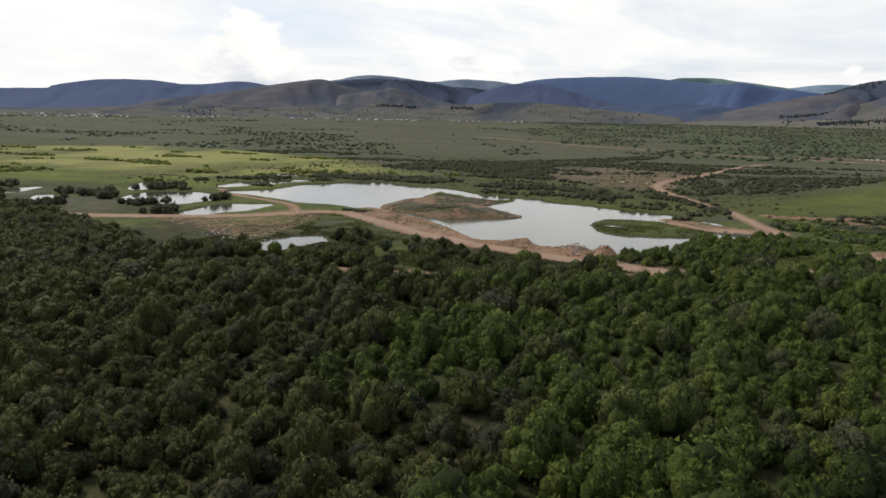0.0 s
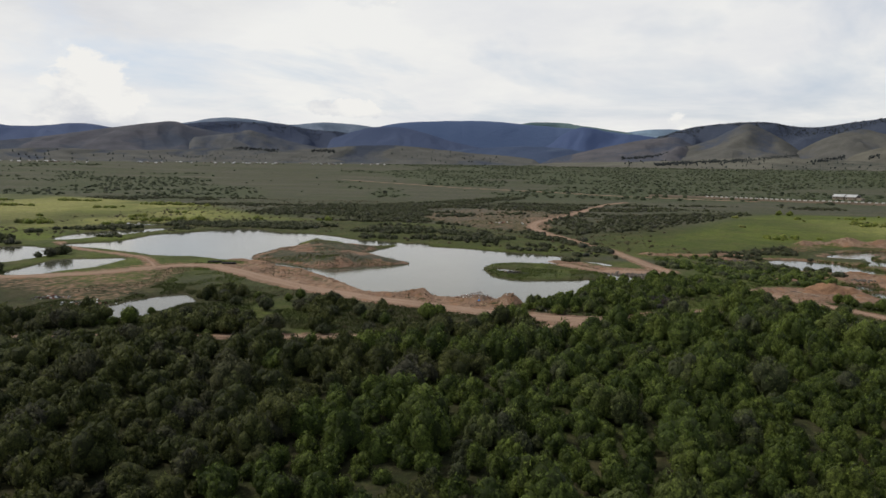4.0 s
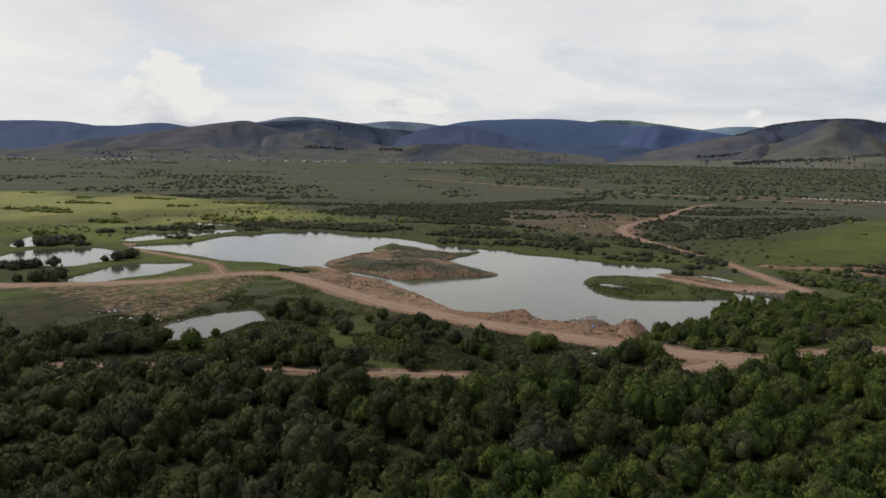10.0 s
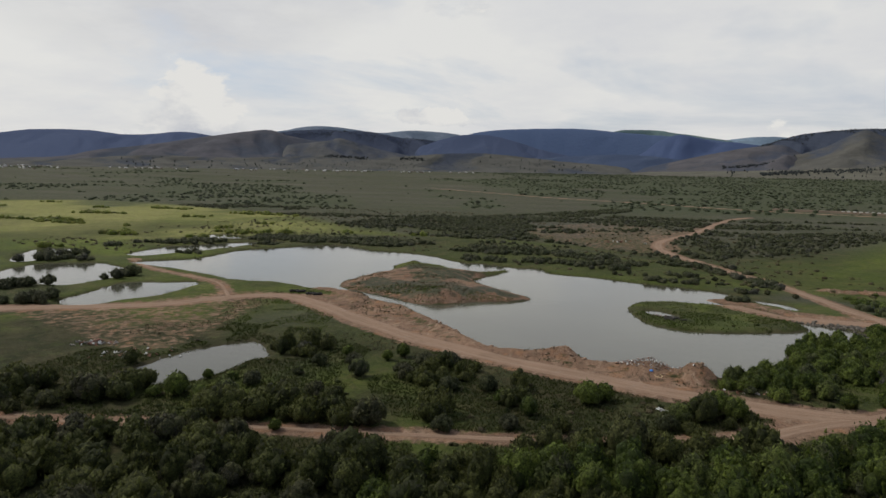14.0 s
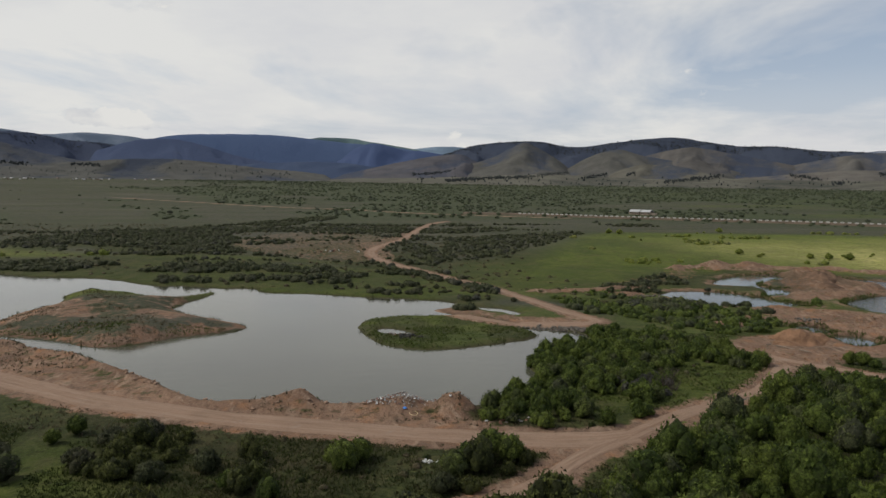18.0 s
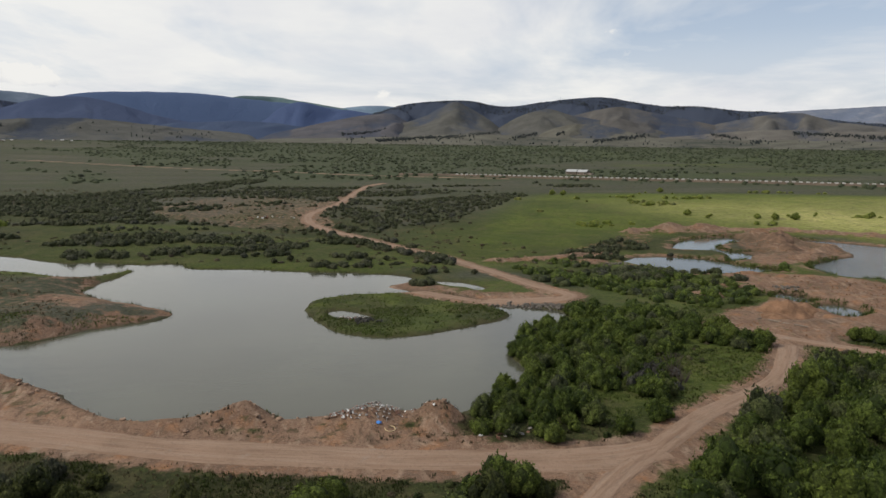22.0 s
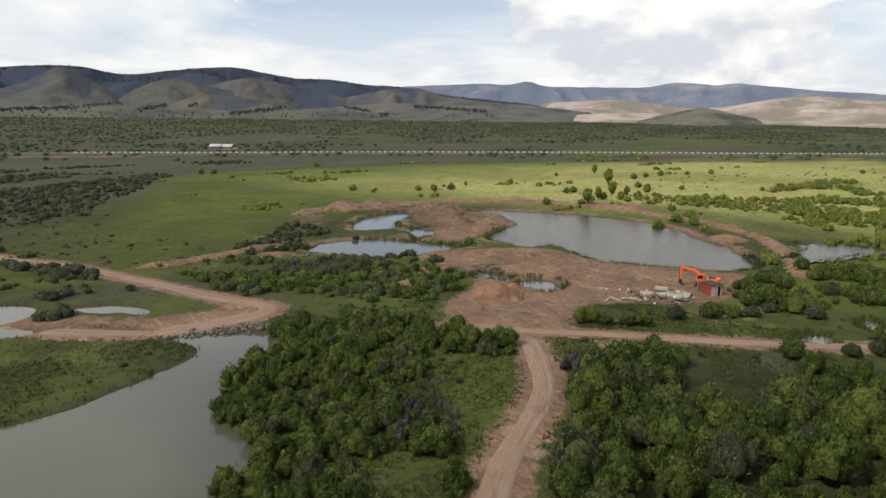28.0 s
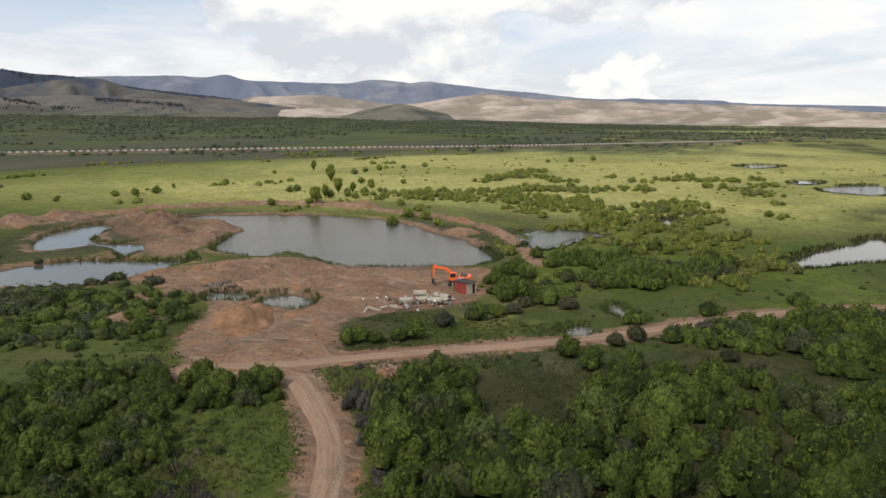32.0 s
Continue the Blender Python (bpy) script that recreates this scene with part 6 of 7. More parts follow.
def lump(rng, size, flat=0.6):
    """An uneven stone."""
    bm = bmesh.new()
    bmesh.ops.create_icosphere(bm, subdivisions=1, radius=size)
    for v in bm.verts:
        v.co = Vector((v.co.x * (0.7 + 0.6 * rng.random()), v.co.y * (0.7 + 0.6 * rng.random()), v.co.z * flat * (0.7 + 0.6 * rng.random())))
    return bm


def rag(rng, size):
    """A crumpled sheet with some thickness."""
    bm = bmesh.new()
    bmesh.ops.create_cube(bm, size=size)
    bmesh.ops.subdivide_edges(bm, edges=bm.edges, cuts=1)
    for v in bm.verts:
        v.co = Vector((v.co.x * (0.5 + rng.random()), v.co.y * (0.4 + rng.random()), v.co.z * 0.3 + (rng.random() - 0.5) * size * 0.4))
    return bm


def shared(name, data, parent, m, label=""):
    ob = new(name, data)
    ob.parent = parent
    ob.matrix_basis = m
    return tagged(ob, label)


def meshes_of(make, mats, count, name):
    out = []
    for k in range(count):
        data = bpy.data.meshes.new(name)
        bm = make(k)
        bm.to_mesh(data)
        bm.free()
        data.materials.append(mats[k % len(mats)])
        out.append(data)
    return out


odd = np.random.default_rng(11)
STONES = meshes_of(lambda k: lump(odd, 0.32), (STONE, STONE, STONE, STONE, CONCRETE), 10, "stone")
CLODS = meshes_of(lambda k: lump(odd, 0.32), (RUBBISH_BROWN, EMBANK, STONE), 6, "clod")
RAGS = meshes_of(lambda k: rag(odd, 0.55), (RUBBISH, RUBBISH_GREY, RUBBISH_BROWN, RUBBISH_GREY, RUBBISH_BROWN), 10, "scrap")


def strew(name, label, category, centre, reach, count, meshes, piece, size=(0.5, 1.4), turn=0.0, heap=0.0):
    """A spread of loose pieces about a centre, as one thing with its pieces as parts."""
    x, y = centre
    z = level(x, y)
    base = thing(name, pose(x, y, z), label, category)
    for k in range(count):
        a, b = odd.normal() * reach[0] * 0.5, odd.normal() * reach[1] * 0.5
        dx, dy = a * math.cos(turn) - b * math.sin(turn), a * math.sin(turn) + b * math.cos(turn)
        s = size[0] + (size[1] - size[0]) * odd.random() ** 2
        up = heap * max(0.0, 1 - (a / reach[0]) ** 2 - (b / reach[1]) ** 2) * odd.random()
        m = pose(dx, dy, max(level(x + dx, y + dy), 0.0) - z + up + 0.05, odd.random() * 50, odd.random() * 50, odd.random() * 360) @ Matrix.Scale(s, 4)
        shared(piece, meshes[odd.integers(len(meshes))], base, m)
    return base


heap = strew("rubbish_heap", "heap of white and brown rubbish dumped on the lake bank", "rubbish heap", (-36.8, 154.0), (5.0, 1.7), 260, RAGS, "scrap", (0.2, 0.55), -0.1, 0.4)
strew("rubbish_scatter", "white rubbish scattered over bare sand", "rubbish", (-127, 134.8), (2.6, 1.6), 40, RAGS, "scrap", (0.6, 1.7), 0.3, 0.5)
strew("rubbish_scatter", "litter strewn along the edge of a small pond", "rubbish", (-117, 132), (6.0, 3.0), 60, RAGS, "scrap", (0.3, 1.1), 0.6)
strew("rubbish_scatter", "pale litter and dark scraps on the grassy islet", "rubbish", (-36.5, 199.5), (3.2, 1.8), 50, RAGS + STONES, "scrap", (0.4, 1.2), -0.5)
MUD = plain_material("wet_peat", (0.014, 0.013, 0.011), (0.040, 0.036, 0.029), 0.7, 0.3, 4.0)
CLODS = meshes_of(lambda k: lump(odd, 0.34), (MUD,), 5, "clod")
strew("peat_heap", "black wet peat clods lying in the islet pool", "peat", (-34.4, 197.2), (2.4, 2.8), 70, CLODS, "clod", (0.5, 1.3), 0.0, 0.15)
strew("rubbish_scatter", "white litter in the grass below the dike", "rubbish", (-33.9, 136.0), (0.8, 0.6), 7, RAGS[:1] + RAGS[5:6], "scrap", (0.5, 0.9))
strew("rubbish_scatter", "white litter under the willows beside the road", "rubbish", (-22, 148.2), (3.0, 1.6), 12, RAGS, "scrap", (0.5, 1.2))
strew("rubbish_scatter", "scraps lying about the concrete pipes", "rubbish", (63, 174.5), (6.5, 4.0), 120, RAGS + STONES, "scrap", (0.4, 1.1), 2.0)
strew("rubble_bank", "grey rubble tipped along the road bend at the water", "rubble", (-4.5, 203.6), (7.0, 1.1), 130, STONES[:4], "stone", (0.6, 1.7), -0.35)
strew("rubble_bank", "grey rubble on the lake bank beside the willows", "rubble", (1.8, 200.4), (3.2, 1.2), 50, STONES[:4], "stone", (0.6, 1.7), -0.9)
strew("rubble_bank", "stones round the small digging pond", "rubble", (57, 211), (3.2, 1.6), 45, STONES[:4], "stone", (0.5, 1.4), -0.4)
strew("rubbish_scatter", "white litter on brown waste ground beyond the lake", "rubbish", (-62, 372), (9.0, 5.0), 30, RAGS, "scrap", (0.6, 1.6), 0.3)
strew("rubbish_scatter", "pale litter among dry scrub beyond the lake", "rubbish", (-118, 392), (6.0, 4.0), 22, RAGS, "scrap", (0.6, 1.6), 0.3)
strew("gravel_patch", "pale gravel spilled on the dirt road", "gravel", (12.0, 155.3), (2.4, 0.9), 110, STONES[:4], "stone", (0.18, 0.45), 0.6)
strew("rubble_bank", "brown clods and stones along the road verge", "rubble", (22, 158.5), (9.0, 1.2), 170, CLODS, "clod", (0.25, 0.7), 0.80)
strew("rubble_bank", "clods and stones beside the digging yard", "rubble", (33, 245), (4.0, 2.0), 35, STONES[:4], "stone", (0.5, 1.6), 0.2)
bag = tagged(part("rubbish_bag", lump(odd, 0.28), BLUE, None), "bright blue plastic bag on the dike road", "bag")
bag.matrix_world = pose(-36.0, 151.9, level(-36.0, 151.9) + 0.1)


def hoop(r, thick, n=20):
    bm = bmesh.new()
    rings = [[bm.verts.new(((r + math.cos(b) * thick) * math.cos(a), (r + math.cos(b) * thick) * math.sin(a), thick + math.sin(b) * thick)) for b in np.linspace(0, 6.2832, 7)[:-1]] for a in np.linspace(0, 6.2832, n + 1)[:-1]]
    for a, b in zip(rings, rings[1:] + rings[:1]):
        for i in range(6):
            bm.faces.new((a[i], b[i], b[(i + 1) % 6], a[(i + 1) % 6]))
    bmesh.ops.recalc_face_normals(bm, faces=bm.faces)
    return bm


coil = tagged(part("hose_coil", hoop(0.55, 0.05), STRAW, None), "yellowish hose coil lying on packed earth", "hose")
coil.matrix_world = pose(-34.9, 151.2, level(-34.9, 151.2), 8, 5, 0)
wire = tagged(part("cable_loop", hoop(0.4, 0.022), RUBBISH_GREY, None), "pale cable loop in the rubbish heap", "cable")
wire.matrix_world = pose(-36.0, 153.4, level(-36.0, 153.4) + 0.6, 60, 10, 0)
for x, y in ((-124.0, 192.6), (-118.2, 190.9)):
    for k in range(4):
        old = tagged(part("tyre", hoop(0.62, 0.24, 14), RUBBER, None), "worn black tyre lying on the dike", "tyre", "tyres on the dike")
        old.matrix_world = pose(x + k * 0.9 - 1.3, y + (k % 2) * 0.5, level(x, y), 0, 0, 0)


# ---- far things ----
def build_barn(x, y, heading):
    barn = thing("barn", pose(x, y, level(x, y) - 0.3, 0, 0, heading), "long low barn with pale sheet roof on the steppe", "barn")
    for k, (dx, dy, length, wide) in enumerate(((-6, 0, 11, 7), (6, 1.0, 10, 8))):
        wall = part("wall", block(((dx, dy, 1.6), (length, wide, 3.2), 0)), WALLWOOD, barn)
        for s in range(4):
            part("window", block(((dx - length * 0.36 + s * length * 0.24, dy - wide / 2 - 0.03, 1.8), (1.2, 0.08, 1.0), 0)), GLASS, wall)
        roof = bmesh.new()
        ring = [(-wide / 2 - 0.5, 3.1), (0, 5.2), (wide / 2 + 0.5, 3.1), (wide / 2 + 0.5, 3.3), (0, 5.45), (-wide / 2 - 0.5, 3.3)]
        a, b = [[roof.verts.new((dx + s * (length / 2 + 0.4), dy + p[0], p[1])) for p in ring] for s in (-1, 1)]
        roof.faces.new(a), roof.faces.new(b[::-1])
        for i in range(6):
            roof.faces.new((a[i], a[(i + 1) % 6], b[(i + 1) % 6], b[i]))
        bmesh.ops.recalc_face_normals(roof, faces=roof.faces)
        part("roof", roof, GREYROOF, barn, "pale grey sheet roof")
    part("door", block(((6, -3.06, 1.3), (2.6, 0.1, 2.6), 0)), BROWNROOF, barn)
    part("lean_to", block(((14, 0, 1.1), (5, 5, 2.2), 0), bevel=0.1), WALLWOOD, barn)


build_barn(217, 731, -52)


def house_template(k, wide, deep, tall, wall_mat, roof_mat, label):
    house = thing("house", pose(0, 0, 0), label, "house", "village houses below the hills")
    wall = part("wall", block(((0, 0, tall / 2), (wide, deep, tall), 0)), wall_mat, house)
    for s in (-0.25, 0.25):
        part("window", block(((wide * s, -deep / 2 - 0.03, tall * 0.55), (1.4, 0.1, 1.3), 0)), GLASS, wall)
    roof = slab([(-deep / 2 - 0.5, tall - 0.1), (deep / 2 + 0.5, tall - 0.1), (0, tall + deep * 0.42)], -wide / 2 - 0.4, wide / 2 + 0.4)
    bmesh.ops.rotate(roof, verts=roof.verts, cent=(0, 0, 0), matrix=Matrix.Rotation(radians(90), 3, "Z"))
    part("roof", roof, roof_mat, house)
    return house


def at_heading(az, r):
    return -25 - math.sin(radians(az)) * r, 60 + math.cos(radians(az)) * r


HOUSES = [house_template(0, 11, 8, 3.4, PALEBOARD, GREYROOF, "whitewashed village house with pale sheet roof"), house_template(1, 10, 8, 3.4, WALLWOOD, BROWNROOF, "timber village house with brown roof"), house_template(2, 14, 9, 3.6, WALLWOOD, GREYROOF, "long timber village house with grey roof")]
town = np.random.default_rng(23)
for k in range(118):
    az, r = (town.uniform(50, 58.5), town.uniform(1900, 2350)) if k % 5 < 2 else (town.uniform(14, 47), town.uniform(2030, 2250))
    if k % 5 >= 2 and bumps(np.array([az]), np.array([0.0]), 3.0, 2, 71)[0] < 0.40:
        az = town.uniform(18, 34)
    x, y = at_heading(az, r)
    m = pose(x, y, level(x, y) - 0.2, 0, 0, town.uniform(0, 180)) @ Matrix.Scale(town.uniform(0.6, 0.9), 4)
    if k < 3:
        HOUSES[k].matrix_world = m
    else:
        copy_thing(HOUSES[town.integers(3)], m)


DULLWHITE = plain_material("weathered_white_paint", (0.38, 0.37, 0.35), (0.52, 0.51, 0.48), 0.8, 0.2, 0.6)


def build_barrier():
    """The embanked highway with its row of white blocks."""
    line = rounded([(40, 745), (107, 703), (171, 653), (252, 605), (319, 556), (378, 507), (446, 447), (525, 379), (629, 304), (760, 215), (950, 95)], False, 8)
    size = np.concatenate([[0], np.cumsum(np.linalg.norm(np.diff(line, axis=0), axis=1))])
    s = np.arange(0, size[-1], 8.0)
    cx, cy = np.interp(s, size, line[:, 0]), np.interp(s, size, line[:, 1])
    tx, ty = np.gradient(cx), np.gradient(cy)
    long = np.hypot(tx, ty)
    nx, ny = -ty / long, tx / long
    across, up = np.array([-9, -5, -4, 0, 4, 5, 9.0]), np.array([-0.8, 1.6, 1.75, 1.8, 1.75, 1.6, -0.8])
    x, y = cx[:, None] + nx[:, None] * across, cy[:, None] + ny[:, None] * across
    z = height(cx, cy)[:, None] + up[None]
    bank = mesh_object("road_embankment", np.stack([x, y, z], -1).reshape(-1, 3), grid_faces(7, len(s)), EMBANK, False)
    tagged(bank, "brown earth embankment carrying a distant highway", "embankment", kind="structure")
    rail = thing("guard_rail", pose(cx[0], cy[0], 0), "row of white concrete guard blocks along the highway", "guard rail")
    data = bpy.data.meshes.new("guard_block")
    bm = block(((0, 0, 0.5), (2.4, 0.5, 0.9), 0), ((0, 0, 0.1), (2.5, 0.8, 0.25), 0), bevel=0.05)
    bm.to_mesh(data)
    bm.free()
    data.materials.append(DULLWHITE)
    for d in np.arange(60, min(size[-1], 1010), 4.8):
        x, y = np.interp(d, size, line[:, 0]), np.interp(d, size, line[:, 1])
        i = min(int(d / 8), len(s) - 1)
        x, y = x - nx[i] * 4.6, y - ny[i] * 4.6
        shared("guard_block", data, rail, pose(x - cx[0], y - cy[0], level(x, y) + 1.6, 0, 0, math.degrees(math.atan2(ty[i], tx[i]))))


build_barrier()


def build_pylon(x, y):
    tower = thing("power_pylon", pose(x, y, level(x, y)), "grey lattice power pylon on the steppe", "pylon")
    for sx, sy in ((-1, -1), (-1, 1), (1, -1), (1, 1)):
        part("leg", rod((sx * 1.6, sy * 1.6, -0.3), (sx * 0.35, sy * 0.35, 17), 0.22, 0.14, 5), DARKSTEEL, tower)
    for z in (4.0, 8.0, 12.0):
        w = 1.6 - 1.25 * z / 17
        for a, b in (((-w, -w), (w, -w)), ((w, -w), (w, w)), ((w, w), (-w, w)), ((-w, w), (-w, -w))):
            part("brace", rod((*a, z), (*b, z + 2.0), 0.10, sides=4), DARKSTEEL, tower)
    for z in (13.5, 16.5):
        part("cross_arm", block(((0, 0, z), (7.0, 0.4, 0.3), 0)), DARKSTEEL, tower)


build_pylon(*at_heading(-89.8, 930))


# ---- single shrubs and trees ----
def bush_template(k, wide, tall, mat, label):
    g = np.random.default_rng(100 + k)
    bush = thing("willow_bush", pose(0, 0, 0), label, "bush", "single willow bushes on the flats")
    v, f, leafy = shrub(g, wide, tall, 16, 40, 0.19)
    mesh_object("crown", v, f, mat, True, bush, tint=np.full(len(v), 0.15 * k % 1), leaf=leafy)
    v, f = stem_mesh(g, tall, 6, wide * 0.7)
    mesh_object("stems", v, f, BARK, False, bush)
    return bush


BUSHES = [bush_template(k, *row) for k, row in enumerate(((2.1, 3.6, LEAF, "dense dark green willow bush standing in grass"), (1.8, 3.0, LEAF, "rounded green willow bush standing in grass"), (2.0, 2.4, FARLEAF, "low grey-green willow bush in rough grass"), (1.6, 2.0, LIGHTLEAF, "small bright green bush in the meadow"), (2.3, 3.3, LIGHTLEAF, "wide light green willow bush"), (2.0, 3.1, DARKLEAF, "dusky low bush in rough grass below the dike"), (1.7, 2.6, DARKLEAF, "small dusky bush in rough grass below the dike")))]
BUSH_SPOTS = [  # kind, size, places
    (0, 1.0, [(-43, 135.1), (-41.3, 137.2), (-27, 137), (-29.5, 135.5)]),
    (0, 1.0, [(-49.3, 128.3), (-25.2, 136), (-31.5, 133), (-76.4, 134.7), (-81.4, 120.2), (-87.6, 118.8), (-91, 117.6), (-95, 117.8), (-74.7, 147)]),
    (1, 1.0, [(-53.7, 131.4), (-76.2, 144.2), (-83.4, 144.3), (-85, 131.7), (-97.3, 116.2), (-99.5, 113.9), (-92.2, 126), (-96.2, 125.5), (-78.1, 120.5), (-86.4, 107), (-75.6, 112), (-73.2, 116.5)]),
    (1, 1.45, [(22.3, 171.4), (41.5, 168.8), (43.4, 166.6), (39.2, 171.8), (45.3, 165), (41, 171), (76.1, 164.5), (82, 164), (79, 161.5), (73, 162.5), (58.9, 161.5), (61.5, 159.5)]),
    (2, 1.0, [(-69, 143), (-57.6, 119.4), (-50.5, 123.1), (-32.8, 129.2), (-90.1, 141.9), (-84.6, 137.4), (-88.5, 125.4), (-71, 138), (-66, 146), (-62, 134), (-80, 140), (-57, 136), (63.9, 162.2), (58.9, 162.4), (53.3, 164.5), (73, 155.4), (69.4, 150.5), (70.2, 157.8), (65, 158.1), (85.5, 158.7), (91, 156), (54.4, 140.2), (57.8, 138.2), (60.9, 133.2), (64.5, 129.8), (51.2, 123.3), (54.7, 126.5)]),
    (2, 0.62, [(-52.8, 257.1), (-48.9, 260.5), (-58.5, 268.1), (-34.2, 258), (-24.4, 256.3), (-18, 235.5), (-12.5, 236.5), (-6.2, 234.6), (-46.4, 321.8), (-84.9, 295.5), (-64.8, 286.7), (-111.8, 303.4), (-61, 266), (-44, 258), (-29, 256), (-15, 250)]),
    (3, 1.0, [(124, 349), (149, 338), (170, 341), (98, 420), (129.4, 355.3), (155.7, 346.3), (160.6, 345.6), (176.3, 348), (123.6, 363.7), (95.6, 470), (160, 476), (120, 193.5), (113, 188), (143, 184), (152, 468), (172, 465)]),
    (4, 1.25, [(175.2, 268.4), (180, 263.9), (188, 261.6), (219, 277.5), (259, 311.4), (272.4, 313.3), (287.9, 314.2), (305.4, 308.6), (322.5, 304), (180.9, 291), (144.5, 344.2), (150, 340), (156.7, 336), (190.7, 332.8), (141, 222.8), (150.2, 222.3), (148.5, 215.6), (167.2, 234.3), (97, 470.3), (102, 466), (120.8, 360), (173, 482), (393.4, 250.8), (406, 239), (429.5, 230)]),
    (4, 1.0, [(223.4, 285), (188.6, 269.5), (199, 261), (185.4, 291), (241.7, 348), (176, 258), (168, 268), (210, 272), (231, 268), (150, 275)]),
]
for k, rows in ((5, DIKE_SPOTS[::2]), (6, DIKE_SPOTS[1::2])):
    for x, y, size in rows:
        BUSH_SPOTS.append((k, size * 1.4, [(x, y)]))
fresh = [True] * len(BUSHES)
pick = np.random.default_rng(31)
for kind, size, places in BUSH_SPOTS:
    for x, y in places:
        s = size * pick.uniform(0.62, 0.92)
        m = pose(x, y, level(x, y), 0, 0, pick.uniform(0, 360)) @ Matrix.Diagonal((s, s * pick.uniform(0.9, 1.1), s * pick.uniform(0.9, 1.15), 1))
        if fresh[kind]:
            BUSHES[kind].matrix_world, fresh[kind] = m, False
        else:
            copy_thing(BUSHES[kind], m)


def meadow_tree(x, y, tall):
    g = np.random.default_rng(int(x * 7 + y))
    tree = thing("tree", pose(x, y, level(x, y)), "slender young green tree standing in the meadow", "tree", "young trees in the meadow")
    part("trunk", rod((0, 0, -0.3), (0.15, 0, tall * 0.8), 0.13, 0.04, 6), BARK, tree)
    for k in range(4):
        a = g.random() * 6.28
        part("limb", rod((0, 0, tall * (0.25 + 0.12 * k)), (math.cos(a) * 0.8, math.sin(a) * 0.8, tall * (0.45 + 0.12 * k)), 0.05, 0.02, 4), BARK, tree)
    v, f, leafy = shrub(g, tall * 0.30, tall * 0.85, 10, 26, 0.34)
    mesh_object("crown", v * np.array([1, 1, 1.05]) + np.array([0, 0, tall * 0.12]), f, LIGHTLEAF, False, tree, tint=np.full(len(v), g.random()), leaf=leafy)


for row in ((155.6, 260.4, 6.0), (158.5, 264, 4.6), (171.5, 268, 5.2), (186, 272, 6.4), (190, 268, 4.4), (222.5, 300.5, 6.5), (227, 304, 7.5), (268, 343, 5.5), (231, 306, 5.5)):
    meadow_tree(*row)


def dead_shrub(x, y, wide, tall, lean):
    g = np.random.default_rng(int(x * 13 + y * 3))
    bush = thing("dead_shrub", pose(x, y, level(x, y)), "grey leafless shrub with leaning twigs", "bush", "dead grey shrubs")
    for k in range(26):
        a, b = g.random() * 6.28, g.random()
        tip = (math.cos(a) * wide * b + lean, math.sin(a) * wide * b, tall * (0.6 + 0.4 * g.random()))
        part("twig", rod((math.cos(a) * 0.3, math.sin(a) * 0.3, -0.15), tip, 0.05, 0.015, 4), BARK, bush)


for row in ((86, 150.5, 2.0, 2.6, -1.2), (88, 148.5, 2.2, 2.4, -1.4), (83.5, 152.5, 1.8, 2.2, -1.0), (2, 161, 1.6, 1.8, 0.0), (4, 163, 1.5, 1.6, 0.2), (24.6, 160.6, 1.4, 1.3, 0.2), (20, 156.4, 1.3, 1.2, 0.0), (15.4, 151.2, 1.5, 1.5, 0.2), (10.5, 149.4, 1.4, 1.4, 0.1), (28.6, 163.4, 1.2, 1.2, -0.2), (5.6, 166.2, 1.6, 1.7, 0.0), (3.2, 159.2, 1.7, 1.7, 0.1)):
    dead_shrub(*row)


# ---- grasses ----
def blades(name, spots, tall, wide, mat, label, category, count=3):
    """Clumps of pointed blades at the given x, y."""
    spots = np.asarray(spots)
    n = len(spots)
    g = np.random.default_rng(n)
    z = height(spots[:, 0], spots[:, 1]) - 0.05
    root = np.repeat(np.column_stack([spots, z]), count, 0) + np.column_stack([g.normal(size=(n * count, 2)) * wide, np.zeros(n * count)])
    a = g.random(n * count) * 6.283
    side = np.column_stack([np.cos(a), np.sin(a), 0 * a]) * (wide * 0.55)
    tip = root + np.column_stack([g.normal(size=(n * count, 2)) * tall * 0.28, tall * (0.6 + 0.8 * g.random(n * count))])
    verts = np.stack([root - side, root + side, tip], 1).reshape(-1, 3)
    tint = np.repeat(np.clip(bumps(spots[:, 0], spots[:, 1], 14, 2, 81) + (g.random(n) - 0.5) * 0.5, 0, 0.99), count * 3)
    ob = mesh_object(name, verts, np.arange(len(verts)).reshape(-1, 3), mat, False, tint=tint)
    return tagged(ob, label, category, kind="stuff")


def fill(low, high, count, keep, seed):
    g = np.random.default_rng(seed)
    x, y = g.uniform(low[0], high[0], count), g.uniform(low[1], high[1], count)
    shore, road = waters(x, y)[0], road_distance(x, y)
    ok = keep(x, y, shore, road)
    return np.column_stack([x[ok], y[ok]])


def bare_near(x, y, reach=0.0):
    out = np.zeros(x.shape, bool)
    for line in BARES[:3] + BARES[7:]:
        out |= outline_distance(x, y, line) < reach
    for top, half, line in RIDGES:
        out |= line_distance(x, y, line) < half
    return out


isle = lambda x, y: outline_distance(x, y, EARTH_ISLE) < 0
below_dike = lambda x, y: (x < -12) & (y < 158)
blades("grass", fill((-125, 96), (60, 205), 130000, lambda x, y, s, r: (s > 0.6) & (r > 0.6) & ~bare_near(x, y) & ~below_dike(x, y) & (bumps(x, y, 7, 2, 82) > 0.42), 1), 0.26, 0.13, TURF, "rough green grass tufts on the flats", "grass")
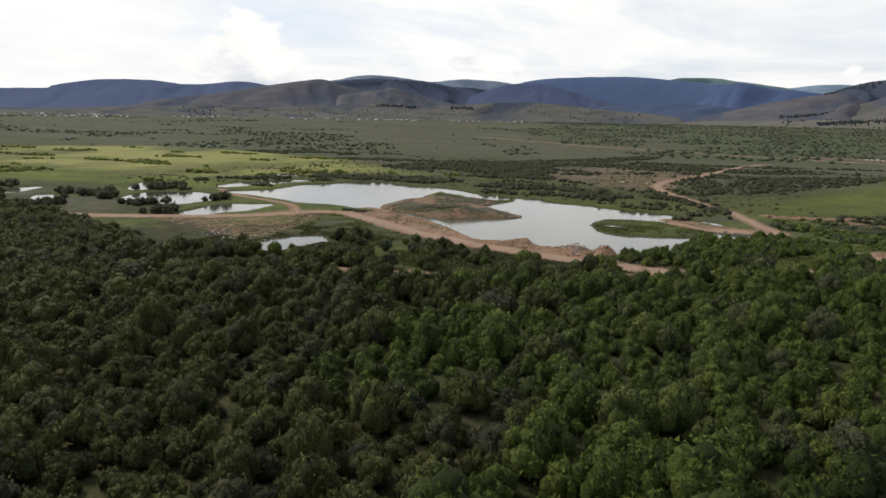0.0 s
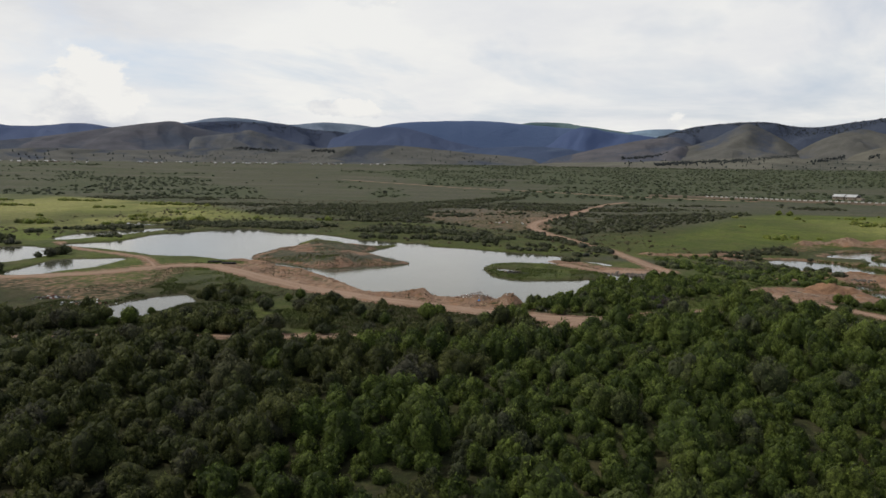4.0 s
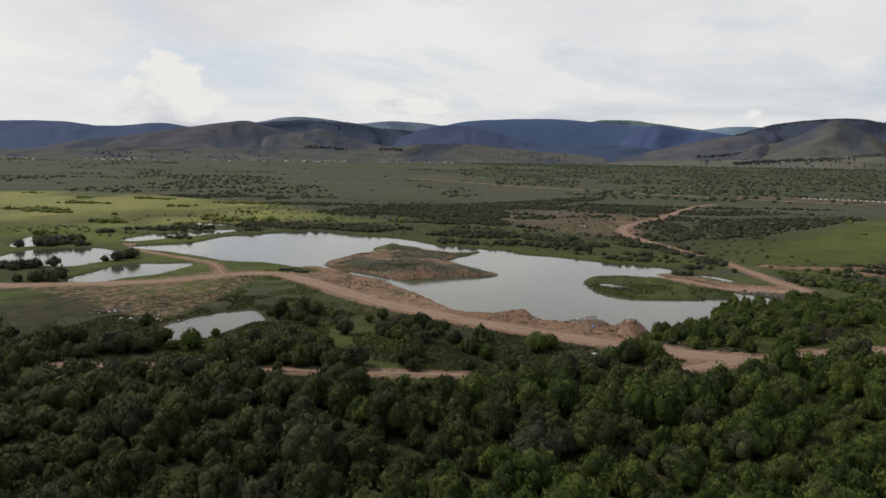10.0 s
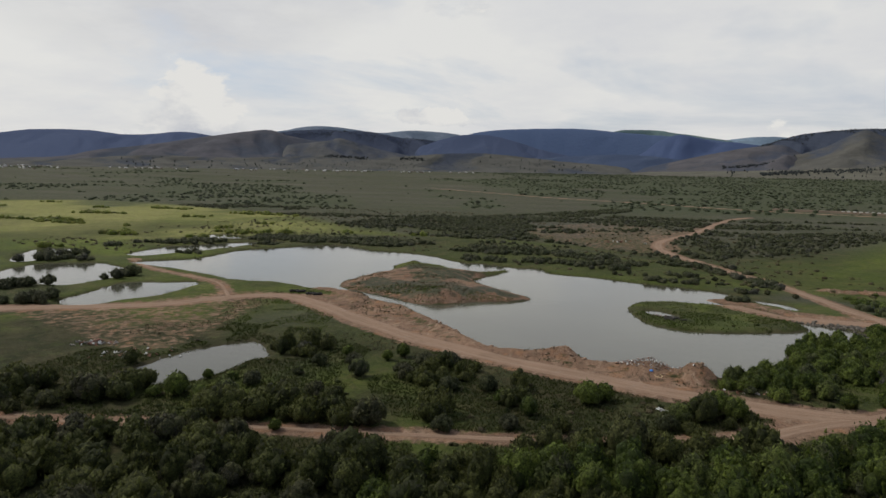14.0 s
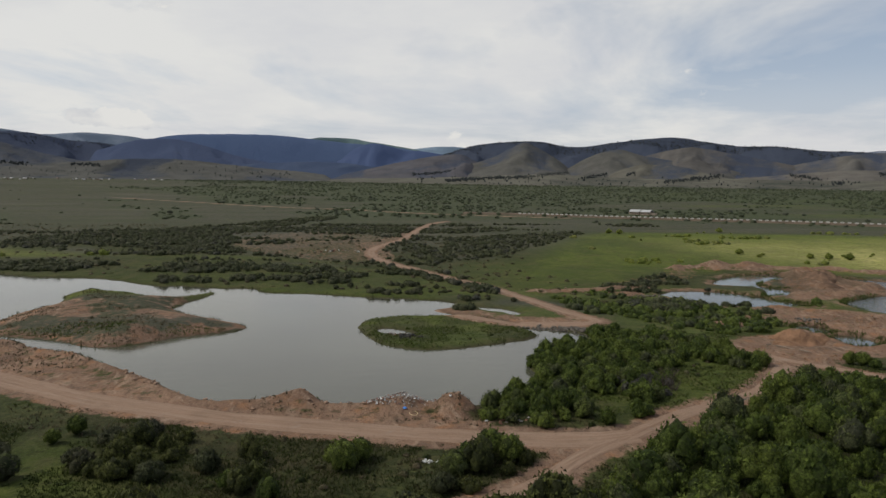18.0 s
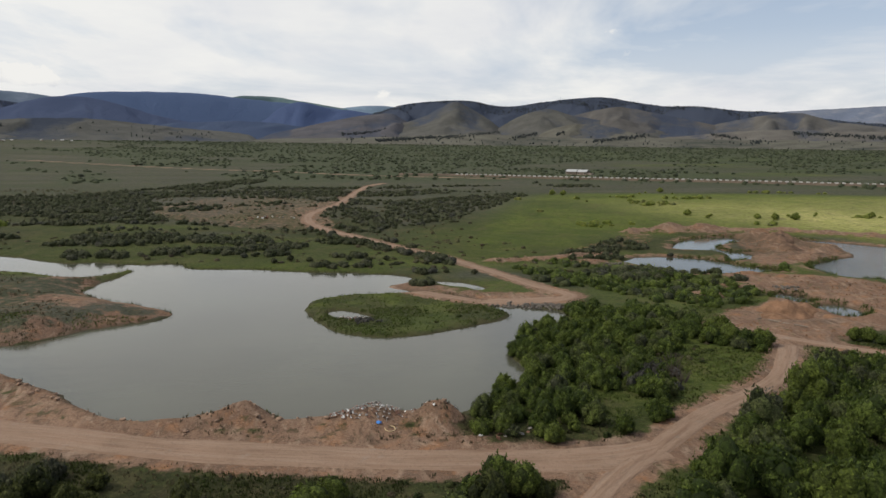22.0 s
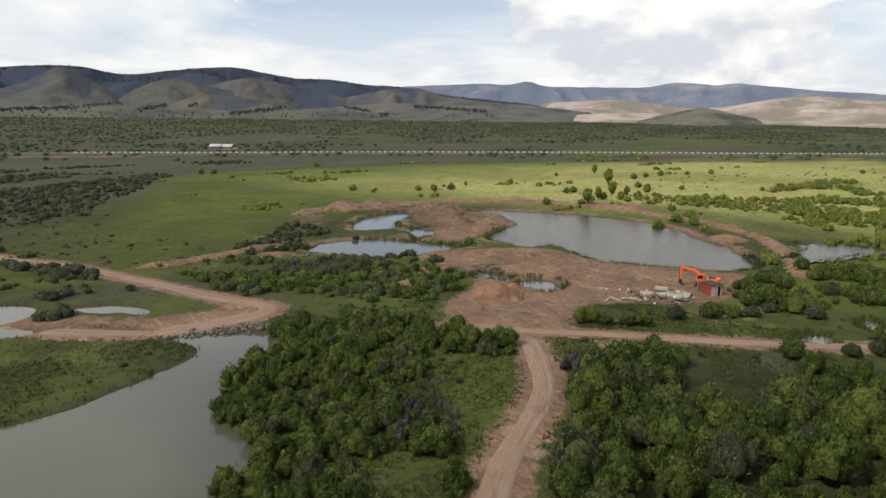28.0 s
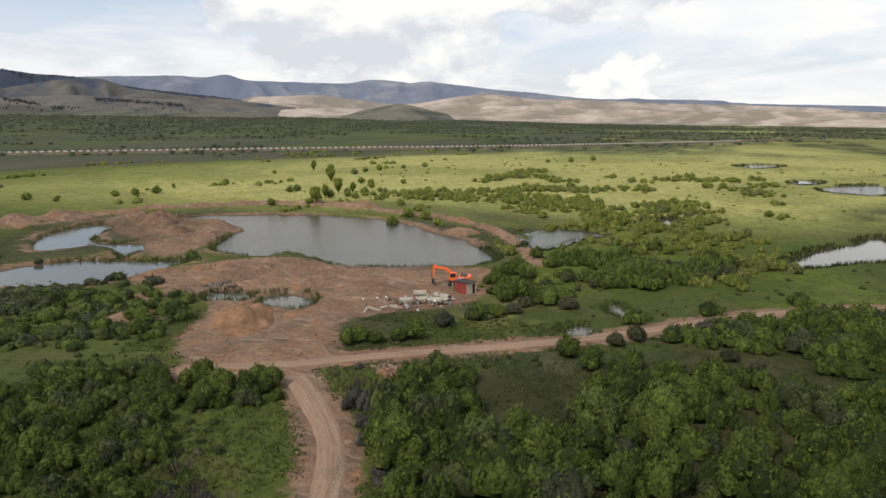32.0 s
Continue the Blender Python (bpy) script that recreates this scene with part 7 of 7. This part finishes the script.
blades("grass", fill((-125, 96), (-12, 158), 60000, lambda x, y, s, r: (s > 0.6) & (r > 1.2) & ~bare_near(x, y) & (bumps(x, y, 7, 2, 82) > 0.40 + 0.16 * (line_distance(x, y, TRACKS["dike"][1]) < 11)), 6), 0.30, 0.13, REED, "dark rough grass below the lake dike", "grass")
blades("grass", fill((-50, 186), (-6, 221), 1500, lambda x, y, s, r: (s > 0.2) & (r > 0.6) & (outline_distance(x, y, GREEN_ISLE) < 0), 2), 0.30, 0.16, TURF, "tall green grass on the lake islet", "grass")
blades("reeds", fill((-215, 118), (110, 305), 60000, lambda x, y, s, r: (np.abs(s - 0.1) < 0.55) & (r > 1.0) & (bumps(x, y, 12, 2, 83) > 0.46) & ~bare_near(x, y), 3), 0.62, 0.10, REED, "green reeds fringing the shores", "reeds")
blades("reeds", fill((40, 185), (125, 300), 40000, lambda x, y, s, r: (np.abs(s - 0.6) < 0.9) & (bumps(x, y, 9, 2, 85) > 0.52), 7), 0.75, 0.13, TURF, "bright green reeds round the digging ponds", "reeds")
blades("reeds", fill((52, 132), (182, 182), 30000, lambda x, y, s, r: (np.abs(s - 0.3) < 1.4) & (r > 0.8) & (bumps(x, y, 6, 2, 86) > 0.36), 8), 0.7, 0.12, TURF, "green reeds crowding the ditch beside the yard", "reeds")
blades("reeds", fill((105, 60), (460, 185), 90000, lambda x, y, s, r: (np.abs(s - 0.6) < 1.6) & (bumps(x, y, 9, 2, 87) > 0.38), 9), 0.8, 0.20, REED, "dark green reeds round the eastern pools", "reeds")
blades("dry_weeds", fill((-125, 100), (-12, 158), 9000, lambda x, y, s, r: (s > 0.5) & (r > 0.5) & (line_distance(x, y, TRACKS["dike"][1]) < 11) & ~bare_near(x, y) & (bumps(x, y, 7, 2, 82) < 0.60), 10), 0.28, 0.15, DRYWEED, "yellow-brown rough grass beside the dike road", "weeds")
blades("dry_weeds", fill((-130, 130), (40, 260), 26000, lambda x, y, s, r: (s > 0.5) & (r > 0.8) & (bare_near(x, y, 0.5) | isle(x, y)) & (outline_distance(x, y, BARES[0]) > -1.5) & (bumps(x, y, 6, 2, 84) > 0.52), 4), 0.34, 0.16, DRYWEED, "dry brown weeds on bare banks", "weeds")


def clods(name, count, label):
    """Lumps of earth along the thrown-up banks."""
    g = np.random.default_rng(5)
    bv, bf = ball()
    spots = []
    for top, half, line in RIDGES:
        n = int(count * len(line) / (150 if line is RIDGES[0][2] else 60))
        i = g.integers(0, len(line) - 1, n)
        spots.append(line[i] + (line[i + 1] - line[i]) * g.random((n, 1)) + g.normal(size=(n, 2)) * half * 0.9)
    p = np.concatenate(spots)
    p = p[(waters(p[:, 0], p[:, 1])[0] > 0.1) & (road_distance(p[:, 0], p[:, 1]) > 0.3)]
    r = 0.08 + 0.30 * g.random((len(p), 1, 1)) ** 3
    place = np.column_stack([p, height(p[:, 0], p[:, 1]) + 0.05])
    verts = bv[None] * r * (0.6 + 0.8 * g.random((len(p), len(bv), 1))) * np.array([1, 1, 0.6]) + place[:, None]
    faces = bf[None] + (len(bv) * np.arange(len(p)))[:, None, None]
    ob = mesh_object(name, verts.reshape(-1, 3), faces.reshape(-1, 3), ROAD, False, rut=np.zeros(len(p) * len(bv)), across=np.repeat(g.random(len(p)) * 9, len(bv)), along=np.repeat(g.random(len(p)) * 90, len(bv)))
    tagged(ob, label, "clods", kind="stuff")


def loose_soil(count, label):
    """Lumps and stones strewn over the dug yard and its banks."""
    g = np.random.default_rng(6)
    bv, bf = ball()
    p = np.column_stack([g.uniform(20, 118, count), g.uniform(165, 305, count)])
    inside = np.zeros(count, bool)
    for k in (0, 1, 3):
        inside |= outline_distance(p[:, 0], p[:, 1], BARES[k]) < 0
    inside &= (bumps(p[:, 0], p[:, 1], 9, 3, 98) > 0.50) & (waters(p[:, 0], p[:, 1])[0] > 0.2) & (road_distance(p[:, 0], p[:, 1]) > 0.5)
    p = p[inside]
    r = 0.06 + 0.22 * g.random((len(p), 1, 1)) ** 3
    place = np.column_stack([p, height(p[:, 0], p[:, 1]) + 0.03])
    verts = bv[None] * r * (0.6 + 0.8 * g.random((len(p), len(bv), 1))) * np.array([1, 1, 0.6]) + place[:, None]
    faces = bf[None] + (len(bv) * np.arange(len(p)))[:, None, None]
    tagged(mesh_object("earth_clods", verts.reshape(-1, 3), faces.reshape(-1, 3), REDSOIL, False), label, "clods", kind="stuff")


def soil_heap(x, y, reach, tall, turn, label):
    """A tipped heap of loose soil with a ragged foot."""
    a, r = np.meshgrid(np.linspace(0, 6.2832, 57)[:-1], np.linspace(0, 1, 18))
    wob = 1 + 0.5 * (bumps(np.cos(a) * 3 + x, np.sin(a) * 3 + y, 2.0, 3, 95) - 0.5)
    u, v = np.cos(a) * r * reach[0] * wob, np.sin(a) * r * reach[1] * wob
    gx, gy = x + u * math.cos(turn) - v * math.sin(turn), y + u * math.sin(turn) + v * math.cos(turn)
    rise = np.clip(1 - r, 0, 1) ** 0.75 * (0.45 + 1.1 * bumps(gx, gy, 3.2, 4, 96))
    z = height(gx.ravel(), gy.ravel()).reshape(gx.shape) + tall * rise + 0.5 * tall * (bumps(gx, gy, 1.3, 3, 97) - 0.5) * np.clip(4 * (1 - r), 0, 1) - 0.12
    i = np.arange(a.size).reshape(a.shape)
    faces = np.stack([i[:-1], np.roll(i[:-1], -1, 1), np.roll(i[1:], -1, 1), i[1:]], -1).reshape(-1, 4)[:, ::-1]
    tagged(mesh_object("earth_mound", np.stack([gx, gy, z], -1).reshape(-1, 3), faces, BROWNSOIL if label.startswith("brown") else REDSOIL, True), label, "earth mound", "mounds of dug soil")


BROWNSOIL = plain_material("brown_subsoil", (0.080, 0.052, 0.036), (0.185, 0.118, 0.078), 0.95, 0.1, 1.4, 0.0, 1.0)
REDSOIL = plain_material("orange_subsoil", (0.120, 0.070, 0.042), (0.270, 0.155, 0.092), 0.95, 0.1, 1.4, 0.0, 1.0)
for row in ((45, 194.5, (8.5, 5.0), 1.9, 0.9, "orange heap of dug subsoil beside a small pool"), (40, 190, (4.5, 3.0), 1.1, 0.3, "low orange mound of soil at the yard's edge"), (52, 189.5, (4.0, 2.0), 0.7, 0.2, "spread reddish soil on the yard"), (104, 277, (8.0, 5.0), 2.0, 1.2, "brown ridge of dug soil between two ponds"), (98, 262, (6.0, 3.5), 1.3, 0.6, "brown mound of dug soil above the pond"), (109, 291, (6.0, 4.0), 1.5, 1.0, "reddish mound of dug soil on the bank"), (62, 232, (5.0, 2.4), 0.9, 0.1, "reddish soil spread along the pond's edge"), (148, 203, (5.0, 2.0), 1.0, 0.9, "reddish soil ridge at the pond's corner"), (27, 164.2, (1.8, 0.6), 0.16, 0.8, "small heap of orange clay on the road verge"), (24, 161.4, (2.2, 0.6), 0.18, 0.8, "small heap of orange clay beside the road"), (20.5, 158.4, (2.0, 0.6), 0.16, 0.8, "small clay heap among weeds at the roadside")):
    soil_heap(*row)
loose_soil(14000, "brown clods strewn over the dug yard")
clods("earth_clods", 700, "reddish earth clods along the dug banks")


def pines(name, x, y, z, low, high, mat, label, seed):
    """Small pointed trees at the given feet, joined."""
    g = np.random.default_rng(seed)
    n = len(x)
    tall, a = g.uniform(low, high, (n, 1)), g.random((n, 1)) * 6.28
    foot = np.stack([x, y, z - 1], -1)
    turn = a + np.arange(5) * 1.2566
    skirt = np.stack([np.cos(turn) * tall * 0.30, np.sin(turn) * tall * 0.30, 0.16 * tall * np.ones((n, 5))], -1) + foot[:, None]
    mid = np.stack([np.cos(turn + 0.6) * tall * 0.24, np.sin(turn + 0.6) * tall * 0.24, 0.62 * tall * np.ones((n, 5))], -1) + foot[:, None]
    tip = foot + np.concatenate([np.zeros((n, 2)), tall], 1)
    verts = np.concatenate([skirt, mid, tip[:, None]], 1)
    i = np.arange(5)
    j = (i + 1) % 5
    one = np.concatenate([np.stack([i, j, i + 5], -1), np.stack([j, j + 5, i + 5], -1), np.stack([i + 5, j + 5, np.full(5, 10)], -1)])
    faces = one[None] + (11 * np.arange(n))[:, None, None]
    ob = mesh_object(name, verts.reshape(-1, 3), faces.reshape(-1, 3), mat, False, tint=np.repeat(g.random(n), 11))
    tagged(ob, label, "pines", kind="stuff")


def hill_woods(key, count, least, label):
    """Pines over the wooded slopes and along the crest of a hill."""
    row = next(r for r in HILLS if r[0] == key)
    g = np.random.default_rng(ord(key[0]))
    az, u = g.uniform(min(h for h, _ in row[4]) + 4, max(h for h, _ in row[4]) - 4, count), 0.45 + 0.55 * g.random(count) ** 0.45
    x, y, z, spur = hill_height(key, az, u, row[2], row[3], row[4], row[8])
    ok = (0.35 * (1 - spur) + 0.5 * ease(u, 0.80, 0.99) + 0.6 * (bumps(az, u * 0, 1.6, 3, 90) - 0.5)) > least
    pines("hill_pines", x[ok], y[ok], z[ok], 4, 8, PINE, label, 40 + ord(key[0]))


def slope_trees(lines, spread_out, per_degree, label, seed):
    """Rows of trees along lines of heading and rise over the lower slopes."""
    g = np.random.default_rng(seed)
    low = [r for r in HILLS if r[0] in ("g1", "g2", "g3", "g4", "g5", "g6", "g7", "g8", "b2", "b3", "b4", "i3")]
    u = np.linspace(0, 1, 60)
    feet = []
    for line in lines:
        line = np.array(sorted(line))
        n = max(5, int(per_degree * (line[-1, 0] - line[0, 0])))
        for az in g.uniform(line[0, 0], line[-1, 0], n):
            rise = np.interp(az, line[:, 0], line[:, 1]) + g.normal() * spread_out
            for row in sorted(low, key=lambda r: r[2]):
                heads = [h for h, _ in row[4]]
                if not min(heads) + 0.5 < az < max(heads) - 0.5:
                    continue
                x, y, z, _ = hill_height(row[0], np.full(60, az), u, row[2], row[3], row[4], row[8])
                seen = np.degrees(np.arctan2(z - 30, np.hypot(x + 25, y - 60)))
                if seen.max() > rise:
                    k = int(np.argmax(seen > rise))
                    feet.append((x[k], y[k], z[k]))
                    break
    feet = np.array(feet)
    pines("slope_trees", feet[:, 0], feet[:, 1], feet[:, 2], 4, 9, PINE, label, seed)


PINE = leaf_material("pine_needles", ((0.032, 0.040, 0.044), (0.040, 0.048, 0.050), (0.048, 0.056, 0.054), (0.056, 0.062, 0.058)), 0.1)
hill_woods("g", 7000, 0.40, "dark pines along the crest and hollows of the hill")
hill_woods("b", 2500, 0.40, "dark pines along the crest above the village")
slope_trees([[(-4.5, 0.23), (-6.4, 0.34), (-8.8, 0.50), (-11.1, 0.58), (-13.5, 0.86), (-14.9, 1.0)], [(-1.8, 0.72), (-3.6, 0.85), (-5.5, 1.1), (-6.9, 1.5)], [(-15.8, 0.52), (-17.2, 0.68), (-17.9, 0.9)], [(-22.3, 0.23), (-23.7, 0.37), (-25.0, 0.52), (-26.8, 0.75)], [(-31.4, 0.80), (-32.7, 0.60), (-33.5, 0.45)], [(-19.4, 0.80), (-20.1, 0.92)], [(-34.1, 0.16), (-34.9, 0.22)], [(-37.0, 0.88), (-39.2, 0.75), (-43.1, 0.46)], [(30.5, 1.40), (28.3, 1.32), (26.9, 1.2)], [(24.2, 1.25), (22.3, 1.2)]], 0.06, 42.0, "rows of dark trees over the lower slopes", 51)
slope_trees([[(46, 0.55), (30, 0.6), (18, 0.7)], [(-2, 0.25), (-20, 0.2), (-44, 0.1)], [(20, 0.95), (8, 0.6)]], 0.22, 4.0, "single dark trees dotted over the foothills", 52)
